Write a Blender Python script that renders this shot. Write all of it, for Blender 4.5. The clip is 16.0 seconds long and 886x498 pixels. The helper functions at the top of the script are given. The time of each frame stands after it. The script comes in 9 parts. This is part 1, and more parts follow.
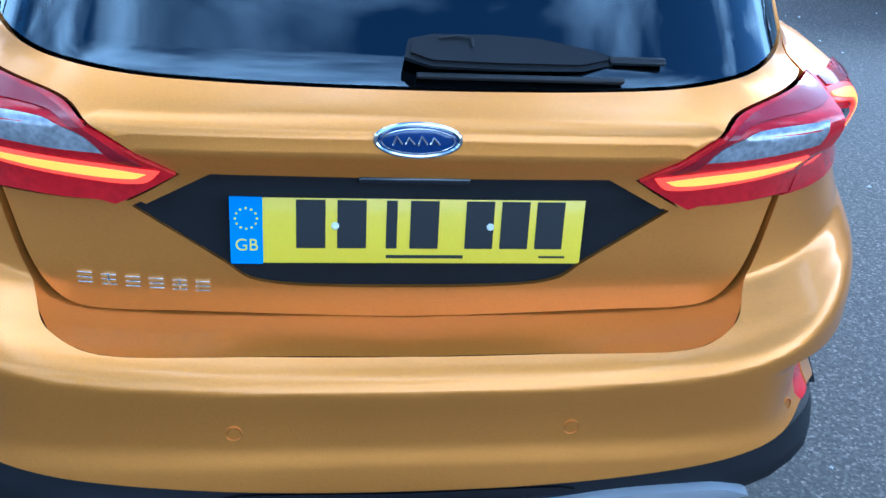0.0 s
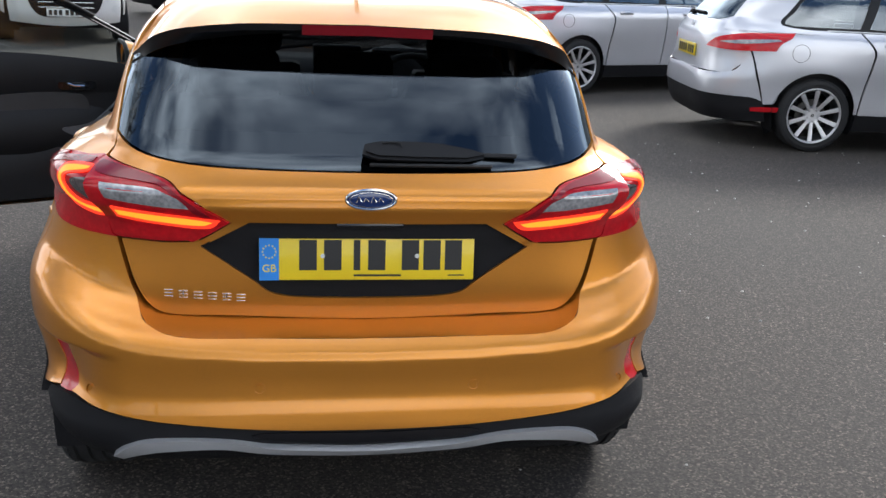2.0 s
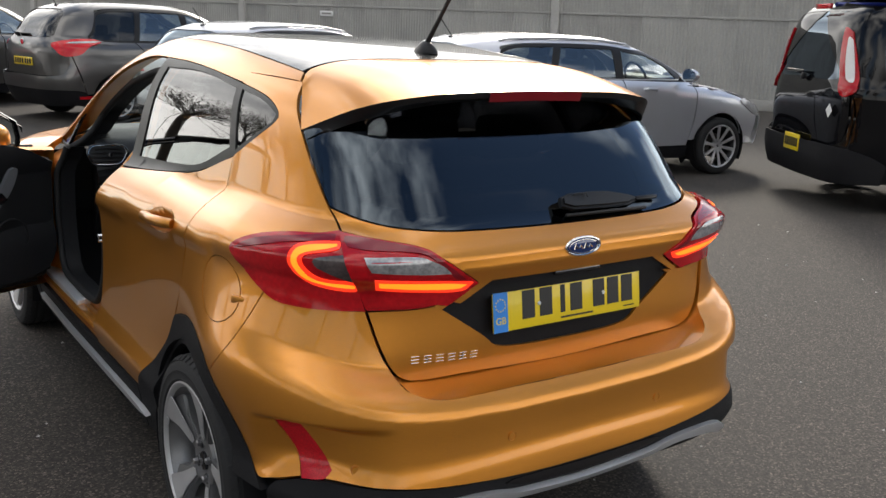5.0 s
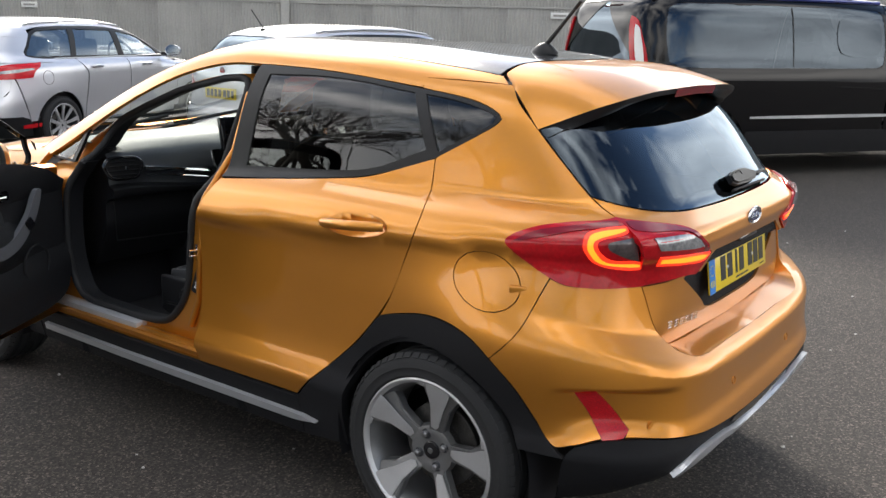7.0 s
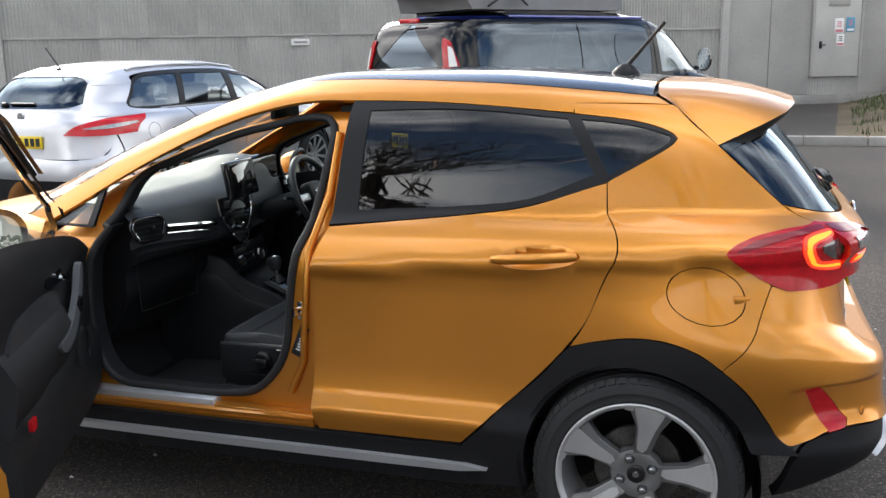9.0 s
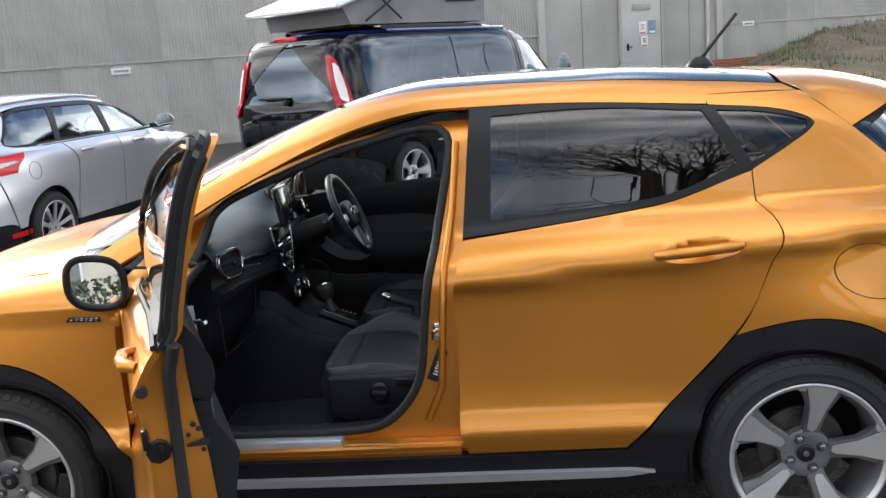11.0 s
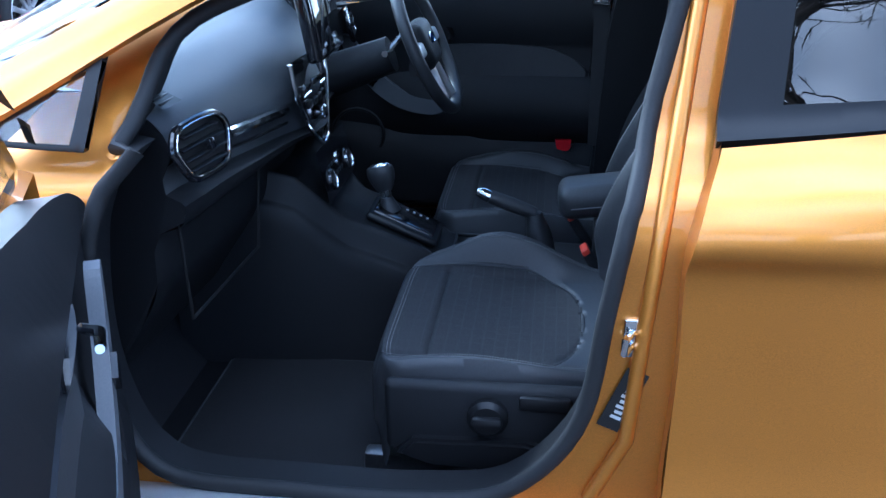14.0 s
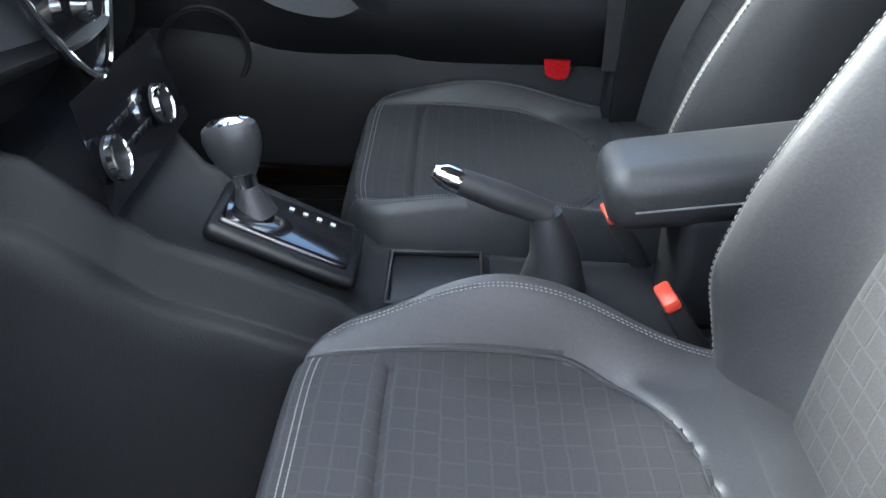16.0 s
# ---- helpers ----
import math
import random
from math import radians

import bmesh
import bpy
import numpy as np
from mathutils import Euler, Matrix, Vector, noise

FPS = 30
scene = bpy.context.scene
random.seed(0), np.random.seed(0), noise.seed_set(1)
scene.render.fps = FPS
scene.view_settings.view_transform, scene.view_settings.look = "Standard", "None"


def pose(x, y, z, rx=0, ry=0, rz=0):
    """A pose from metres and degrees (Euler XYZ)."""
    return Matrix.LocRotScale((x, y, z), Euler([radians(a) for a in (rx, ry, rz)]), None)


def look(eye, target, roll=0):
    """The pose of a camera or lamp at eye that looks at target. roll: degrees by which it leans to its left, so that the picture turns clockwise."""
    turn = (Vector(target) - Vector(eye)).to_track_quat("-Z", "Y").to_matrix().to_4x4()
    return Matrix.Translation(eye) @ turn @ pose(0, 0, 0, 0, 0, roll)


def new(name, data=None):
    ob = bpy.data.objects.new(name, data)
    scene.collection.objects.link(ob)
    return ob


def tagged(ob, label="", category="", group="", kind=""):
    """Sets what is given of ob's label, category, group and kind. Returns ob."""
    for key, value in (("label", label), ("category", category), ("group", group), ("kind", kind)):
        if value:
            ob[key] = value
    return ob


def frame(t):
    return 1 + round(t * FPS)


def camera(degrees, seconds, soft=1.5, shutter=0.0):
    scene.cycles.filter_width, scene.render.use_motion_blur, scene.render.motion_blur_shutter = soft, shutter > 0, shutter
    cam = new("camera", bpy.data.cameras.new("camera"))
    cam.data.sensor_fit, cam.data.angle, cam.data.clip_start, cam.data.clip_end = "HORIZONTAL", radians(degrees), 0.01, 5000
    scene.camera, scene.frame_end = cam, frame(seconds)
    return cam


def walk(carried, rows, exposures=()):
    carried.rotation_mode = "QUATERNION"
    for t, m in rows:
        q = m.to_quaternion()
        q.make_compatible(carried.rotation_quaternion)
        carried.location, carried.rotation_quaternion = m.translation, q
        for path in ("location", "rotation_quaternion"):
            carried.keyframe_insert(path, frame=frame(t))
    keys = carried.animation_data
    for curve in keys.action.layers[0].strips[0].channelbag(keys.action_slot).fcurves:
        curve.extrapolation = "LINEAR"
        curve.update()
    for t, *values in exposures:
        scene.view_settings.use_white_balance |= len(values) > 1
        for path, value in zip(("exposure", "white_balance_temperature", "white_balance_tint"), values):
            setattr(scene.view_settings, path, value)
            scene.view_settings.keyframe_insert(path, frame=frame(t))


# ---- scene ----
cam = camera(50.8, 16.0)
PATH = [
    (0, (-0.13, -1.057, 1.47), (0.129, 0.675, 0.504), 4.4),
    (0.5, (-0.135, -1.342, 1.517), (0.174, 0.445, 0.674), 5.2),
    (1, (-0.097, -1.631, 1.528), (0.125, 0.207, 0.771), 4.3),
    (1.5, (-0.176, -1.859, 1.531), (0.106, 0.011, 0.879), 3.1),
    (2, (-0.18, -1.995, 1.545), (0.137, -0.116, 0.939), 3.0),
    (2.5, (-0.208, -2.039, 1.545), (0.137, -0.145, 1.002), 2.4),
    (3, (-0.446, -2.053, 1.526), (0.069, -0.193, 1.004), 2.1),
    (3.5, (-0.723, -2.014, 1.526), (-0.048, -0.202, 1.015), 2.3),
    (3.7, (-0.819, -1.954, 1.526), (-0.087, -0.165, 1.015), 2.4),
    (5.8, (-2.272, -1.385, 1.522), (-0.927, 0.017, 1.047), 1.2),
    (6, (-2.416, -1.309, 1.54), (-1.021, 0.036, 1.045), 0.8),
    (6.5, (-2.604, -1.017, 1.521), (-1.124, 0.215, 0.982), 0.1),
    (7, (-2.857, -0.753, 1.531), (-1.276, 0.379, 1.063), 1.5),
    (7.5, (-3.092, -0.479, 1.546), (-1.443, 0.569, 1.12), 1.3),
    (8, (-3.209, -0.123, 1.499), (-1.486, 0.809, 1.095), 1.2),
    (8.2, (-3.242, 0.009, 1.529), (-1.486, 0.873, 1.119), 1.0),
    (10.3, (-3.552, 1.268, 1.536), (-1.619, 1.589, 1.134), -4.2),
    (10.5, (-3.51, 1.365, 1.528), (-1.581, 1.7, 1.117), -4.4),
    (11, (-3.475, 1.549, 1.533), (-1.522, 1.722, 1.136), -4.2),
    (11.5, (-3.458, 1.664, 1.52), (-1.518, 1.828, 1.061), -3.7),
    (12, (-3.294, 1.711, 1.502), (-1.359, 1.866, 1.022), -3.2),
    (12.5, (-2.966, 1.754, 1.485), (-1.047, 1.984, 0.968), -2.5),
    (13, (-2.646, 1.865, 1.437), (-0.741, 2.031, 0.853), -1.8),
    (13.5, (-2.308, 1.924, 1.407), (-0.43, 2.068, 0.735), -1.6),
    (14, (-1.945, 1.947, 1.36), (-0.119, 2.175, 0.576), -0.5),
    (14.5, (-1.646, 2.004, 1.306), (0.158, 2.159, 0.457), 0.2),
    (15, (-1.33, 2.003, 1.225), (0.437, 2.234, 0.317), -1.7),
    (15.5, (-1.061, 2.06, 1.155), (0.696, 2.194, 0.209), -0.6),
    (16, (-0.889, 2.105, 1.059), (0.875, 2.109, 0.115), 1.2),
]
walk(cam, [(t, look(eye, target, roll)) for t, eye, target, roll in PATH],
     [(0.0, 1.20, 4100, 0), (0.5, 1.26, 4800, 0), (1.0, 1.08, 5450, 2), (2.2, 0.50, 6400, 10), (3.7, 0.14, 6900, 10), (5.8, 0.52, 6850, 10), (9.0, 0.92, 6600, 10), (12.0, 1.02, 6400, 10), (13.2, 0.98, 5600, 10), (14.0, 1.80, 4500, 10), (14.7, 2.40, 4050, 10), (15.2, 2.85, 4350, 10), (16.0, 3.70, 6250, 10)])

# ---- light ----
SUN_WAY = Vector((0.62, 0.66, 0.53)).normalized()
sun = new("sun", bpy.data.lights.new("sun", "SUN"))
sun.data.energy, sun.data.angle, sun.data.color = 2.1, radians(13), (1.0, 0.95, 0.87)
sun.matrix_world = look((20, 20, 20), Vector((20, 20, 20)) - SUN_WAY)
world = bpy.data.worlds.new("world")
scene.world = world
world.use_nodes = True
wn, wl = world.node_tree.nodes, world.node_tree.links
sky = wn.new("ShaderNodeTexSky")
sky.sky_type, sky.sun_disc = "NISHITA", False
sky.sun_elevation, sky.sun_rotation = math.asin(SUN_WAY.z), math.atan2(SUN_WAY.x, SUN_WAY.y)
sky.air_density, sky.dust_density, sky.ozone_density = 1.0, 0.6, 1.6
coord = wn.new("ShaderNodeTexCoord")
flat = wn.new("ShaderNodeMapping")
flat.inputs["Scale"].default_value = (1.0, 1.0, 1.3)
cloud = wn.new("ShaderNodeTexNoise")
cloud.inputs["Scale"].default_value, cloud.inputs["Detail"].default_value = 1.7, 8.0
cloud.inputs["Roughness"].default_value, cloud.inputs["Distortion"].default_value = 0.52, 0.3
cover = wn.new("ShaderNodeValToRGB")
cover.color_ramp.elements[0].position, cover.color_ramp.elements[1].position = 0.45, 0.60
shade = wn.new("ShaderNodeTexNoise")
shade.inputs["Scale"].default_value, shade.inputs["Detail"].default_value = 3.2, 5.0
tone = wn.new("ShaderNodeValToRGB")
tone.color_ramp.elements[0].position, tone.color_ramp.elements[1].position = 0.35, 0.66
tone.color_ramp.elements[0].color, tone.color_ramp.elements[1].color = (6.5, 6.8, 7.3, 1), (23.0, 23.0, 23.0, 1)
mix = wn.new("ShaderNodeMixRGB")
wl.new(coord.outputs["Generated"], flat.inputs["Vector"])
wl.new(flat.outputs["Vector"], cloud.inputs["Vector"])
wl.new(flat.outputs["Vector"], shade.inputs["Vector"])
# towards the horizon the clouds close up into pale haze
split, low_sky, closed = wn.new("ShaderNodeSeparateXYZ"), wn.new("ShaderNodeMapRange"), wn.new("ShaderNodeMath")
low_sky.inputs["From Min"].default_value, low_sky.inputs["From Max"].default_value = 0.02, 0.42
low_sky.inputs["To Min"].default_value, low_sky.inputs["To Max"].default_value = 0.20, 0.0
closed.operation = "ADD"
wl.new(coord.outputs["Generated"], split.inputs["Vector"])
wl.new(split.outputs["Z"], low_sky.inputs["Value"])
wl.new(low_sky.outputs["Result"], closed.inputs[0])
wl.new(cloud.outputs["Fac"], closed.inputs[1])
wl.new(closed.outputs["Value"], cover.inputs["Fac"])
wl.new(shade.outputs["Fac"], tone.inputs["Fac"])
wl.new(cover.outputs["Color"], mix.inputs["Fac"])
wl.new(sky.outputs["Color"], mix.inputs["Color1"])
facing = wn.new("ShaderNodeVectorMath")
facing.operation = "DOT_PRODUCT"
facing.inputs[1].default_value = SUN_WAY
near_sun = wn.new("ShaderNodeMapRange")
near_sun.inputs["From Min"].default_value, near_sun.inputs["From Max"].default_value = -1.0, 1.0
near_sun.inputs["To Min"].default_value, near_sun.inputs["To Max"].default_value = 0.36, 1.12
lit = wn.new("ShaderNodeVectorMath")
lit.operation = "SCALE"
wl.new(coord.outputs["Generated"], facing.inputs[0])
wl.new(facing.outputs["Value"], near_sun.inputs["Value"])
wl.new(tone.outputs["Color"], lit.inputs[0])
wl.new(near_sun.outputs["Result"], lit.inputs["Scale"])
wl.new(lit.outputs["Vector"], mix.inputs["Color2"])
wl.new(mix.outputs["Color"], wn["Background"].inputs["Color"])
wn["Background"].inputs["Strength"].default_value = 0.134


# ---- materials ----
def material(name, colour, rough=0.5, metal=0.0, grain=0.0, grain_size=60.0, stain=0.0, stain_size=2.0, bump=0.0, coat=0.0,
             glow=None, specular=0.5, coat_rough=0.03):
    """A surface with fine grain and broad stains; sizes are per metre."""
    m = bpy.data.materials.new(name)
    m.use_nodes = True
    n, l = m.node_tree.nodes, m.node_tree.links
    b = n["Principled BSDF"]
    b.inputs["Base Color"].default_value = (*colour, 1)
    b.inputs["Roughness"].default_value, b.inputs["Metallic"].default_value = rough, metal
    b.inputs["Coat Weight"].default_value, b.inputs["Coat Roughness"].default_value = coat, coat_rough
    b.inputs["Specular IOR Level"].default_value = specular
    if glow:
        b.inputs["Emission Color"].default_value, b.inputs["Emission Strength"].default_value = (*glow[0], 1), glow[1]
    if grain or stain or bump:
        at = n.new("ShaderNodeTexCoord")
        fine, broad = n.new("ShaderNodeTexNoise"), n.new("ShaderNodeTexNoise")
        for t, size, detail in ((fine, grain_size, 3), (broad, stain_size, 5)):
            t.inputs["Scale"].default_value, t.inputs["Detail"].default_value = size, detail
            l.new(at.outputs["Object"], t.inputs["Vector"])
        value = None
        for t, amount in ((fine, grain), (broad, stain)):
            span = n.new("ShaderNodeMapRange")
            span.inputs["From Min"].default_value, span.inputs["From Max"].default_value = 0.3, 0.7
            span.inputs["To Min"].default_value, span.inputs["To Max"].default_value = 1 - amount, 1 + amount
            l.new(t.outputs["Fac"], span.inputs["Value"])
            if value is None:
                value = span.outputs["Result"]
            else:
                times = n.new("ShaderNodeMath")
                times.operation = "MULTIPLY"
                l.new(value, times.inputs[0])
                l.new(span.outputs["Result"], times.inputs[1])
                value = times.outputs["Value"]
        scale = n.new("ShaderNodeVectorMath")
        scale.operation = "SCALE"
        scale.inputs[0].default_value = colour
        l.new(value, scale.inputs["Scale"])
        l.new(scale.outputs["Vector"], b.inputs["Base Color"])
        if stain:
            r = n.new("ShaderNodeMapRange")
            r.inputs["To Min"].default_value, r.inputs["To Max"].default_value = max(0.02, rough - 0.08), min(1, rough + 0.08)
            l.new(broad.outputs["Fac"], r.inputs["Value"])
            l.new(r.outputs["Result"], b.inputs["Roughness"])
        if bump:
            h = n.new("ShaderNodeBump")
            h.inputs["Strength"].default_value, h.inputs["Distance"].default_value = min(1.0, bump * 100), 0.002
            l.new(fine.outputs["Fac"], h.inputs["Height"])
            l.new(h.outputs["Normal"], b.inputs["Normal"])
    return m


def car_paint(name, colour, metal=0.7, rough=0.32, flake=0.10, coat=1.0):
    m = material(name, colour, rough, metal, grain=flake, grain_size=900, stain=0.03, stain_size=3.0, coat=coat)
    return m


def clear_glass(name, tint, rough=0.0, shine_least=0.06, sheen=(1.0, 1.0, 1.0)):
    """A thin pane: see-through with a tint, mirror-like by its angle, alike from both sides."""
    m = bpy.data.materials.new(name)
    m.use_nodes = True
    n, l = m.node_tree.nodes, m.node_tree.links
    n.remove(n["Principled BSDF"])
    see, shine, blend, edge = (n.new("ShaderNodeBsdfTransparent"), n.new("ShaderNodeBsdfGlossy"), n.new("ShaderNodeMixShader"), n.new("ShaderNodeLayerWeight"))
    steep, gloss = n.new("ShaderNodeMath"), n.new("ShaderNodeMapRange")
    see.inputs["Color"].default_value = (*tint, 1)
    shine.inputs["Roughness"].default_value = rough
    shine.inputs["Color"].default_value = (*sheen, 1)
    edge.inputs["Blend"].default_value = 0.5
    steep.operation = "POWER"
    steep.inputs[1].default_value = 4.0
    gloss.inputs["To Min"].default_value, gloss.inputs["To Max"].default_value = shine_least, 0.95
    l.new(edge.outputs["Facing"], steep.inputs[0])
    l.new(steep.outputs["Value"], gloss.inputs["Value"])
    l.new(gloss.outputs["Result"], blend.inputs["Fac"])
    l.new(see.outputs["BSDF"], blend.inputs[1])
    l.new(shine.outputs["BSDF"], blend.inputs[2])
    l.new(blend.outputs["Shader"], n["Material Output"].inputs["Surface"])
    return m


GOLD = car_paint("gold_paint", (0.645, 0.254, 0.028), 0.72, 0.36, 0.16, 0.75)
SILVER_PAINT = car_paint("silver_paint", (0.63, 0.64, 0.68), 0.60, 0.34, 0.08)
WHITE_PAINT = car_paint("white_paint", (0.72, 0.72, 0.72), 0.0, 0.3, 0.02)
BLUE_PAINT = car_paint("blue_paint", (0.02, 0.035, 0.22), 0.5, 0.3, 0.1)
GREY_PAINT = car_paint("grey_paint", (0.10, 0.097, 0.095), 0.6, 0.33, 0.1)
BLACK_PAINT = material("black_paint", (0.0025, 0.0025, 0.0035), 0.30, specular=0.02, grain=0.05, grain_size=900, stain=0.05, stain_size=3, coat=0.75)
ROOF_BLACK = car_paint("black_roof_paint", (0.008, 0.008, 0.009), 0.0, 0.2, 0.02)
CLADDING = material("black_cladding", (0.0095, 0.0095, 0.011), 0.72, specular=0.22, grain=0.25, grain_size=700, stain=0.15, stain_size=4, bump=0.003)
PIANO = material("gloss_black_plastic", (0.008, 0.008, 0.010), 0.12, grain=0.03, stain=0.05, coat=0.5)
TRIM_BLACK = material("satin_black_trim", (0.008, 0.008, 0.009), 0.40, specular=0.3, grain=0.12, grain_size=500, stain=0.08, stain_size=6)
RUBBER = material("rubber_seal", (0.012, 0.012, 0.013), 0.7, grain=0.15, grain_size=300, stain=0.1)
TYRE = material("tyre_rubber", (0.013, 0.013, 0.014), 0.78, grain=0.2, grain_size=250, stain=0.25, stain_size=9, bump=0.004)
SILVER_TRIM = material("silver_plastic", (0.55, 0.56, 0.58), 0.36, 0.6, grain=0.05, grain_size=500, stain=0.06)
CHROME = material("chrome", (0.72, 0.73, 0.74), 0.09, 1.0, grain=0.02, stain=0.03)
ALLOY = material("machined_alloy", (0.60, 0.60, 0.61), 0.40, 0.7, grain=0.06, grain_size=400, stain=0.08, stain_size=8)
ALLOY_DARK = material("dark_alloy", (0.055, 0.057, 0.062), 0.42, 0.5, grain=0.1, grain_size=400, stain=0.12, stain_size=8)
ALLOY_MID = material("satin_alloy", (0.24, 0.24, 0.245), 0.38, 0.7, grain=0.08, grain_size=400, stain=0.12, stain_size=8)
STEEL = material("bare_steel", (0.35, 0.35, 0.36), 0.35, 1.0, grain=0.1, grain_size=200, stain=0.2, stain_size=12)
BRAKE = material("brake_iron", (0.10, 0.095, 0.09), 0.5, 0.8, grain=0.2, grain_size=150, stain=0.25, stain_size=14)
LENS_RED = material("red_lens", (0.42, 0.005, 0.010), 0.10, specular=0.3, grain=0.15, grain_size=90, stain=0.12, stain_size=14, coat=0.35)
# red raised to put sun and sky light into the parked cars' lenses
LENS_SKY_LIT = material("sky_lit_red_lens", (0.58, 0.012, 0.020), 0.12, specular=0.3, grain=0.12, grain_size=60, stain=0.12, stain_size=9, coat=0.35)
LENS_DARK = material("dark_red_lens", (0.20, 0.005, 0.012), 0.12, specular=0.3, grain=0.05, grain_size=300, stain=0.06, stain_size=9, coat=0.5)
LENS_SMOKE = material("smoked_lens", (0.11, 0.09, 0.09), 0.14, 0.3, grain=0.2, grain_size=120, stain=0.2, stain_size=26, coat=1.0)
LENS_CLEAR = material("clear_lens", (0.36, 0.36, 0.37), 0.22, 0.5, grain=0.25, grain_size=120, stain=0.3, stain_size=40, coat=0.4)
LAMP_GLOW_RED = material("lit_red_lamp_strip", (0.8, 0.04, 0.02), 0.3, glow=((1.0, 0.035, 0.010), 0.75))
LAMP_GLOW = material("lit_lamp_strip", (0.9, 0.25, 0.03), 0.3, glow=((1.0, 0.20, 0.010), 1.25))
REFLECTOR = material("red_reflector", (0.46, 0.008, 0.014), 0.20, specular=0.3, grain=0.25, grain_size=260, stain=0.1, stain_size=18, coat=0.4)
PLATE_YELLOW = material("yellow_plate", (0.82, 0.60, 0.015), 0.35, grain=0.02, grain_size=300, stain=0.03, stain_size=8, coat=0.4)
PLATE_WHITE = material("white_plate", (0.75, 0.75, 0.73), 0.35, grain=0.02, stain=0.03, coat=0.4)
PLATE_BLUE = material("blue_plate", (0.012, 0.22, 0.68), 0.35, grain=0.02, stain=0.03, coat=0.4)
INK = material("black_ink", (0.012, 0.012, 0.012), 0.45, grain=0.05, stain=0.05)
STAR_YELLOW = material("yellow_ink", (0.8, 0.62, 0.05), 0.45, grain=0.03, stain=0.05)
BADGE_BLUE = material("blue_enamel", (0.006, 0.025, 0.12), 0.15, grain=0.03, stain=0.05, coat=1.0)
GLASS = clear_glass("window_glass", (0.80, 0.86, 0.84))
PRIVACY = clear_glass("privacy_glass", (0.14, 0.136, 0.128), shine_least=0.062)
# the blue sheen of these two panes colours their reflections bluer than the sky
SHINY_GLASS = clear_glass("sky_lit_glass", (0.55, 0.60, 0.60), shine_least=0.20, sheen=(0.86, 0.94, 1.0))
HATCH_GLASS = clear_glass("tinted_hatch_glass", (0.085, 0.088, 0.095), shine_least=0.085, sheen=(0.72, 0.86, 1.0))
MIRROR = material("mirror_glass", (0.82, 0.84, 0.85), 0.01, 1.0)
SATIN_GREY = material("satin_grey_trim", (0.10, 0.105, 0.115), 0.4, grain=0.1, grain_size=500, stain=0.08)
DASH = material("dash_plastic", (0.054, 0.058, 0.065), 0.50, grain=0.2, grain_size=600, stain=0.1, stain_size=5, bump=0.004)
DARK_PLASTIC = material("dark_plastic", (0.0105, 0.0108, 0.0125), 0.55, specular=0.28, grain=0.18, grain_size=600, stain=0.1, stain_size=5, bump=0.003)
CARPET = material("carpet", (0.008, 0.008, 0.010), 0.95, grain=0.45, grain_size=500, stain=0.25, stain_size=7, bump=0.008)
LEATHER = material("black_leather", (0.031, 0.032, 0.035), 0.48, grain=0.12, grain_size=300, stain=0.12, stain_size=9, bump=0.0012)
HEADLINER = material("headliner_cloth", (0.36, 0.35, 0.33), 0.9, grain=0.1, grain_size=500, stain=0.06, stain_size=3)
THREAD = material("grey_thread", (0.15, 0.15, 0.15), 0.8, grain=0.2, grain_size=900, stain=0.1)
BUCKLE = material("red_plastic", (0.62, 0.055, 0.03), 0.4, grain=0.05, stain=0.06)
SCREEN = material("dark_screen", (0.006, 0.006, 0.008), 0.06, grain=0.02, stain=0.03, coat=1.0)
LABEL_PAPER = material("printed_label", (0.55, 0.56, 0.56), 0.5, grain=0.05, stain=0.08)
SEAT_BACK_CLOTH = material("plain_black_cloth", (0.022, 0.022, 0.024), 0.9, grain=0.3, grain_size=500, stain=0.12, stain_size=6, bump=0.005)


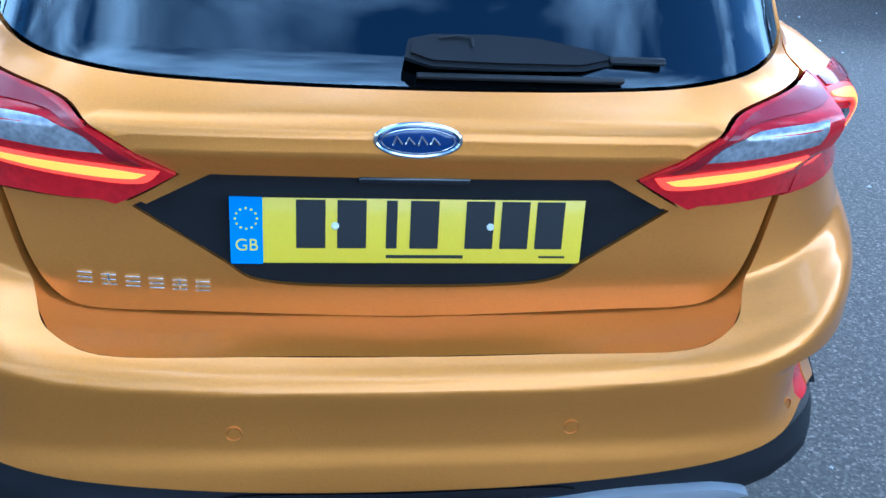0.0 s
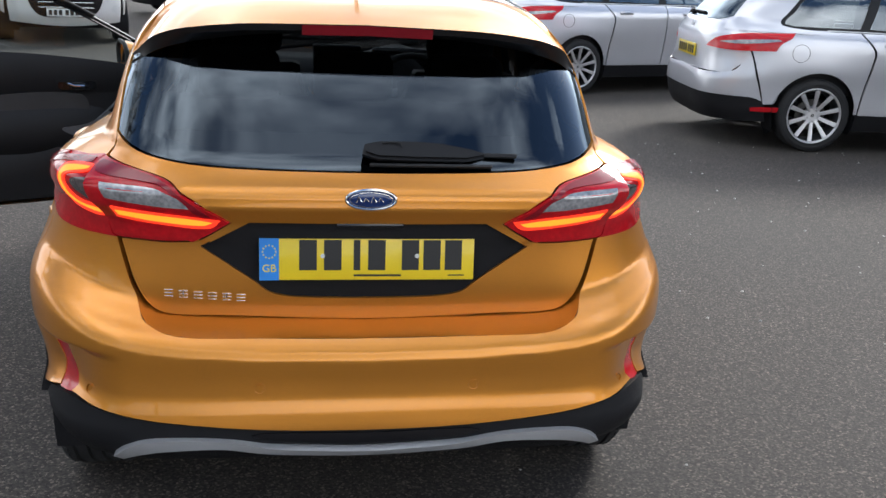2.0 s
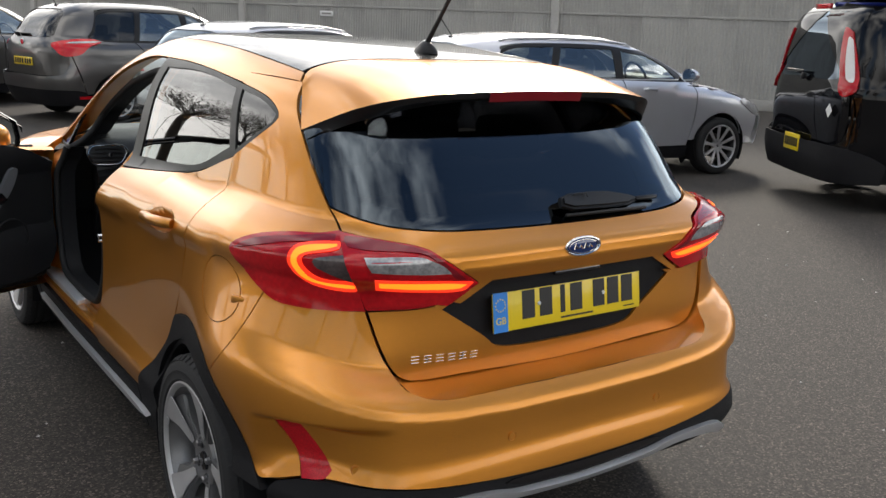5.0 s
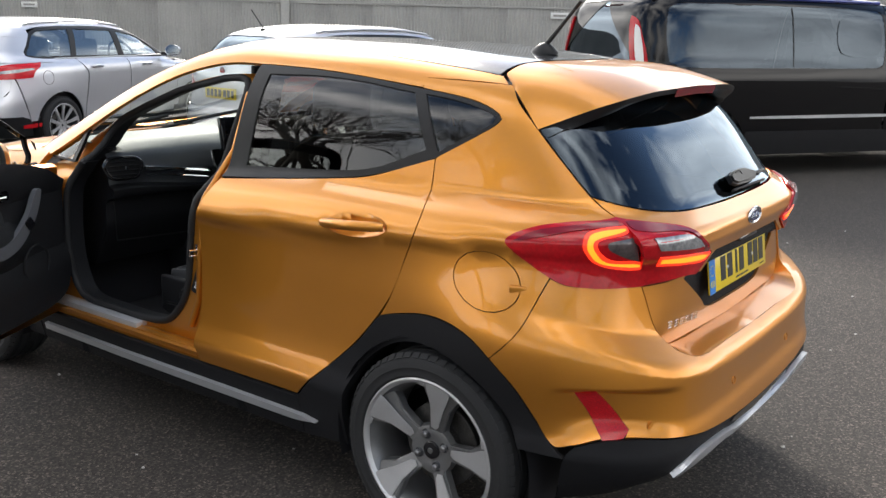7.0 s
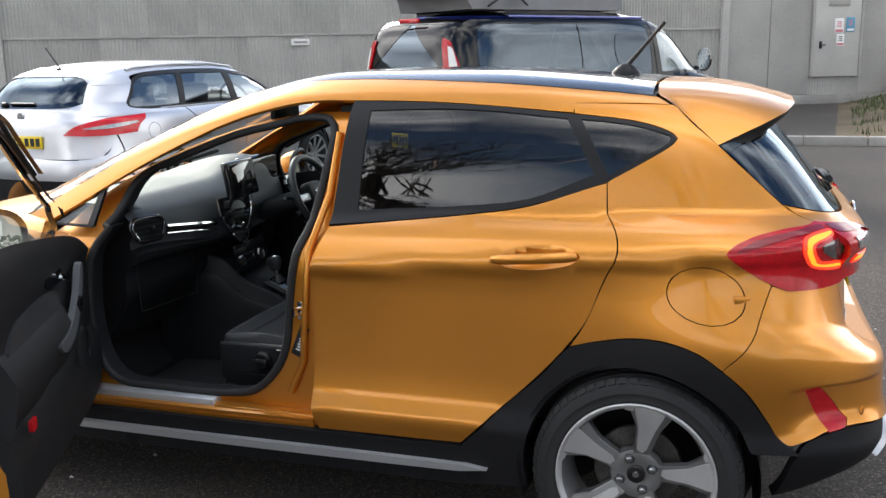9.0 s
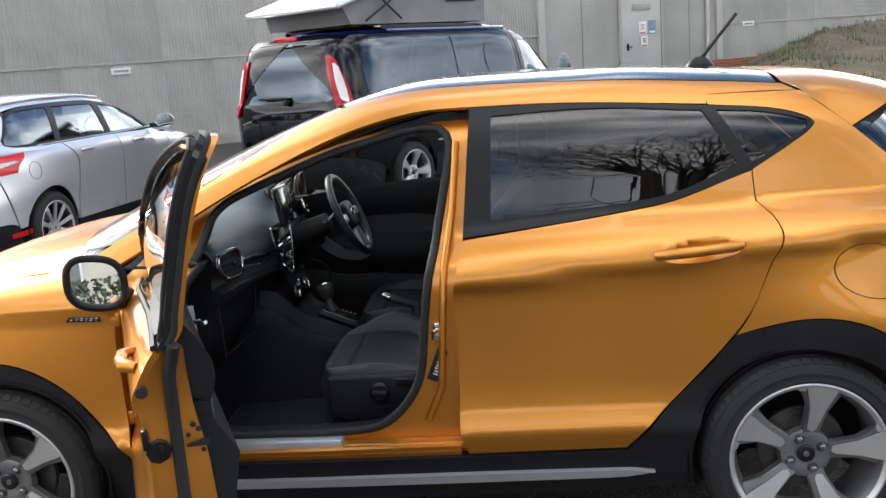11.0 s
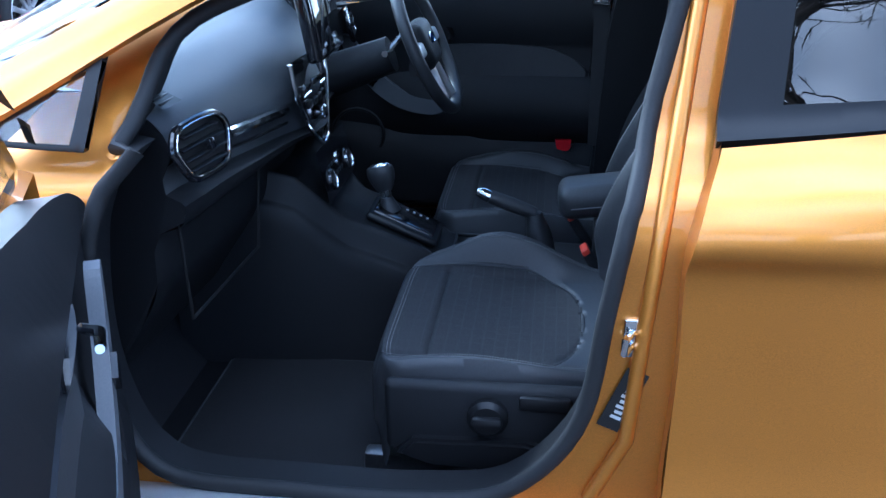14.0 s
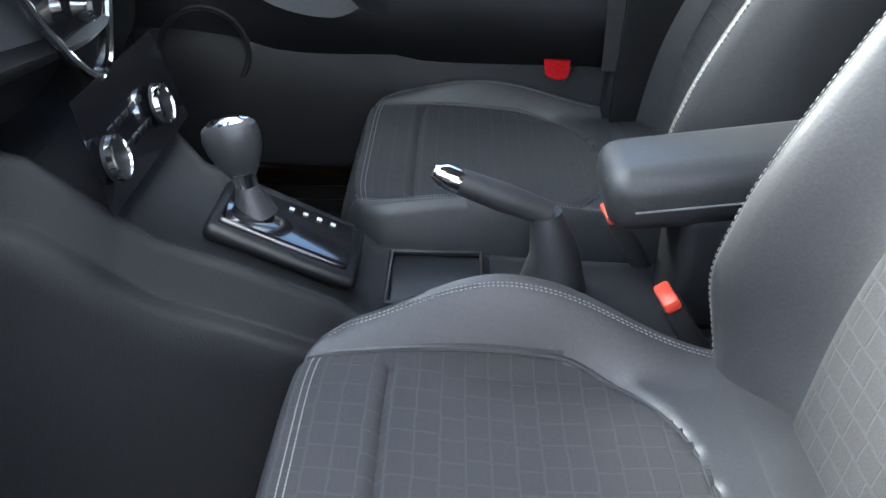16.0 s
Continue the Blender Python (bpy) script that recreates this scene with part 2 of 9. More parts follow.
def quilted_cloth():
    """Woven seat cloth with a pressed grid of small staggered blocks."""
    m = material("quilted_cloth", (0.021, 0.021, 0.0235), 0.85, grain=0.3, grain_size=900, stain=0.15, stain_size=8, bump=0.004)
    n, l = m.node_tree.nodes, m.node_tree.links
    at, grid = n.new("ShaderNodeTexCoord"), n.new("ShaderNodeTexBrick")
    grid.offset, grid.offset_frequency = 0.22, 3
    grid.inputs["Scale"].default_value = 1.0
    grid.inputs["Brick Width"].default_value, grid.inputs["Row Height"].default_value = 0.0285, 0.0215
    grid.inputs["Mortar Size"].default_value, grid.inputs["Mortar Smooth"].default_value = 0.0013, 0.25
    wave = n.new("ShaderNodeTexNoise")
    wave.inputs["Scale"].default_value = 40.0
    push = n.new("ShaderNodeVectorMath")
    push.operation = "MULTIPLY_ADD"
    push.inputs[1].default_value = (0.0035, 0.0035, 0.0)
    l.new(at.outputs["UV"], wave.inputs["Vector"])
    l.new(wave.outputs["Color"], push.inputs[0])
    l.new(at.outputs["UV"], push.inputs[2])
    l.new(push.outputs["Vector"], grid.inputs["Vector"])
    b = n["Principled BSDF"]
    base = b.inputs["Base Color"].links[0].from_socket
    line = n.new("ShaderNodeMixRGB")
    line.inputs["Color2"].default_value = (0.036, 0.038, 0.041, 1)
    part_of = n.new("ShaderNodeMath")
    part_of.operation = "MULTIPLY"
    part_of.inputs[1].default_value = 0.60
    l.new(grid.outputs["Fac"], part_of.inputs[0])
    l.new(part_of.outputs["Value"], line.inputs["Fac"])
    l.new(base, line.inputs["Color1"])
    l.new(line.outputs["Color"], b.inputs["Base Color"])
    dent = n.new("ShaderNodeBump")
    dent.inputs["Strength"].default_value, dent.inputs["Distance"].default_value = 0.7, 0.0015
    dent.invert = True
    l.new(grid.outputs["Fac"], dent.inputs["Height"])
    l.new(b.inputs["Normal"].links[0].from_socket, dent.inputs["Normal"])
    l.new(dent.outputs["Normal"], b.inputs["Normal"])
    return m


CLOTH = quilted_cloth()


def speckled_asphalt():
    """Worn asphalt: dark binder with pale and dark stones and broad patches."""
    m = material("asphalt", (0.0465, 0.0395, 0.0335), 0.88, grain=0.35, grain_size=70, stain=0.24, stain_size=0.45, bump=0.012)
    n, l = m.node_tree.nodes, m.node_tree.links
    b = n["Principled BSDF"]
    at, cell, pick, shade, times = (n.new("ShaderNodeTexCoord"), n.new("ShaderNodeTexVoronoi"), n.new("ShaderNodeSeparateColor"), n.new("ShaderNodeValToRGB"), n.new("ShaderNodeMixRGB"))
    cell.inputs["Scale"].default_value = 150.0
    ramp = shade.color_ramp
    ramp.elements[0].position, ramp.elements[0].color = 0.0, (0.35, 0.35, 0.35, 1)
    ramp.elements[1].position, ramp.elements[1].color = 1.0, (3.2, 3.1, 3.0, 1)
    for pos, v in ((0.45, 0.75), (0.80, 1.15), (0.90, 1.9)):
        e = ramp.elements.new(pos)
        e.color = (v, v, v, 1)
    times.blend_type = "MULTIPLY"
    times.inputs["Fac"].default_value = 1.0
    l.new(at.outputs["Object"], cell.inputs["Vector"])
    l.new(cell.outputs["Color"], pick.inputs["Color"])
    l.new(pick.outputs["Red"], shade.inputs["Fac"])
    l.new(b.inputs["Base Color"].links[0].from_socket, times.inputs["Color1"])
    l.new(shade.outputs["Color"], times.inputs["Color2"])
    l.new(times.outputs["Color"], b.inputs["Base Color"])
    return m


ASPHALT = speckled_asphalt()
CLAD_METAL = material("weathered_sheet_cladding", (0.35, 0.342, 0.318), 0.72, grain=0.07, grain_size=30, stain=0.16, stain_size=0.6)
CLAD_PALE = material("pale_cladding_post", (0.43, 0.42, 0.395), 0.7, grain=0.07, grain_size=30, stain=0.12, stain_size=0.8)
BRICK = material("red_brick", (0.26, 0.085, 0.05), 0.85, grain=0.25, grain_size=80, stain=0.2, stain_size=3)
GRASS = material("grass_blades", (0.055, 0.085, 0.022), 0.8, grain=0.5, grain_size=12, stain=0.4, stain_size=0.7)
EARTH = material("bank_earth", (0.105, 0.080, 0.048), 0.95, grain=0.4, grain_size=25, stain=0.35, stain_size=0.9, bump=0.01)
CONCRETE = material("kerb_concrete", (0.30, 0.29, 0.27), 0.85, grain=0.2, grain_size=90, stain=0.2, stain_size=2)
BARK = material("tree_bark", (0.055, 0.045, 0.036), 0.9, grain=0.35, grain_size=30, stain=0.3, stain_size=2, bump=0.01)
CANVAS = material("grey_canvas", (0.20, 0.20, 0.205), 0.85, grain=0.08, grain_size=200, stain=0.14, stain_size=3)
SIGN_WHITE = material("white_sign", (0.72, 0.72, 0.70), 0.5, grain=0.03, stain=0.06)
SIGN_PINK = material("pink_sign", (0.55, 0.16, 0.20), 0.5, grain=0.03, stain=0.06)
SIGN_BLUE = material("blue_sign", (0.08, 0.28, 0.42), 0.5, grain=0.03, stain=0.06)
WALL_PALE = material("far_wall_render", (0.42, 0.40, 0.36), 0.85, grain=0.08, grain_size=20, stain=0.15, stain_size=0.5)
HEDGE = material("hedge_leaf", (0.035, 0.055, 0.020), 0.75, grain=0.5, grain_size=20, stain=0.3, stain_size=1.0)
PEBBLE = material("pale_grit", (0.45, 0.44, 0.41), 0.8, grain=0.2, grain_size=90, stain=0.2)


# ---- mesh helpers ----
def part(name, bm, mat, parent=None, label="", smooth=True):
    me = bpy.data.meshes.new(name)
    bm.to_mesh(me)
    bm.free()
    return dress(name, me, mat, parent, label, smooth)


def dress(name, me, mat, parent=None, label="", smooth=True):
    me.materials.append(mat)
    if smooth:
        me.shade_smooth()
        me.set_sharp_from_angle(angle=radians(38))
    ob = new(name, me)
    if parent:
        ob.parent = parent
    return tagged(ob, label)


def plain(name, verts, faces, mat, parent=None, label="", smooth=True):
    me = bpy.data.meshes.new(name)
    me.from_pydata([tuple(v) for v in verts], [], faces)
    me.validate()
    return dress(name, me, mat, parent, label, smooth)


def thing(name, m, label, category, group="", kind=""):
    ob = new(name)
    ob.matrix_world = m
    return tagged(ob, label, category, group, kind)


def box(size, at=(0, 0, 0), bevel=0.004, turn=None, segments=2):
    bm = bmesh.new()
    bmesh.ops.create_cube(bm, size=1.0)
    bmesh.ops.scale(bm, vec=size, verts=bm.verts)
    if bevel:
        bmesh.ops.bevel(bm, geom=list(bm.edges), offset=min(bevel, min(size) * 0.45), segments=segments, affect="EDGES", profile=0.5)
    if turn:
        bmesh.ops.transform(bm, matrix=turn, verts=bm.verts)
    bmesh.ops.translate(bm, vec=at, verts=bm.verts)
    return bm


def lathe(profile, turns=48, axis="x"):
    """Turn a profile of (along the axis, radius) about that axis."""
    verts, faces = [], []
    n = len(profile)
    for k in range(turns):
        a = 2 * math.pi * k / turns
        for along, r in profile:
            p = (along, r * math.cos(a), r * math.sin(a))
            verts.append(p if axis == "x" else (p[1], p[0], p[2]) if axis == "y" else (p[1], p[2], p[0]))
    for k in range(turns):
        for i in range(n - 1):
            a, b = k * n + i, ((k + 1) % turns) * n + i
            faces.append((a, a + 1, b + 1, b))
    bm = bmesh.new()
    vs = [bm.verts.new(v) for v in verts]
    for f in faces:
        bm.faces.new([vs[i] for i in f])
    bmesh.ops.remove_doubles(bm, verts=bm.verts, dist=1e-5)
    bmesh.ops.recalc_face_normals(bm, faces=bm.faces)
    return bm


def disc(r, thick, at=(0, 0, 0), axis="x", bevel=0.003, turns=32):
    p = [(-thick / 2, 0), (-thick / 2, r - bevel), (-thick / 2 + bevel, r), (thick / 2 - bevel, r), (thick / 2, r - bevel), (thick / 2, 0)]
    bm = lathe(p, turns, axis)
    bmesh.ops.translate(bm, vec=at, verts=bm.verts)
    return bm


def tube(points, radius, sides=8, closed=False, taper=None):
    """A round bar along points; taper gives the radius at each."""
    pts = [Vector(p) for p in points]
    bm = bmesh.new()
    rings = []
    n = len(pts)
    side = None
    for i, p in enumerate(pts):
        a = pts[(i - 1) % n] if closed or i else pts[0]
        b = pts[(i + 1) % n] if closed or i < n - 1 else pts[-1]
        d = (b - a).normalized()
        if side is None:
            side = d.orthogonal().normalized()
        side = (side - d * side.dot(d)).normalized()
        up = d.cross(side)
        r = taper[i] if taper else radius
        rings.append([bm.verts.new(p + r * (math.cos(t) * side + math.sin(t) * up)) for t in (2 * math.pi * k / sides for k in range(sides))])
    for i in range(n if closed else n - 1):
        q, w = rings[i], rings[(i + 1) % n]
        for k in range(sides):
            bm.faces.new((q[k], q[(k + 1) % sides], w[(k + 1) % sides], w[k]))
    if not closed:
        bm.faces.new(rings[0][::-1])
        bm.faces.new(rings[-1])
    bmesh.ops.recalc_face_normals(bm, faces=bm.faces)
    return bm


def prism(outline, depth, place, bevel=0.0):
    """A flat outline given depth; place turns (a, b, c) into a point, c being the depth."""
    bm = bmesh.new()
    lo = [bm.verts.new(place(a, b, 0)) for a, b in outline]
    hi = [bm.verts.new(place(a, b, depth)) for a, b in outline]
    n = len(outline)
    bm.faces.new(lo)
    top = bm.faces.new(hi)
    for i in range(n):
        bm.faces.new((lo[i], lo[(i + 1) % n], hi[(i + 1) % n], hi[i]))
    bmesh.ops.recalc_face_normals(bm, faces=bm.faces)
    if bevel:
        bmesh.ops.bevel(bm, geom=list(top.edges), offset=bevel, segments=2, affect="EDGES")
    return bm


def joined(*parts):
    bm = bmesh.new()
    for p in parts:
        me = bpy.data.meshes.new("join")
        p.to_mesh(me)
        p.free()
        bm.from_mesh(me)
        bpy.data.meshes.remove(me)
    return bm


def curved(points, step, closed=True):
    """A smooth line through points (a, b) or (a, b, 1), the latter a sharp corner, as a list of points about step apart."""
    pts = [(Vector(p[:2]), len(p) > 2) for p in points]
    n = len(pts)
    out = []
    for i in range(n if closed else n - 1):
        p1, s1 = pts[i]
        p2, s2 = pts[(i + 1) % n]
        p0 = p1 if s1 or (not closed and i == 0) else pts[i - 1][0]
        p3 = p2 if s2 or (not closed and i == n - 2) else pts[(i + 2) % n][0]
        far = (p2 - p1).length
        m1 = (p2 - p0) * far / max(1e-6, (p1 - p0).length + far) if (p1 - p0).length > 1e-6 else (p2 - p1)
        m2 = (p3 - p1) * far / max(1e-6, (p3 - p2).length + far) if (p3 - p2).length > 1e-6 else (p2 - p1)
        k = max(1, round(far / step))
        for j in range(k):
            t = j / k
            out.append((1 + 2 * t) * (1 - t) ** 2 * p1 + t * (1 - t) ** 2 * m1 + t * t * (3 - 2 * t) * p2 + t * t * (t - 1) * m2)
    if not closed:
        out.append(pts[-1][0])
    return out


def shrunk(loop, by):
    """A closed outline moved inwards by a width."""
    n = len(loop)
    area = sum(loop[i].x * loop[(i + 1) % n].y - loop[(i + 1) % n].x * loop[i].y for i in range(n))
    way = 1 if area > 0 else -1
    out = []
    for i in range(n):
        d1, d2 = (loop[i] - loop[i - 1]), (loop[(i + 1) % n] - loop[i])
        d1, d2 = (d1.normalized() if d1.length > 1e-9 else d2.normalized()), (d2.normalized() if d2.length > 1e-9 else d1.normalized())
        n1, n2 = Vector((-d1.y, d1.x)) * way, Vector((-d2.y, d2.x)) * way
        b = n1 + n2
        b = b.normalized() if b.length > 1e-3 else n1
        out.append(loop[i] + b * by / max(0.5, b.dot(n1)))
    return out


def inside(p, loop):
    hit, n = False, len(loop)
    for i in range(n):
        a, b = loop[i], loop[i - 1]
        if (a.y > p.y) != (b.y > p.y) and p.x < (b.x - a.x) * (p.y - a.y) / (b.y - a.y) + a.x:
            hit = not hit
    return hit


def cut_sheet(loops, step):
    """Triangles over the first outline less the others."""
    from mathutils.geometry import delaunay_2d_cdt
    pts, edges = [], []
    for loop in loops:
        first = len(pts)
        pts += loop
        edges += [(first + i, first + (i + 1) % len(loop)) for i in range(len(loop))]
    lo = [min(p[k] for p in loops[0]) for k in (0, 1)]
    hi = [max(p[k] for p in loops[0]) for k in (0, 1)]
    border = [p for loop in loops for p in loop]
    near = {}
    for p in border:
        near.setdefault((int(p.x / step), int(p.y / step)), []).append(p)
    rows = max(1, int((hi[1] - lo[1]) / step))
    cols = max(1, int((hi[0] - lo[0]) / step))
    for i in range(cols + 1):
        for j in range(rows + 1):
            p = Vector((lo[0] + (i + 0.5 * (j % 2)) * (hi[0] - lo[0]) / cols, lo[1] + j * (hi[1] - lo[1]) / rows))
            if not inside(p, loops[0]) or any(inside(p, h) for h in loops[1:]):
                continue
            ci, cj = int(p.x / step), int(p.y / step)
            if any((q - p).length < 0.5 * step for a in (-1, 0, 1) for b in (-1, 0, 1) for q in near.get((ci + a, cj + b), ())):
                continue
            pts.append(p)
    vs, _, fs, *_ = delaunay_2d_cdt(pts, edges, [], 0, 1e-7)
    tris = []
    for f in fs:
        c = (vs[f[0]] + vs[f[1]] + vs[f[2]]) / 3
        if inside(c, loops[0]) and not any(inside(c, h) for h in loops[1:]):
            tris.append(tuple(f))
    return vs, tris


def smooth_step(v, a, b):
    t = max(0.0, min(1.0, (v - a) / (b - a)))
    return t * t * (3 - 2 * t)


# ---- curved car skins ----
def lerp_curve(keys):
    """A smooth curve through (input, output) keys, monotone between them."""
    xs = [k[0] for k in keys]
    ys = [k[1] for k in keys]
    n = len(xs)
    d = [(ys[i + 1] - ys[i]) / (xs[i + 1] - xs[i]) for i in range(n - 1)]
    m = [d[0]] + [0.0 if d[i - 1] * d[i] <= 0 else 2 * d[i - 1] * d[i] / (d[i - 1] + d[i]) for i in range(1, n - 1)] + [d[-1]]

    def at(v):
        if v <= xs[0]:
            return ys[0]
        if v >= xs[-1]:
            return ys[-1]
        i = 0
        while xs[i + 1] < v:
            i += 1
        h = xs[i + 1] - xs[i]
        s = (v - xs[i]) / h
        return ((1 + 2 * s) * (1 - s) ** 2 * ys[i] + s * (1 - s) ** 2 * h * m[i]
                + s * s * (3 - 2 * s) * ys[i + 1] + s * s * (s - 1) * h * m[i + 1])
    return at



def bell(v, mid, wide):
    return math.exp(-((v - mid) / wide) ** 2)


class Skin:
    """A car's outer skin, from a few curves: half widths and end lines by height, roof and bonnet lines by length.
    The tail is at y = 0, the ground at z = 0. Kinds: body, hatch, cabin, shell (body and cabin), tail (hatch and cabin)."""

    def __init__(self, flank, bumper_tail, hatch_tail, glass_tail, cabin_side, cabin_nose, roof_line, bonnet_line, nose_line,
                 mid=1.2, fore=2.75, belt=0.92, plan=4.0, lift=0.0, lift_from=1.7, lift_z=0.96, swells=(), square=4.2, low_plan=1.0, high_plan=0.0,
                 ledge=((0.0, 0.0), (1.0, 0.0))):
        self.flank, self.bumper_tail, self.hatch_tail, self.glass_tail = map(lerp_curve, (flank, bumper_tail, hatch_tail, glass_tail))
        self.cabin_side, self.cabin_nose, self.roof_line, self.bonnet_line = map(lerp_curve, (cabin_side, cabin_nose, roof_line, bonnet_line))
        self.nose_line = lerp_curve(nose_line)
        self.mid, self.fore, self.belt, self.plan, self.square = mid, fore, belt, plan, square
        self.lift, self.lift_from, self.lift_z, self.swells = lift, lift_from, lift_z, swells
        self.quarter = 0.8 * math.pi / 2
        self.low_plan, self.high_plan, self.ledge = low_plan, high_plan, lerp_curve(ledge)

    def half_width(self, y, z):
        rise = max(-0.03, min(0.085, self.lift * (self.lift_from - y) / 0.8))
        w = self.flank(z - rise * bell(z, self.lift_z, 0.13))
        for sy, wy, sz, wz, much in self.swells:
            w += much * bell(y, sy, wy) * bell(z, sz, wz)
        return w - 0.016 * max(0.0, y - 2.2)

    def value(self, kind, x, y, z):
        """Under 1 inside the skin, 1 on it."""
        if kind in ("shell", "tail"):
            a, b = self.value("hatch" if kind == "tail" else "body", x, y, z), self.value("cabin", x, y, z)
            lo = min(a, b)
            return lo - math.log(math.exp(-14 * (a - lo)) + math.exp(-14 * (b - lo))) / 14 if abs(a - b) < 3 else lo
        x = abs(x)
        if kind == "cabin":
            if z < self.belt - 0.05:
                return 9.0
            ky = (self.mid - y) / (self.mid - self.glass_tail(z)) if y < self.mid else max(0.0, (y - self.mid - 0.3) / (self.cabin_nose(z) - self.mid - 0.3))
            kz = max(0.0, (z - self.belt) / (self.roof_line(y) - self.belt))
            return (x / self.cabin_side(z)) ** self.square + ky ** (4.6 + self.high_plan) + kz ** 8
        tail = self.hatch_tail if kind == "hatch" else self.bumper_tail
        low = z if kind == "hatch" else z - self.ledge(x) * smooth_step(z, 0.47, 0.64)
        ky = (self.mid - y) / (self.mid - tail(low)) if y < self.mid else max(0.0, (y - self.fore) / (self.nose_line(z) - self.fore))
        kz = max(0.0, (z - 0.55) / (self.bonnet_line(y) - 0.55)) if y > self.fore - 0.15 else 0.0
        plan = self.plan + self.low_plan / (1 + math.exp((z - 0.70) / 0.05)) + self.high_plan / (1 + math.exp((0.98 - z) / 0.02))
        cap = max(0.0, (z - 0.55) / (self.belt - 0.38)) ** 24
        return (x / self.half_width(y, z)) ** plan + ky ** plan + kz ** 9 + cap

    def meet(self, kind, origin, way, far=3.0):
        ox, oy, oz = origin
        wx, wy, wz = way
        lo, hi = 0.0, far
        for _ in range(26):
            d = (lo + hi) / 2
            if self.value(kind, ox + d * wx, oy + d * wy, oz + d * wz) < 1:
                lo = d
            else:
                hi = d
        return Vector((ox + lo * wx, oy + lo * wy, oz + lo * wz))

    def at(self, kind, domain, a, b):
        """A point of the skin. wrap: a runs from the tail's middle round the flank, b is the height; arc: a is the length, b climbs the
        cabin's section; top: from above; fore: from the front."""
        if domain == "wrap":
            s = abs(a)
            if s < self.quarter:
                t = s / 0.8
                p = self.meet(kind, (0, self.mid, b), (-math.sin(t), -math.cos(t), 0))
            else:
                p = self.meet(kind, (0, self.mid + s - self.quarter, b), (-1, 0, 0), 1.4)
            if a < 0:
                p.x = -p.x
            return p
        if domain == "arc":
            t = b / 0.55
            return self.meet(kind, (0, a, self.belt + 0.06), (-math.cos(t), 0, math.sin(t)), 1.6)
        if domain == "top":
            return self.meet(kind, (a, b, 0.6 if kind == "body" else self.belt + 0.02), (0, 0, 1), 1.6)
        return self.meet(kind, (a, self.fore if kind == "body" else self.mid + 0.3, b), (0, 1, 0), 2.6)

    def along(self, kind, y, z):
        """The wrap coordinate of the flank's point at that length and height."""
        if y >= self.mid:
            return self.quarter + y - self.mid
        x = self.meet(kind, (0, y, z), (-1, 0, 0), 1.4).x
        return 0.8 * math.atan2(-x, self.mid - y)

    def normal(self, kind, p):
        e = 0.0015
        g = Vector([self.value(kind, *(p + d)) - self.value(kind, *(p - d)) for d in (Vector((e, 0, 0)), Vector((0, e, 0)), Vector((0, 0, e)))])
        return g.normalized() if g.length > 1e-9 else Vector((0, 0, 1))


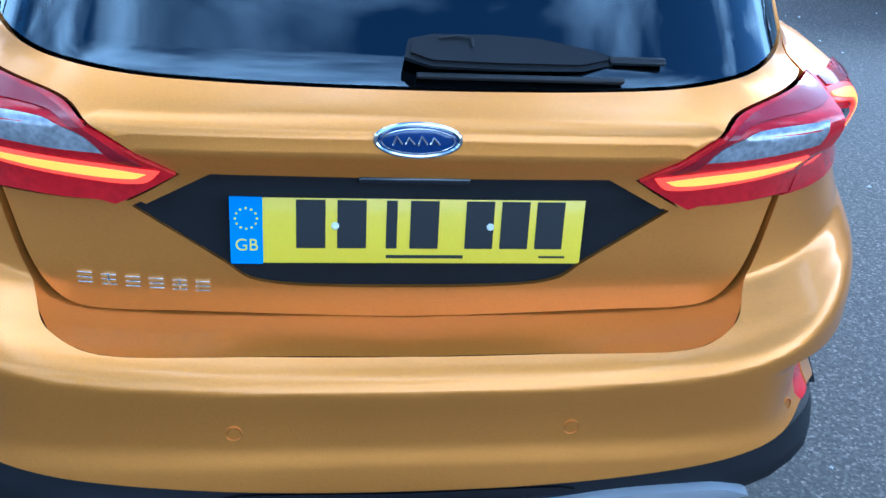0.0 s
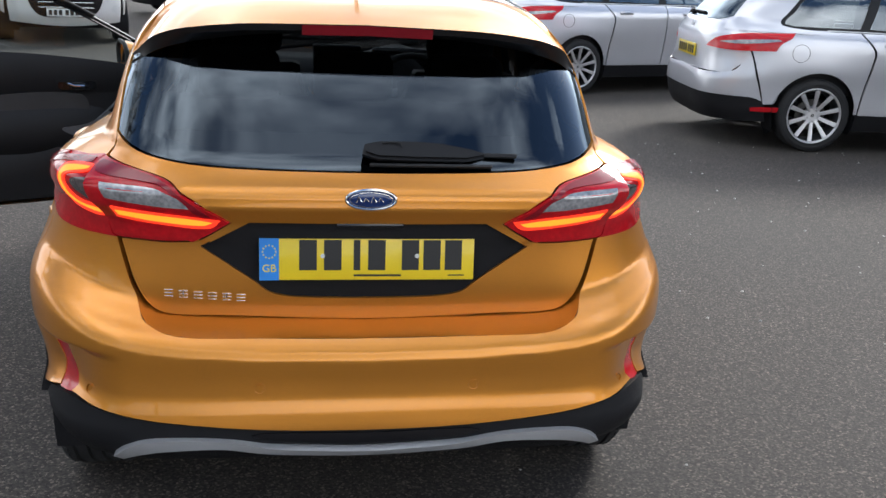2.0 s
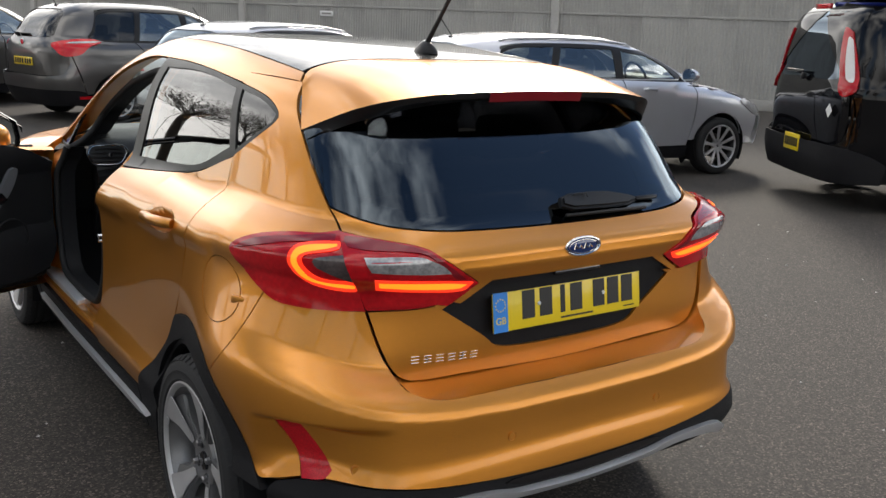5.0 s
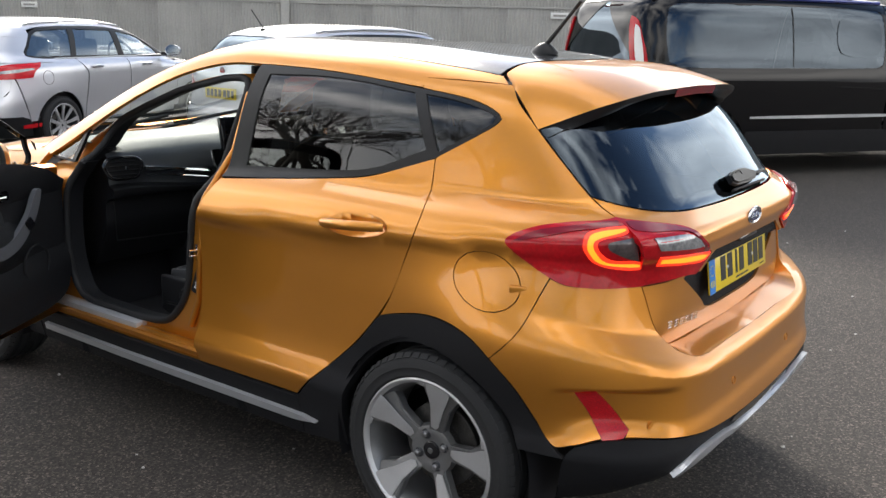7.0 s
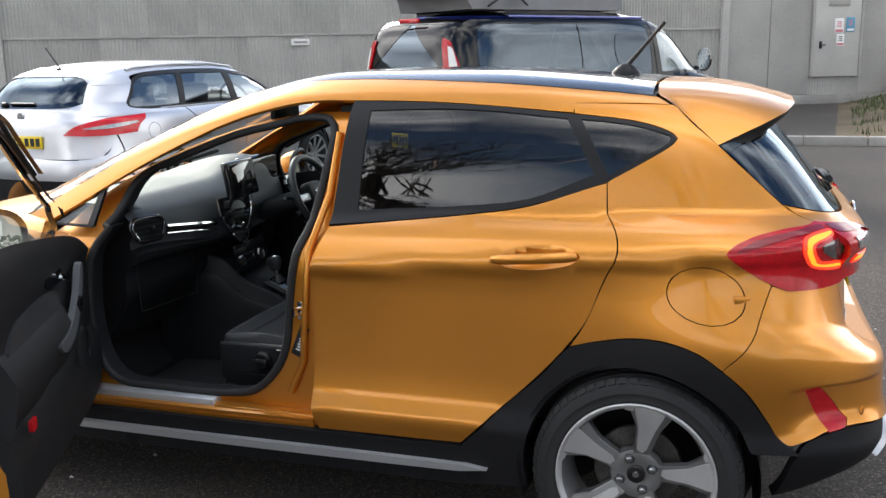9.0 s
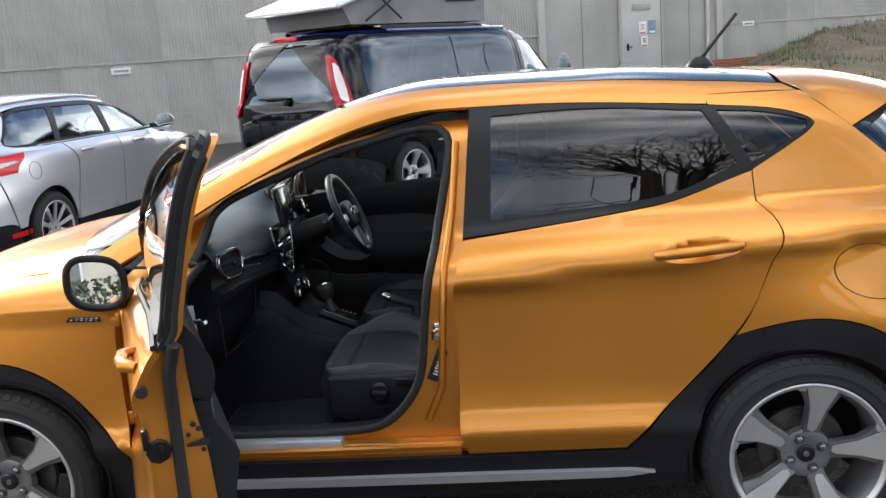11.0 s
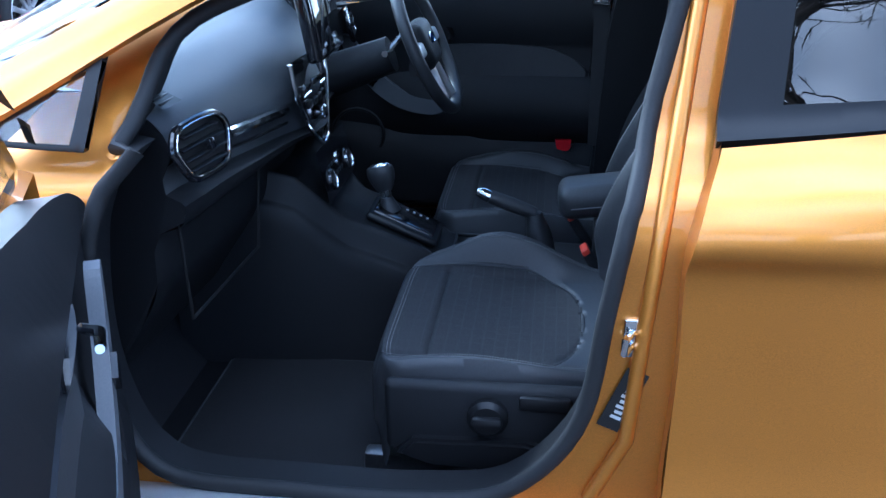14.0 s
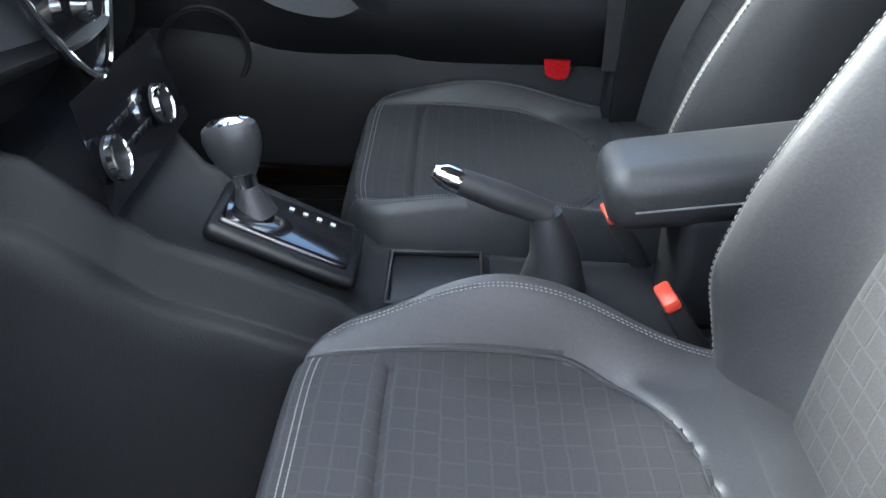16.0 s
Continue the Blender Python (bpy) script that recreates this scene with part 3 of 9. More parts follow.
def sheet(name, car, kind, domain, outline, mat, parent, step=0.03, gap=0.002, roll=0.012, lift=0.0, holes=(), flip=False, label="",
          dent=None, move=None):
    """A pressed panel on a car's skin within an outline, its edges turned inwards. flip mirrors it to the other flank.
    dent(a, b) pushes it inwards; move(p, n) shifts each finished point."""
    loop = curved(outline, step * 0.6)
    if gap:
        loop = shrunk(loop, gap)
    loops = [loop] + [curved(h, step * 0.6) for h in holes]
    vs, tris = cut_sheet(loops, step)
    places, normals = [], []
    for v in vs:
        p = car.at(kind, domain, v.x, v.y)
        n = car.normal(kind, p)
        places.append(p)
        normals.append(n)
    if dent:
        deep = [dent(v.x, v.y) for v in vs]
        shifted = [p - n * d for p, n, d in zip(places, normals, deep)]
        for i, v in enumerate(vs):
            if deep[i] or dent(v.x + 0.004, v.y) or dent(v.x, v.y + 0.004):
                pa, pb = (car.at(kind, domain, v.x + 0.004, v.y), car.at(kind, domain, v.x, v.y + 0.004))
                pa -= normals[i] * dent(v.x + 0.004, v.y)
                pb -= normals[i] * dent(v.x, v.y + 0.004)
                c = (pa - shifted[i]).cross(pb - shifted[i])
                if c.length > 1e-12:
                    c.normalize()
                    normals[i] = c if c.dot(normals[i]) > 0 else -c
        places = shifted
    places = [p + n * lift for p, n in zip(places, normals)]
    verts, faces = list(places), []
    for t in tris:
        c = (places[t[1]] - places[t[0]]).cross(places[t[2]] - places[t[0]])
        f = t if c.dot(normals[t[0]]) > 0 else t[::-1]
        faces.append(f)
    count = {}
    for f in faces:
        for i in range(3):
            e = (f[i], f[(i + 1) % 3])
            count[e] = count.get(e, 0) + 1
    rim = [e for e in count if (e[1], e[0]) not in count]
    flat_faces = []
    if roll:
        pull = {}
        for a, b in rim:
            for i in (a, b):
                if i not in pull:
                    pull[i] = (len(verts), len(verts) + 1)
                    verts.append(places[i])
                    verts.append(places[i] - normals[i] * roll)
            flat_faces.append((pull[b][0], pull[a][0], pull[a][1], pull[b][1]))
    if flip:
        verts = [Vector((-v.x, v.y, v.z)) for v in verts]
        normals = [Vector((-n.x, n.y, n.z)) for n in normals]
        faces = [f[::-1] for f in faces]
        flat_faces = [f[::-1] for f in flat_faces]
    if move:
        start = move(Vector((0, 0, 0)))
        normals = [move(n) - start for n in normals]
        verts = [move(v) for v in verts]
    me = bpy.data.meshes.new(name)
    me.from_pydata([tuple(v) for v in verts], [], [tuple(f) for f in faces] + flat_faces)
    uv = me.uv_layers.new(name="flat")
    for lp in me.loops:
        if lp.vertex_index < len(vs):
            uv.data[lp.index].uv = (vs[lp.vertex_index].x, vs[lp.vertex_index].y)
    me.shade_smooth()
    custom = []
    for poly in me.polygons:
        for vi in poly.vertices:
            custom.append(tuple(normals[vi]) if vi < len(normals) else tuple(poly.normal))
    me.normals_split_custom_set(custom)
    me.materials.append(mat)
    ob = new(name, me)
    ob.parent = parent
    return tagged(ob, label)


def both(points):
    """A half outline from the middle line, completed on the other flank."""
    return list(points) + [(-p[0], *p[1:]) for p in reversed(points) if abs(p[0]) > 1e-6]


def ribbon(name, rail_a, rail_b, mat, parent, label="", flip=False):
    """A ruled strip between two lines of points."""
    verts = [v for pair in zip(rail_a, rail_b) for v in pair]
    if flip:
        verts = [Vector((-v[0], v[1], v[2])) for v in verts]
    faces = [(2 * i, 2 * i + 1, 2 * i + 3, 2 * i + 2) for i in range(len(rail_a) - 1)]
    return plain(name, verts, faces, mat, parent, label)


# ---- the gold hatchback ----
hatchback_skin = Skin(
    flank=[(0.18, 0.78), (0.30, 0.806), (0.36, 0.819), (0.415, 0.831), (0.445, 0.818), (0.48, 0.802), (0.58, 0.789), (0.70, 0.785), (0.80, 0.786), (0.85, 0.792),
           (0.876, 0.805), (0.90, 0.802), (0.93, 0.785), (0.965, 0.757), (1.004, 0.715), (1.04, 0.66)],
    bumper_tail=[(0.2, 0.30), (0.28, 0.15), (0.33, 0.075), (0.36, 0.045), (0.39, 0.030), (0.42, 0.026), (0.47, 0.033), (0.516, 0.045), (0.56, 0.048), (0.60, 0.0475), (0.616, 0.053), (0.634, 0.068), (0.660, 0.103), (0.711, 0.152), (0.814, 0.157), (0.876, 0.160), (0.937, 0.152), (1.04, 0.19)],
    hatch_tail=[(0.608, 0.178), (0.67, 0.168), (0.752, 0.161), (0.876, 0.165), (0.906, 0.161), (0.932, 0.137),  (0.963, 0.116), (0.992, 0.116), (1.019, 0.15), (1.05, 0.19)],
    glass_tail=[(0.958, 0.132), (1.025, 0.18), (1.369, 0.441), (1.533, 0.565)],
    cabin_side=[(0.958, 0.71), (1.004, 0.69), (1.276, 0.618), (1.369, 0.582), (1.533, 0.51)],
    cabin_nose=[(0.958, 3.2), (1.019, 3.08), (1.39, 2.27), (1.533, 1.95)],
    roof_line=[(0.081, 1.328), (0.287, 1.381), (0.596, 1.418), (0.881, 1.443), (1.304, 1.47), (1.808, 1.474), (2.212, 1.446), (2.615, 1.39), (3.22, 1.225)],
    bonnet_line=[(2.6, 1.071), (2.95, 1.019), (3.4, 0.963), (3.8, 0.876), (4.05, 0.752)],
    nose_line=[(0.18, 3.9), (0.351, 4.0), (0.557, 4.04), (0.762, 4.0), (0.968, 3.9)],
    lift=0.06, plan=4.6, swells=((0.45, 0.36, 0.70, 0.21, 0.090), (3.25, 0.42, 0.62, 0.24, 0.035)), square=5.6, low_plan=1.6, high_plan=1.1,
    ledge=((0.0, 0.0), (0.2, 0.003), (0.34, 0.010), (0.47, 0.018), (0.61, 0.037), (0.68, 0.055), (0.75, 0.078), (0.82, 0.10)))

H = hatchback_skin
car = thing("hatchback", pose(0, 0, 0), "metallic gold five-door hatchback with its front passenger door open", "car")
HINGE, SWING = Vector((-0.79, 2.785, 0.0)), 65.0
TURN_OPEN = Matrix.Translation(HINGE) @ Matrix.Rotation(radians(-SWING), 4, "Z") @ Matrix.Translation(-HINGE)
S0 = H.quarter - H.mid  # adds to a length to give the wrap coordinate on the straight flank

# outlines shared by neighbouring panels: wrap coordinate and height
DOOR_TAIL = [(1.331, 0.352, 1), (1.263, 0.421), (1.090, 0.588), (0.977, 0.742), (0.922, 0.892), (0.897, 0.967), (0.882, 1.04), (0.873, 1.148, 1)]
BELT = [(1.117, 1.076), (1.308, 1.048), (1.563, 1.021)]
DOOR_FORE = [(1.785, 0.998, 1), (1.808, 0.932), (1.825, 0.853), (1.823, 0.708), (1.827, 0.534), (1.829, 0.421), (1.808, 0.350, 1)]
REAR_DOOR = DOOR_TAIL + BELT + DOOR_FORE
DLO_TOP = [(1.752, 1.383, 1), (1.455, 1.376), (0.954, 1.343), (0.778, 1.324), (0.703, 1.301), (0.678, 1.274), (0.748, 1.221), (0.873, 1.148)]
DLO = [(1.791, 1.001, 1)] + DLO_TOP + BELT
DOOR_GLASS = [(1.686, 1.353, 1), (1.702, 1.045, 1), (1.561, 1.054), (1.30, 1.073), (1.114, 1.098), (0.910, 1.168, 1), (0.985, 1.330, 1), (1.40, 1.357)]
QUARTER_GLASS = [(0.935, 1.328, 1), (0.786, 1.312), (0.692, 1.281), (0.70, 1.262), (0.868, 1.166, 1)]
HATCH_SIDE = [(0.632, 1.366, 1), (0.629, 1.322), (0.594, 1.254), (0.540, 1.152), (0.507, 1.089), (0.478, 1.045, 1)]
LAMP_TOP = [(0.478, 1.042, 1), (0.510, 1.036), (0.567, 1.030), (0.638, 1.012), (0.690, 0.978)]
LAMP_FLOOR = [(0.666, 0.947), (0.618, 0.899), (0.575, 0.873), (0.430, 0.866, 1)]
SPLIT = [(0.609, 0.890, 1), (0.660, 0.770), (0.720, 0.664, 1)]
ARCH = [(0.756, 0.706), (0.805, 0.729), (0.865, 0.729), (0.945, 0.706), (1.010, 0.682, 1)]
QUARTER = HATCH_SIDE + LAMP_TOP + [(0.666, 0.947), (0.609, 0.890, 1)] + SPLIT[1:] + ARCH + DOOR_TAIL[3:] + [
    (0.748, 1.221), (0.678, 1.274), (0.703, 1.301), (0.778, 1.324), (0.954, 1.343, 1), (0.954, 1.373, 1), (0.77, 1.370)]
LAMP_OUTER = LAMP_TOP + LAMP_FLOOR[:-1] + [(0.432, 0.866, 1), (0.452, 0.95)]
LAMP_INNER = [(0.476, 1.040, 1), (0.373, 1.022), (0.330, 1.008), (0.294, 0.979), (0.238, 0.925, 1), (0.272, 0.894), (0.313, 0.868), (0.428, 0.866, 1), (0.450, 0.95)]
HATCH_HALF = [(0, 0.664), (0.258, 0.676), (0.345, 0.679), (0.374, 0.696), (0.400, 0.752), (0.430, 0.862, 1), (0.313, 0.864), (0.272, 0.890),
              (0.236, 0.923, 1), (0.294, 0.981), (0.330, 1.011), (0.373, 1.025), (0.476, 1.043, 1), (0.507, 1.089, 1), (0.444, 1.068),
              (0.369, 1.052), (0.258, 1.041), (0, 1.036)]
DIAMOND_HALF = [(0, 0.922), (0.205, 0.924, 1), (0.296, 0.852, 1), (0.205, 0.767), (0.178, 0.738), (0.13, 0.726), (0, 0.722)]
GLASS_HALF = [(0, 1.038), (0.258, 1.043), (0.369, 1.054), (0.444, 1.070), (0.505, 1.090, 1), (0.538, 1.152), (0.590, 1.254, 1), (0.48, 1.330), (0.30, 1.352), (0, 1.360)]
BUMPER_LOW = [(0, 0.431), (0.16, 0.437), (0.318, 0.459), (0.40, 0.476), (0.467, 0.486), (0.53, 0.478), (0.572, 0.458, 1)]
BUMPER_HALF = BUMPER_LOW + [(0.603, 0.447), (0.634, 0.515), (0.676, 0.600), (0.720, 0.664, 1), (0.660, 0.770), (0.609, 0.888, 1), (0.575, 0.872),
                            (0.432, 0.864, 1), (0.402, 0.752), (0.376, 0.702), (0.356, 0.680), (0.311, 0.660), (0.243, 0.654), (0, 0.648)]
REFLECTOR_SHAPE = [(0.579, 0.598, 1), (0.543, 0.600, 1), (0.512, 0.555), (0.481, 0.503, 1), (0.493, 0.484), (0.529, 0.476, 1)]


def side_scoop(a, b):
    """The hollow in the bumper's corners, under a sharp lip, in which the reflectors sit."""
    a = abs(a)
    return 0.044 * smooth_step(a, 0.37, 0.50) * (1 - smooth_step(a, 0.535, 0.625)) * smooth_step(b, 0.440, 0.530) * (1 - smooth_step(b, 0.598, 0.622))


VALANCE_HALF = [(p[0], p[1] - 0.003, *p[2:]) for p in BUMPER_LOW] + [(0.590, 0.425), (0.590, 0.34), (0.575, 0.24, 1), (0.45, 0.27), (0.30, 0.29), (0, 0.29)]
STRIP_HALF = [(0, 0.373), (0.10, 0.381), (0.16, 0.391), (0.205, 0.407), (0.267, 0.416), (0.335, 0.412), (0.364, 0.396), (0.398, 0.356, 1), (0.382, 0.346, 1), (0.355, 0.366),
              (0.315, 0.382), (0.228, 0.387), (0.165, 0.368), (0.10, 0.358), (0, 0.350)]



def arch_ring(hub_y, radius, first, last, n=14):
    out = []
    for i in range(n + 1):
        a = radians(first + (last - first) * i / n)
        y, z = hub_y + radius * math.cos(a), 0.305 + radius * math.sin(a)
        out.append((H.along("shell", y, z), z))
    return out


CLAD_REAR = [(1.329, 0.349, 1), (1.262, 0.417), (1.179, 0.499), (1.088, 0.585), (1.010, 0.680), (0.945, 0.704), (0.865, 0.727), (0.805, 0.727), (0.756, 0.704), (0.718, 0.660), (0.676, 0.598),
             (0.634, 0.513), (0.603, 0.445), (0.588, 0.42, 1)] + [(*p, 1) if i in (0, 14) else p for i, p in enumerate(arch_ring(0.745, 0.335, 160, -14))] + [(1.331, 0.205, 1)]
FENDER_TAIL = [(2.850, 0.352, 1), (2.868, 0.46), (2.876, 0.62), (2.880, 0.762), (2.868, 0.861), (2.875, 0.93), (2.93, 0.985, 1)]
CLAD_FORE = [(2.84, 0.345, 1), (2.905, 0.420), (2.954, 0.478), (3.05, 0.591), (3.15, 0.662), (3.26, 0.697), (3.42, 0.69), (3.55, 0.62), (3.66, 0.50), (3.72, 0.36, 1),
             (3.66, 0.30, 1)] + [(3.238 + S0 + 0.335 * math.cos(radians(a)), 0.305 + 0.335 * math.sin(radians(a))) for a in range(0, 196, 15)] + [(2.84, 0.21, 1)]

RAIL_LOW = []
for y, z in ((0.70, 1.367), (0.974, 1.373), (0.976, 1.346), (1.40, 1.377), (1.70, 1.383), (1.85, 1.380), (2.00, 1.354), (2.14, 1.312), (2.29, 1.250), (2.42, 1.190), (2.55, 1.124), (2.72, 1.030)):
    x = H.meet("cabin", (0, y, z), (-1, 0, 0), 1.4).x
    RAIL_LOW.append((y, 0.55 * math.atan2(z - H.belt - 0.06, -x), *((1,) if y < 1 else ())))
for flip in (False, True):
    side = "passenger" if not flip else "driver"
    bowl_s = H.along("shell", 1.043, 0.944)
    bowl = [(bowl_s + 0.116 * math.cos(2 * math.pi * i / 28), 0.944 - 0.010 * math.cos(2 * math.pi * i / 28) + 0.036 * math.sin(2 * math.pi * i / 28)) for i in range(28)]
    rear_door = sheet("rear_door", H, "shell", "wrap", REAR_DOOR, GOLD, car, 0.028, gap=0.0025, flip=flip, holes=(bowl,))

    def scoop(a, b, mid_s=bowl_s):
        r = ((a - mid_s) / 0.116) ** 2 + ((b - 0.944 + 0.010 * (a - mid_s) / 0.116) / 0.036) ** 2
        return 0.026 * max(0.0, 1 - r) ** 0.6
    sheet("handle_bowl", H, "shell", "wrap", bowl, GOLD, rear_door, 0.009, gap=0, roll=0, dent=scoop, flip=flip)
    sheet("window_surround", H, "shell", "wrap", DLO, TRIM_BLACK, car, 0.03, gap=0.0015, roll=0.015, lift=-0.001, holes=(DOOR_GLASS, QUARTER_GLASS),
          flip=flip, label="satin black window surround")
    sheet("rear_door_glass", H, "shell", "wrap", DOOR_GLASS, PRIVACY, car, 0.05, gap=-0.002, roll=0, lift=-0.005, flip=flip, label="dark privacy glass")
    sheet("quarter_glass", H, "shell", "wrap", QUARTER_GLASS, PRIVACY, car, 0.04, gap=-0.002, roll=0, lift=-0.005, flip=flip, label="dark privacy glass")
    flap_hole = [(0.729 + 0.0685 * math.cos(2 * math.pi * i / 20), 0.861 + 0.0785 * math.sin(2 * math.pi * i / 20)) for i in range(20)]
    sheet("quarter_panel", H, "shell", "wrap", QUARTER, GOLD, car, 0.026, gap=0.0009, holes=() if flip else (flap_hole,), flip=flip)
    if not flip:
        flap = sheet("fuel_flap", H, "shell", "wrap", flap_hole, GOLD, car, 0.026, gap=0.0024)
        tab = box((0.014, 0.050, 0.026), (0, 0, 0), 0.008)
        bmesh.ops.transform(tab, matrix=Matrix.Translation(H.at("shell", "wrap", 0.668, 0.850) + Vector((0.006, 0, 0))) @ Matrix.Rotation(radians(20), 4, "Z"), verts=tab.verts)
        part("thumb_tab", tab, GOLD, flap)
    outer = sheet("tail_lamp", H, "shell", "wrap", LAMP_OUTER, LENS_RED, car, 0.016, gap=-0.0012, lift=0.006, roll=0.02, flip=flip, label="red tail lamp, lit")
    sheet("lamp_brow", H, "shell", "wrap", [(0.482, 1.037), (0.560, 1.026), (0.632, 1.008), (0.676, 0.980), (0.632, 0.992), (0.56, 1.014), (0.482, 1.026)],
          LENS_DARK, outer, 0.014, gap=0.001, lift=0.008, roll=0.003, flip=flip)
    sheet("smoked_window", H, "shell", "wrap", [(0.464, 1.004, 1), (0.516, 0.992), (0.514, 0.976), (0.494, 0.960), (0.446, 0.934, 1)], LENS_SMOKE, outer, 0.012, lift=0.0075, roll=0.003,
          flip=flip, label="smoked clear lens")
    guide = sheet("light_guide", H, "shell", "wrap", [(0.474, 1.026), (0.545, 1.014), (0.560, 0.985), (0.546, 0.952), (0.515, 0.923), (0.446, 0.914), (0.446, 0.940), (0.500, 0.948), (0.524, 0.968), (0.530, 0.992), (0.474, 1.010)],
                  LAMP_GLOW_RED, outer, 0.010, lift=0.009, roll=0.004, flip=flip, label="lit red light guide")
    sheet("guide_core", H, "shell", "wrap", [(0.476, 1.021), (0.540, 1.010), (0.553, 0.984), (0.540, 0.954), (0.511, 0.930), (0.447, 0.922), (0.447, 0.933), (0.504, 0.940), (0.530, 0.964), (0.537, 0.992), (0.476, 1.014)],
          LAMP_GLOW, guide, 0.008, lift=0.0105, roll=0.001, flip=flip, label="lit amber core")
    inner = sheet("hatch_lamp", H, "tail", "wrap", LAMP_INNER, LENS_RED, car, 0.016, gap=-0.0012, lift=0.006, roll=0.02, flip=flip, label="red inner tail lamp, lit")
    sheet("lamp_brow", H, "tail", "wrap", [(0.468, 1.035), (0.370, 1.020), (0.322, 1.000), (0.290, 0.970), (0.262, 0.940), (0.284, 0.946), (0.312, 0.982), (0.345, 1.003), (0.462, 1.016)],
          LENS_DARK, inner, 0.014, gap=0.001, lift=0.008, roll=0.003, flip=flip)
    sheet("reversing_lens", H, "tail", "wrap", [(0.438, 1.002, 1), (0.345, 0.999), (0.312, 0.984), (0.290, 0.957, 1), (0.344, 0.960), (0.424, 0.971, 1)], LENS_CLEAR, inner, 0.012,
          lift=0.0085, roll=0.003, flip=flip, label="clear ribbed reversing lens")
    guide = sheet("light_guide", H, "tail", "wrap", [(0.420, 0.958, 1), (0.31, 0.945), (0.246, 0.933, 1), (0.268, 0.908), (0.34, 0.914), (0.418, 0.926, 1)], LAMP_GLOW_RED, inner, 0.010, lift=0.009,
                  roll=0.004, flip=flip, label="lit red light guide")
    sheet("guide_core", H, "tail", "wrap", [(0.414, 0.952, 1), (0.31, 0.940), (0.258, 0.929, 1), (0.276, 0.917), (0.34, 0.923), (0.412, 0.934, 1)], LAMP_GLOW, guide, 0.008, lift=0.0105,
          roll=0.001, flip=flip, label="lit amber core")
    sheet("rear_reflector", H, "body", "wrap", REFLECTOR_SHAPE, REFLECTOR, car, 0.02, gap=0.0006, lift=-0.002, roll=0.006, dent=side_scoop, flip=flip, label="red bumper reflector")
    sheet("wheel_arch_cladding", H, "shell", "wrap", CLAD_REAR, CLADDING, car, 0.03, gap=0.001, lift=0.004, roll=0.03, flip=flip, label="matt black wheel arch cladding")
    sheet("wheel_arch_cladding", H, "shell", "wrap", CLAD_FORE, CLADDING, car, 0.03, gap=0.001, lift=0.009, roll=0.03, flip=flip, label="matt black wheel arch cladding")
    sheet("sill_cladding", H, "shell", "wrap", [(1.325, 0.346, 1), (2.845, 0.346, 1), (2.842, 0.205, 1), (1.325, 0.205, 1)], CLADDING, car, 0.05, lift=0.006, roll=0.02, flip=flip,
          label="matt black sill cladding")
    sheet("sill_strip", H, "shell", "wrap", [(1.245, 0.276, 1), (1.34, 0.290), (2.79, 0.292, 1), (2.79, 0.262, 1), (1.36, 0.262)], SILVER_TRIM, car, 0.04, lift=0.022, roll=0.018, flip=flip,
          label="silver sill strip")
    sheet("front_wing", H, "body", "wrap", FENDER_TAIL + [(3.20, 0.962), (3.50, 0.925), (3.78, 0.872, 1), (3.80, 0.72), (3.76, 0.60, 1), (3.64, 0.54), (3.55, 0.622), (3.42, 0.692), (3.26, 0.699),
          (3.15, 0.664), (3.05, 0.593), (2.954, 0.480), (2.907, 0.42)], GOLD, car, 0.03, gap=0.0018, flip=flip)
    sheet("roof_rail", H, "cabin", "arc", RAIL_LOW + [(2.88, -0.03, 1), (2.99, -0.02, 1), (2.80, 0.075), (2.60, 0.172), (2.37, 0.290), (2.24, 0.366), (2.10, 0.418), (1.71, 0.440), (1.31, 0.421), (0.92, 0.392), (0.735, 0.378, 1)],
          GOLD, car, 0.022, gap=0.0, roll=0.012, flip=flip, label="gold roof rail and windscreen pillar")
    sheet("headlamp", H, "body", "wrap", [(3.68, 0.80, 1), (3.84, 0.82), (3.90, 0.78, 1), (3.88, 0.66), (3.80, 0.64, 1)], LENS_CLEAR, car, 0.03, lift=0.004, flip=flip, label="clear headlamp")

hatch = sheet("hatch", H, "tail", "wrap", both(HATCH_HALF), GOLD, car, 0.015, gap=0.002, holes=(both(DIAMOND_HALF),), label="gold tailgate")
sheet("plate_recess", H, "tail", "wrap", both(DIAMOND_HALF), CLADDING, hatch, 0.03, gap=-0.003, lift=-0.008, roll=0.0, label="matt dark grey plate recess")
sheet("hatch_glass", H, "tail", "wrap", both(GLASS_HALF), HATCH_GLASS, hatch, 0.035, gap=0.001, roll=0.004, lift=-0.003, label="dark tinted rear window")
GLASS_RIM = [(0.25, 1.075), (0.40, 1.10), (0.475, 1.13), (0.53, 1.22), (0.555, 1.262, 1), (0.46, 1.318), (0.28, 1.337)]
sheet("glass_border", H, "tail", "wrap", both(GLASS_HALF), TRIM_BLACK, hatch, 0.035, gap=0.002, roll=0, lift=-0.006,
      holes=(both([(0, 1.068)] + GLASS_RIM + [(0, 1.344)]),), label="black printed glass border")
bumper = sheet("rear_bumper", H, "body", "wrap", both(BUMPER_HALF), GOLD, car, 0.008, gap=0.001, holes=(REFLECTOR_SHAPE, [(-a, b, *c) for a, b, *c in REFLECTOR_SHAPE]), dent=side_scoop)
sheet("valance", H, "body", "wrap", both(VALANCE_HALF), CLADDING, bumper, 0.035, lift=-0.012, roll=0.03, label="matt black lower bumper")
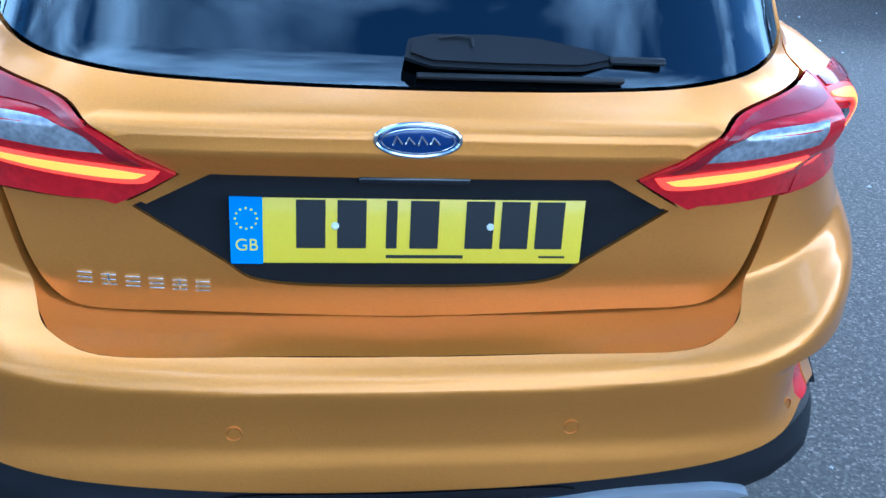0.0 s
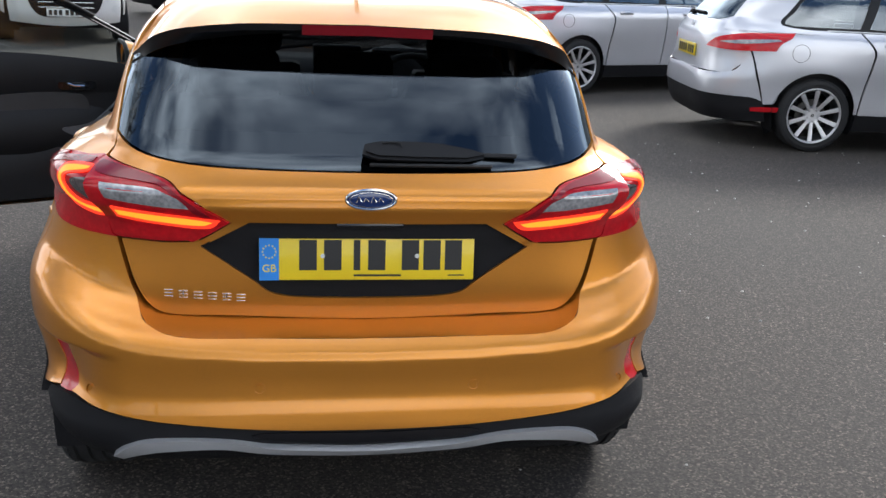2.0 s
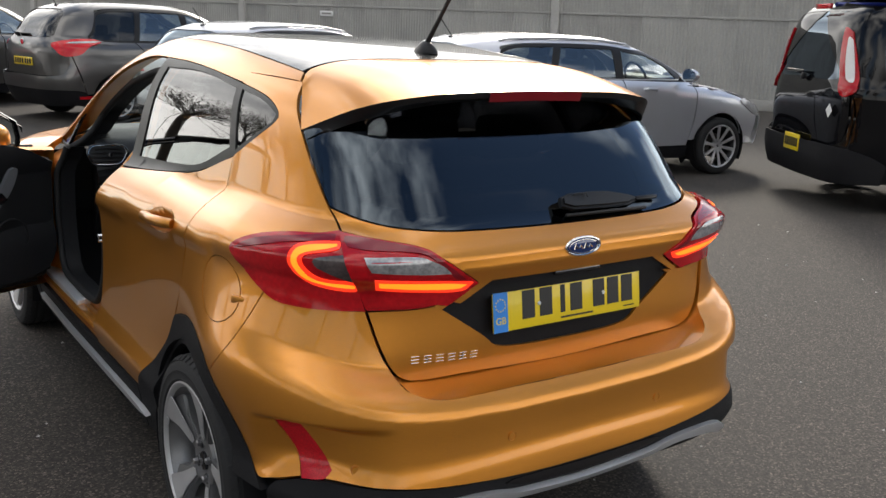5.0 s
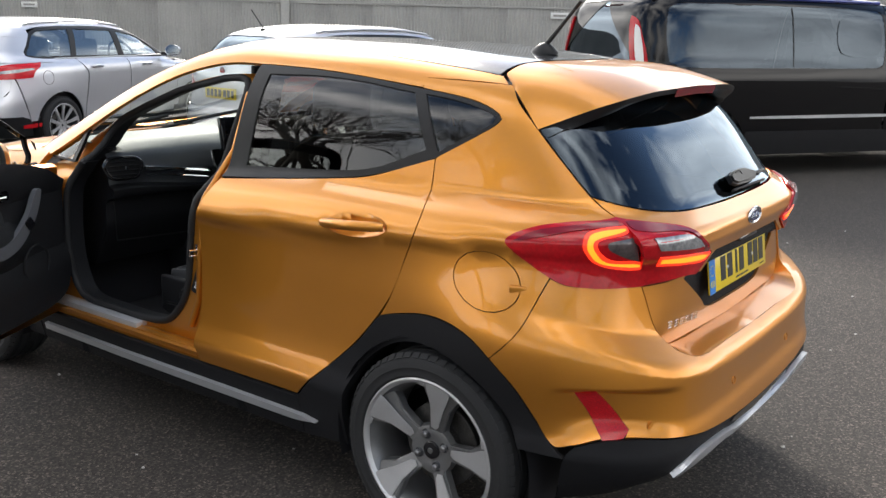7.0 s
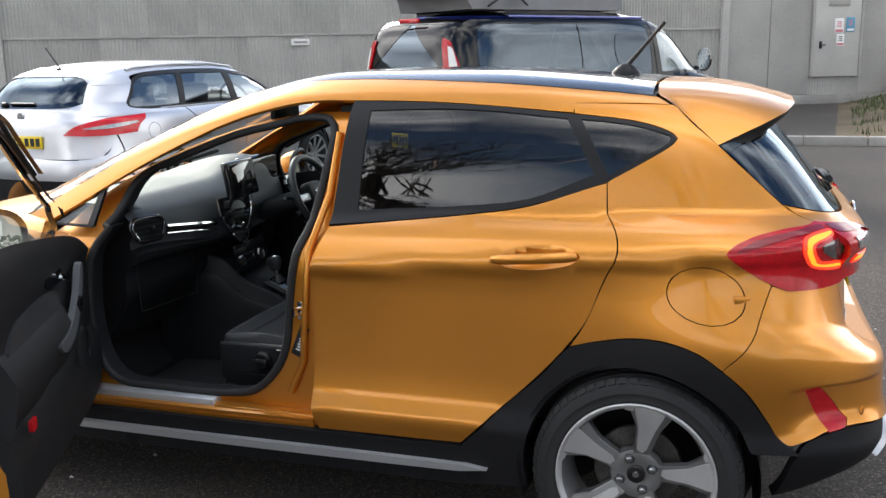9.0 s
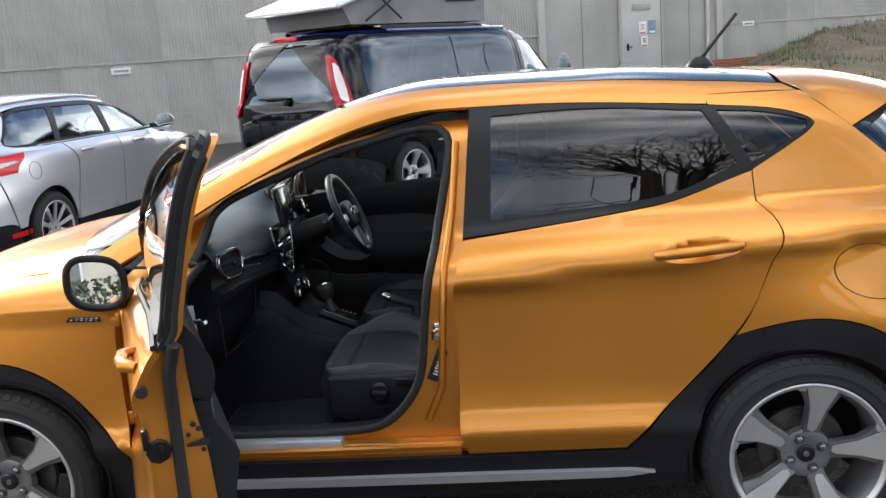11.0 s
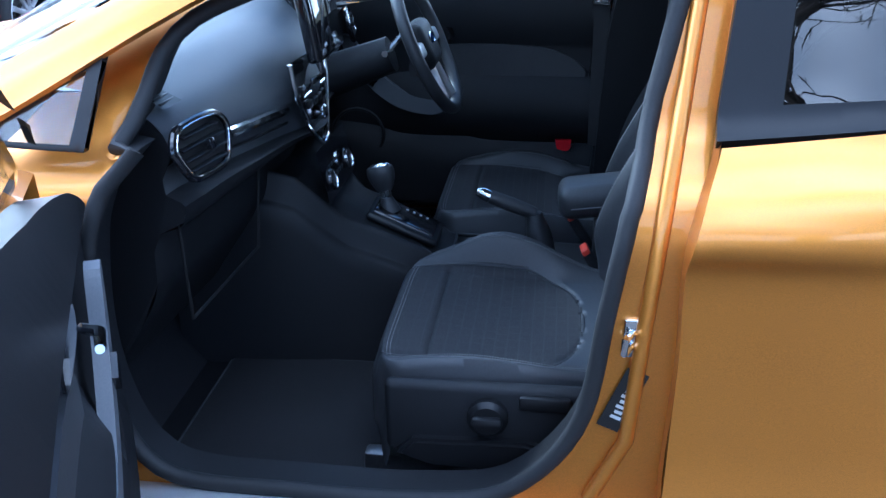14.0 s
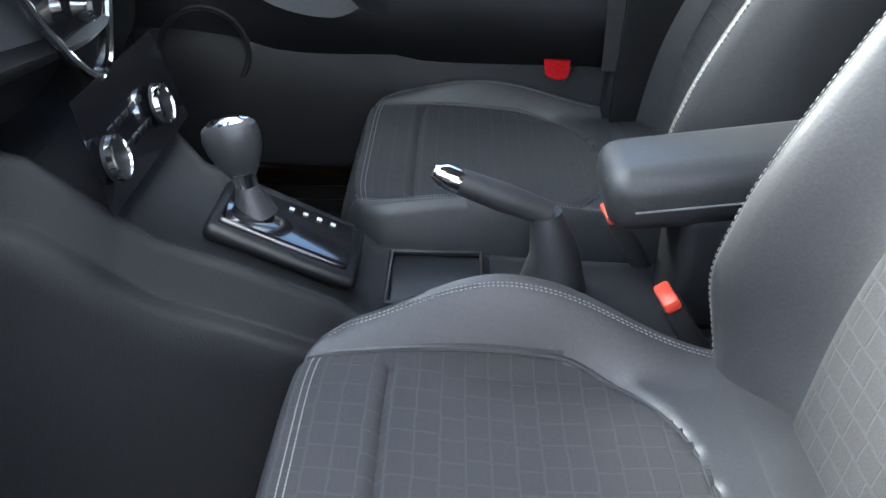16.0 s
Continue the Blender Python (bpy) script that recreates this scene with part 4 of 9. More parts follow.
sheet("valance_groove", H, "body", "wrap", both([(0, 0.422), (0.17, 0.426), (0.19, 0.418), (0.15, 0.400), (0, 0.386)]), PIANO, bumper, 0.03, lift=-0.008, roll=0.01,
      label="gloss black bumper groove")
sheet("skid_strip", H, "body", "wrap", both(STRIP_HALF), SILVER_TRIM, bumper, 0.02, lift=0.004, roll=0.022, label="satin silver skid strip")
# shelf between bumper and tailgate
lip = curved([(0.431, 0.864), (0.417, 0.81), (0.40, 0.745), (0.376, 0.700), (0.356, 0.678), (0.311, 0.659), (0.243, 0.653), (0, 0.647)], 0.02, False)
seat_line = curved([(0.429, 0.864), (0.416, 0.81), (0.404, 0.752), (0.378, 0.698), (0.349, 0.682), (0.30, 0.679), (0.243, 0.677), (0, 0.668)], 0.02, False)
n = min(len(lip), len(seat_line))
lip, seat_line = [lip[round(i * (len(lip) - 1) / (n - 1))] for i in range(n)], [seat_line[round(i * (len(seat_line) - 1) / (n - 1))] for i in range(n)]
for flip in (False, True):
    ribbon("bumper_shelf", [H.at("body", "wrap", *p) for p in lip], [H.at("hatch", "wrap", *p) + Vector((0, 0.02, 0)) for p in seat_line], GOLD, bumper, flip=flip)
for s, z in ((0.176, 0.538), (-0.176, 0.538), (0.440, 0.512), (-0.440, 0.512)):
    p = H.at("body", "wrap", s, z)
    nrm = H.normal("body", p)
    p -= nrm * side_scoop(s, z)
    ring = lathe([(0.0, 0.0), (0.0, 0.0085), (-0.004, 0.010), (-0.004, 0.0118), (0.001, 0.0118), (0.0012, 0.0125), (-0.004, 0.013)], 20, "z")
    bmesh.ops.transform(ring, matrix=Matrix.Translation(p + nrm * 0.001) @ nrm.to_track_quat("Z", "Y").to_matrix().to_4x4(), verts=ring.verts)
    part("parking_sensor", ring, GOLD, bumper)

# spoiler: a wing from the roof seam to its trailing edge
END_A, END_B = H.at("shell", "wrap", 0.632, 1.366), H.at("shell", "wrap", 0.594, 1.254)
LEAD = lerp_curve([(0.0, 0.742), (0.6, 0.742), (0.9, 0.735), (1.0, END_A.y)])
TIP_Y = lerp_curve([(0.0, 0.332), (0.45, 0.337), (0.72, 0.362), (0.86, 0.415), (1.0, END_B.y)])
TIP_Z = lerp_curve([(0.0, 1.366), (0.45, 1.360), (0.72, 1.343), (0.86, 1.318), (1.0, 1.254)])
top_rows, under_rows = [], []
for i in range(-40, 41):
    t = i / 40
    a = abs(t)
    x0, x1 = 1.010 * END_A.x * t, END_B.x * math.copysign(a ** 0.96, t)
    y0 = LEAD(a)
    z0 = H.at("cabin", "top", x0, y0).z if a < 0.94 else 1.366 + (H.at("cabin", "top", END_A.x * 0.94, LEAD(0.94)).z - 1.366) * (1 - a) / 0.06
    y1, z1 = TIP_Y(a), TIP_Z(a)
    row = []
    for j in range(13):
        u = j / 12
        row.append(Vector((x0 + (x1 - x0) * u, y0 + (y1 - y0) * u, z0 + (z1 - z0) * u + 0.020 * math.sin(math.pi * u) * (1 - a ** 4))))
    top_rows.append(row)
    end = row[-1]
    g = H.at("tail", "wrap", 0.57 * t, 1.352 - 0.115 * a ** 3)
    under_rows.append([end, end + Vector((0, 0.006, -0.016)), end * 0.55 + g * 0.45 + Vector((0, 0, -0.022)), g])
spoiler = plain("spoiler", [p for r in top_rows for p in r], [(13 * i + j, 13 * i + j + 1, 13 * i + 14 + j, 13 * i + 13 + j) for i in range(80) for j in range(12)], GOLD, car)
plain("spoiler_underside", [p for r in under_rows for p in r], [(4 * i + j, 4 * i + 4 + j, 4 * i + 5 + j, 4 * i + 1 + j) for i in range(80) for j in range(3)], TRIM_BLACK, spoiler, "satin black underside")
stop = [Vector((-0.16 + 0.32 * i / 16, TIP_Y(abs(-0.16 + 0.32 * i / 16) / 0.568) - 0.003, TIP_Z(abs(-0.16 + 0.32 * i / 16) / 0.568) - 0.002)) for i in range(17)]
# the darker lens red holds the shade on this unlit lamp
ribbon("high_stop_lamp", stop, [p + Vector((0, 0.008, -0.024)) for p in stop], LENS_DARK, spoiler, "unlit red high-level stop lamp, coloured darker for shade")

# roof, windscreen, bonnet, nose
roof_half = [(0.92, 0.394), (1.31, 0.423), (1.71, 0.442), (2.10, 0.420, 1)]
sheet("roof", H, "cabin", "arc", [(0.748, 0.380, 1)] + roof_half + [(2.17, 0.60), (2.19, 0.864), (2.17, 1.128)] + [(y, 1.7279 - b, *c) for y, b, *c in reversed(roof_half)] + [
    (0.748, 1.347, 1), (0.752, 1.15), (0.752, 0.864), (0.752, 0.58)], ROOF_BLACK, car, 0.045, gap=0.002, label="gloss black roof panel")
sheet("windscreen", H, "cabin", "arc", [(2.12, 0.43, 1), (2.25, 0.372), (2.38, 0.296), (2.61, 0.178), (2.81, 0.08), (2.98, -0.005, 1), (3.06, 0.30), (3.08, 0.864), (3.06, 1.43), (2.98, 1.733, 1),
      (2.81, 1.648), (2.61, 1.55), (2.38, 1.432), (2.25, 1.356), (2.12, 1.298, 1), (2.19, 1.12), (2.21, 0.864), (2.19, 0.61)], GLASS, car, 0.05, gap=0.0, roll=0, lift=-0.004, label="clear windscreen")
sheet("scuttle", H, "body", "top", both([(0, 3.10), (0.40, 3.07), (0.60, 2.98), (0.60, 2.86), (0.3, 2.92), (0, 2.94)]), TRIM_BLACK, car, 0.04, lift=-0.01, label="black scuttle panel")
sheet("bonnet", H, "body", "top", both([(0, 3.07), (0.40, 3.04), (0.60, 2.97, 1), (0.655, 3.0), (0.655, 3.30), (0.62, 3.62), (0.55, 3.82, 1), (0.3, 3.90), (0, 3.92)]), GOLD, car, 0.04, label="gold bonnet")
sheet("front_bumper", H, "body", "fore", both([(0, 0.72), (0.45, 0.72), (0.66, 0.66), (0.70, 0.55), (0.66, 0.28, 1), (0, 0.25)]), GOLD, car, 0.05, holes=([(-0.40, 0.66), (0.40, 0.66), (0.46, 0.50), (0.36, 0.42), (-0.36, 0.42), (-0.46, 0.50)],))
sheet("grille", H, "body", "fore", [(-0.40, 0.66), (0.40, 0.66), (0.46, 0.50), (0.36, 0.42), (-0.36, 0.42), (-0.46, 0.50)], PIANO, car, 0.05, lift=-0.02, label="gloss black grille")
for flip in (False, True):
    arm = tube([(0.0, 3.04, 0.995), (0.22, 2.96, 1.045), (0.45, 2.80, 1.10)] if flip else [(-0.45, 3.02, 0.985), (-0.28, 2.99, 1.025), (0.02, 2.95, 1.075)], 0.009, 6)
    part("windscreen_wiper", arm, RUBBER, car)

# front and rear wheel wells, floor pan
for y in (0.745, 3.238):
    for sx in (-1, 1):
        well = lathe([(-0.16, 0.35), (0.10, 0.35), (0.10, 0.05)], 40)
        bmesh.ops.transform(well, matrix=Matrix.Translation((sx * 0.66, y, 0.305)) @ Matrix.Rotation(0 if sx < 0 else math.pi, 4, "Z"), verts=well.verts)
        bmesh.ops.delete(well, geom=[f for f in well.faces if f.calc_center_median().z < 0.18], context="FACES")
        part("wheel_well", well, CLADDING, car)
part("floor_pan", joined(box((1.50, 1.75, 0.05), (0, 1.99, 0.235)), box((1.04, 3.2, 0.08), (0, 2.15, 0.24))), CLADDING, car)


# wheels
def wheel(parent, at, outward, turn=0.0, style="five"):
    """A tyre on an alloy rim; outward -1 faces the car's left. Built with its face towards -x."""
    base = Matrix.Translation(at) @ (Matrix.Identity(4) if outward < 0 else Matrix.Rotation(math.pi, 4, "Z")) @ Matrix.Rotation(radians(turn), 4, "X")
    w = new("wheel")
    w.parent = parent
    w.matrix_local = base
    r = 0.306
    tread = [(0.10, 0.225), (0.103, 0.262), (0.096, 0.292), (0.080, 0.302)]
    for g in (0.055, 0.018, -0.019, -0.056):
        tread += [(g + 0.006, r), (g + 0.004, r - 0.007), (g - 0.004, r - 0.007), (g - 0.006, r)]
    tread += [(-0.080, 0.302), (-0.094, 0.293), (-0.1015, 0.277), (-0.1035, 0.266), (-0.1045, 0.264), (-0.1035, 0.262), (-0.102, 0.248), (-0.1035, 0.240), (-0.100, 0.2345), (-0.090, 0.231)]
    part("tyre", lathe(tread, 72), TYRE, w)
    blocks = []
    for k in range(60):
        a = 2 * math.pi * k / 60
        m = Matrix.Rotation(a, 4, "X") @ Matrix.Translation((-0.088, 0, 0.2965)) @ Matrix.Rotation(radians(-38), 4, "Y")
        blocks.append(box((0.020, 0.021, 0.006), (0, 0, 0), 0.0, m))
    part("tread_block", joined(*blocks), TYRE, w, smooth=False)
    part("rim", lathe([(0.09, 0.220), (0.07, 0.205), (-0.03, 0.196), (-0.070, 0.208), (-0.088, 0.219), (-0.096, 0.224), (-0.099, 0.229), (-0.097, 0.233), (-0.09, 0.232)], 64), ALLOY_MID if style == "five" else ALLOY_DARK, w)
    part("rim_lip", lathe([(-0.090, 0.2155), (-0.0985, 0.2215), (-0.1015, 0.228), (-0.100, 0.2325)], 64), ALLOY, w)
    if style == "five":
        for k in range(5):
            a = 2 * math.pi * k / 5
            c, s = math.cos(a), math.sin(a)

            def put(rr, ww, d, c=c, s=s):
                return (-0.0945 + 0.034 * (1 - (rr / 0.218) ** 1.6) - d, rr * c - ww * s, rr * s + ww * c)

            def sloped(rr, ww, d, c=c, s=s):
                """The spoke's body: its clockwise flank falls away from the face."""
                fall = 0.024 * smooth_step(ww, 0.018 + 0.12 * max(0.0, rr - 0.07), 0.060)
                return (-0.0925 + 0.034 * (1 - (rr / 0.218) ** 1.6) - d + fall, rr * c - ww * s, rr * s + ww * c)
            spoke = part("spoke", prism([(0.040, -0.028), (0.040, 0.028), (0.085, 0.030), (0.140, 0.040), (0.185, 0.060), (0.219, 0.082), (0.220, 0.045), (0.220, 0.0), (0.219, -0.080), (0.196, -0.052), (0.150, -0.027), (0.085, -0.022)], 0.030,
                                        lambda rr, ww, d, f=sloped: f(rr, ww, d - 0.030), 0.004), ALLOY_MID, w)
            part("spoke_face", prism([(0.078, -0.013), (0.072, 0.004), (0.084, 0.014), (0.150, 0.027), (0.200, 0.043), (0.2195, 0.046), (0.2205, 0.0), (0.2185, -0.043), (0.203, -0.040), (0.150, -0.021)], 0.0024, put, 0.0010), ALLOY, spoke, "machined bright face")
            part("spoke_tab", prism([(0.203, -0.0445), (0.2175, -0.0475), (0.207, -0.082), (0.200, -0.062)], 0.0024, put, 0.0008), ALLOY, spoke)
        part("hub_face", lathe([(-0.056, 0.0), (-0.060, 0.04), (-0.064, 0.060), (-0.060, 0.074), (-0.04, 0.080)], 40), ALLOY_MID, w)
        nuts = 4
    else:
        for k in range(10):
            a = 2 * math.pi * k / 10
            c, s = math.cos(a), math.sin(a)

            def put2(rr, ww, d, c=c, s=s):
                return (-0.090 + 0.030 * (1 - (rr / 0.213) ** 2) - d, rr * c - ww * s, rr * s + ww * c)
            part("spoke", prism([(0.05, -0.013), (0.05, 0.013), (0.213, 0.019), (0.213, -0.019)], 0.016, put2, 0.005), ALLOY, w)
        part("hub_face", lathe([(-0.066, 0.0), (-0.072, 0.045), (-0.070, 0.066), (-0.05, 0.076)], 40), ALLOY, w)
        nuts = 5
    for k in range(nuts):
        a = 2 * math.pi * (k + 0.43) / nuts
        part("nut_seat", disc(0.0165, 0.006, (-0.0605, 0.051 * math.cos(a), 0.051 * math.sin(a)), "x", 0.002, 20), ALLOY_DARK, w)
        part("wheel_nut", lathe([(-0.076, 0.0), (-0.0755, 0.006), (-0.073, 0.0098), (-0.055, 0.011)], 6), STEEL, w, smooth=False).matrix_local = Matrix.Translation((0, 0.051 * math.cos(a), 0.051 * math.sin(a)))
    part("centre_cap", lathe([(-0.0675, 0.0), (-0.068, 0.022), (-0.0665, 0.026), (-0.058, 0.028)], 28), PIANO, w, "dark centre cap")
    part("cap_oval", disc(0.009, 0.002, (-0.0685, 0, 0), "x", 0.0006, 20), STEEL, w)
    part("brake_disc", disc(0.130, 0.022, (0.0, 0, 0), "x", 0.002, 48), BRAKE, w)
    part("brake_hub", disc(0.075, 0.09, (0.0, 0, 0), "x", 0.006, 32), BRAKE, w)
    return w


for at, outward, turn in (((-0.735, 0.745, 0.305), -1, 28), ((-0.735, 3.238, 0.305), -1, -1), ((0.735, 0.745, 0.305), 1, 50), ((0.735, 3.238, 0.305), 1, 10)):
    wheel(car, at, outward, turn)

# ---- doors and door opening ----
FRONT_DOOR = [(1.833, 0.352, 1), (1.846, 0.42), (1.844, 0.70), (1.846, 0.853), (1.832, 0.932), (1.802, 0.998, 1), (2.30, 0.976), (2.70, 0.956), (2.868, 0.942, 1),
              (2.860, 0.861), (2.872, 0.762), (2.868, 0.62), (2.860, 0.46), (2.843, 0.352, 1)]
FRAME = [(1.802, 1.001, 1), (1.772, 1.335), (1.790, 1.372), (1.91, 1.362), (2.06, 1.333), (2.20, 1.289), (2.35, 1.228), (2.48, 1.170), (2.61, 1.107), (2.70, 1.06, 1), (2.70, 0.960, 1), (2.30, 0.980)]
PANE = [(1.852, 1.006, 1), (1.822, 1.352, 1), (1.92, 1.346), (2.06, 1.317), (2.20, 1.273), (2.35, 1.212), (2.48, 1.154), (2.60, 1.097), (2.682, 1.054, 1), (2.682, 0.966, 1), (2.30, 0.984)]


IN = Skin([(0.18, 0.80), (0.60, 0.80), (0.84, 0.80), (0.93, 0.782), (0.965, 0.757), (1.004, 0.715), (1.04, 0.66)], [(0.2, 0.1), (1.0, 0.15)], [(0.6, 0.17), (1.0, 0.15)], [(0.958, 0.132), (1.533, 0.565)],
          [(0.958, 0.71), (1.004, 0.69), (1.276, 0.618), (1.369, 0.582), (1.533, 0.51)], [(0.958, 3.2), (1.019, 3.08), (1.39, 2.27), (1.533, 1.95)],
          [(0.081, 1.328), (0.596, 1.418), (1.304, 1.47), (1.808, 1.474), (2.212, 1.446), (2.615, 1.39), (3.22, 1.225)], [(2.6, 1.071), (3.4, 0.963), (4.05, 0.752)], [(0.18, 3.9), (0.6, 4.04), (0.968, 3.9)])


CARD = Skin([(0.18, 0.80), (1.3, 0.80)], [(0.2, 0.1), (1.0, 0.1)], [(0.6, 0.1), (1.0, 0.1)], [(0.958, 0.1), (1.533, 0.2)], [(0.958, 0.71), (1.533, 0.51)], [(0.958, 3.2), (1.533, 1.95)],
            [(0.0, 1.9), (4.0, 1.9)], [(0.0, 3.0), (6.0, 3.0)], [(0.18, 8.0), (0.968, 8.0)], belt=1.9)


def front_door(flip):
    turn = TURN_OPEN if not flip else Matrix.Identity(4)

    def move(v):
        rise = max(0.0, v.z - 1.0)
        return turn @ Vector((v.x - (0.0 if flip else lean(v.y, v.z)), v.y, v.z + 0.15 * rise))

    def lean(y, z):
        """How far the open door's sprung frame stands outwards of its shut place."""
        return 0.043 * smooth_step(z, 0.90, 1.06) + twist(y, max(0.0, z - 1.0))

    def twist(y, rise):
        """The sprung frame turns a little outwards towards its front."""
        return 0.045 * math.tanh(max(0.0, y + S0 - 1.76) / 0.30) * math.tanh(rise / 0.08)

    def on(y, z, deep=0.0):
        """A point on the door, that deep inside its outer skin."""
        p = (H if deep < 0.02 else IN).at("shell", "wrap", y + S0, z) if deep < 0.1 else CARD.at("body", "wrap", y + S0, z)
        p.x += deep
        if not flip:
            rise = max(0.0, p.z - 1.0)
            p.x, p.z = p.x - lean(p.y, p.z), p.z + 0.15 * rise
        if flip:
            p.x = -p.x
        return turn @ p

    door = sheet("front_door", H, "shell", "wrap", FRONT_DOOR, GOLD, car, 0.028, gap=0.002, flip=flip, move=move, label="" if flip else "open gold front passenger door")
    sheet("window_frame", H, "shell", "wrap", FRAME, PIANO if not flip else GOLD, door, 0.016, gap=0.001, lift=-0.002, roll=0.012, holes=(PANE,), flip=flip, move=move, label="gloss black window frame" if not flip else "")
    sheet("frame_inside", IN, "shell", "wrap", FRAME, TRIM_BLACK, door, 0.03, gap=0.006, lift=-0.030, roll=-0.008, holes=(shrunk_pts(PANE, -0.003),), flip=flip, move=move)
    sheet("window_pane", H, "shell", "wrap", PANE, GLASS, door, 0.022, gap=-0.006, lift=-0.018, roll=0, flip=flip, move=move, label="clear window pane")
    line = curved(FRONT_DOOR, 0.03)
    EDGE_X = lerp_curve([(0.35, -0.645), (0.74, -0.663), (0.845, -0.680), (0.985, -0.689), (1.05, -0.687)])
    rim = [on(p.x - S0, p.y, 0.010) for p in line] + [on(line[0].x - S0, line[0].y, 0.010)]
    deep = [on(p.x - S0, p.y, 0.105) if flip else turn @ Vector((EDGE_X(p.y), p.x - S0, p.y)) for p in shrunk(line, 0.010)]
    deep.append(deep[0])
    ribbon("door_edge", rim, deep, GOLD, door)
    if flip:
        seal_line = [a.lerp(b, 0.62) for a, b in zip(rim[:-1], deep[:-1])]
    else:
        run = curved([(1.738, 1.005), (1.760, 0.95), (1.778, 0.885), (1.788, 0.80), (1.791, 0.55), (1.797, 0.43), (1.83, 0.378), (1.92, 0.366), (2.70, 0.366)], 0.02, False)
        seal_line = [turn @ Vector((-0.706 - 0.018 * smooth_step(p.y, 1.03, 0.92) if p.y > 0.9 else -0.724, p.x, p.y)) for p in run]
    part("edge_seal", tube(seal_line, 0.0135, 10, flip), RUBBER, door, "black rubber door seal")
    D = 0.0 if flip else 0.045
    sash = curved([(1.806, 1.004), (1.790, 1.18), (1.779, 1.31), (1.790, 1.356), (1.85, 1.365), (1.91, 1.358), (2.06, 1.330), (2.20, 1.286), (2.35, 1.225), (2.48, 1.167)], 0.012, False)
    edge = [[on(p.x - S0, p.y, d) for p in sash] for d in (0.002, 0.018, 0.026, 0.040)]
    ribbon("frame_edge", edge[0], edge[1], TRIM_BLACK, door, "black window frame edge")
    ribbon("frame_edge", edge[2], edge[3], GOLD, door, "gold window frame edge")
    part("sash_seal", tube([a.lerp(b, 0.5) for a, b in zip(edge[1], edge[2])], 0.0080, 8), RUBBER, door, "black rubber sash seal")
    part("glass_seal", tube([on(p.x - S0, p.y, 0.004) for p in curved([(1.842, 1.004), (1.826, 1.18), (1.815, 1.34), (1.85, 1.357), (1.92, 1.351), (2.06, 1.322), (2.20, 1.278), (2.35, 1.217), (2.48, 1.159), (2.60, 1.10)], 0.04, False)], 0.006, 8), RUBBER, door)
    shut = curved([(1.875, 0.96), (1.895, 0.85), (1.895, 0.60), (1.885, 0.42), (1.95, 0.385), (2.78, 0.385), (2.82, 0.44), (2.82, 0.90)], 0.04, False)
    part("door_seal", tube([on(p.x - S0, p.y, 0.080 if p.y < 0.99 else 0.056) for p in shut], 0.011, 8), RUBBER, door)
    card_outline = [(1.862, 0.42), (1.868, 0.86), (1.850, 0.985, 1), (2.30, 0.965), (2.66, 0.948), (2.80, 0.930, 1), (2.80, 0.80), (2.79, 0.55), (2.74, 0.445), (2.55, 0.405), (1.92, 0.395)]

    def swell(a, b):
        """The card stands out at the belt, the armrest and the pocket."""
        y = a - S0
        arm = 0.052 * bell(b, 0.685, 0.040) * (1 / (1 + math.exp((y - 2.42) / 0.04)))
        belt = 0.020 * bell(b, 0.945, 0.045)
        pocket = 0.030 / (1 + math.exp((b - 0.545 - 0.03 * math.sin(3 * y)) / 0.008))
        return arm + belt + pocket
    card = sheet("door_card", CARD, "body", "wrap", card_outline, DARK_PLASTIC, door, 0.024, gap=0, lift=-0.112 - D, roll=-0.02 - D, dent=swell, flip=flip, move=move, label="black moulded door card")
    sheet("card_insert", CARD, "body", "wrap", [(1.93, 0.80), (2.05, 0.855), (2.40, 0.845), (2.42, 0.76), (2.30, 0.735), (1.95, 0.735)], LEATHER, card, 0.03, gap=0, lift=-0.122 - D, roll=-0.01,
          flip=flip, move=move, label="stitched black leather insert")
    grip = [(2.24, 0.70), (2.36, 0.72), (2.47, 0.80), (2.53, 0.885), (2.56, 0.885), (2.52, 0.79), (2.42, 0.695), (2.30, 0.665)]
    sheet("grip_trim", CARD, "body", "wrap", [(y + S0, z) for y, z in grip], SATIN_GREY, card, 0.02, gap=0, lift=-0.150 - D, roll=-0.02, flip=flip, move=move, label="satin grey grip trim")
    sheet("window_switch", CARD, "body", "wrap", [(2.445 + S0, 0.775, 1), (2.475 + S0, 0.795, 1), (2.50 + S0, 0.765, 1), (2.47 + S0, 0.745, 1)], PIANO, card, 0.02, gap=0, lift=-0.158 - D, roll=-0.01, flip=flip, move=move)
    handle = tube([on(2.36, 0.888, 0.135 + D), on(2.34, 0.890, 0.155 + D), on(2.30, 0.892, 0.158 + D), on(2.27, 0.905, 0.160 + D)], 0.006, 8, taper=[0.006, 0.007, 0.006, 0.005])
    part("release_handle", handle, CHROME, card, "chrome door release")
    sheet("handle_bowl", CARD, "body", "wrap", [(2.25 + S0, 0.915), (2.33 + S0, 0.918), (2.40 + S0, 0.90), (2.40 + S0, 0.872), (2.30 + S0, 0.868), (2.24 + S0, 0.88)], PIANO, card, 0.02, gap=0,
          lift=-0.127 - D, roll=-0.004, flip=flip, move=move)
    sheet("door_reflector", CARD, "body", "wrap", [(1.90 + S0, 0.600, 1), (1.945 + S0, 0.600, 1), (1.938 + S0, 0.573), (1.905 + S0, 0.570)], REFLECTOR, card, 0.012, gap=0, lift=-0.150 - D, roll=-0.01, flip=flip,
          move=move, label="red door reflector")
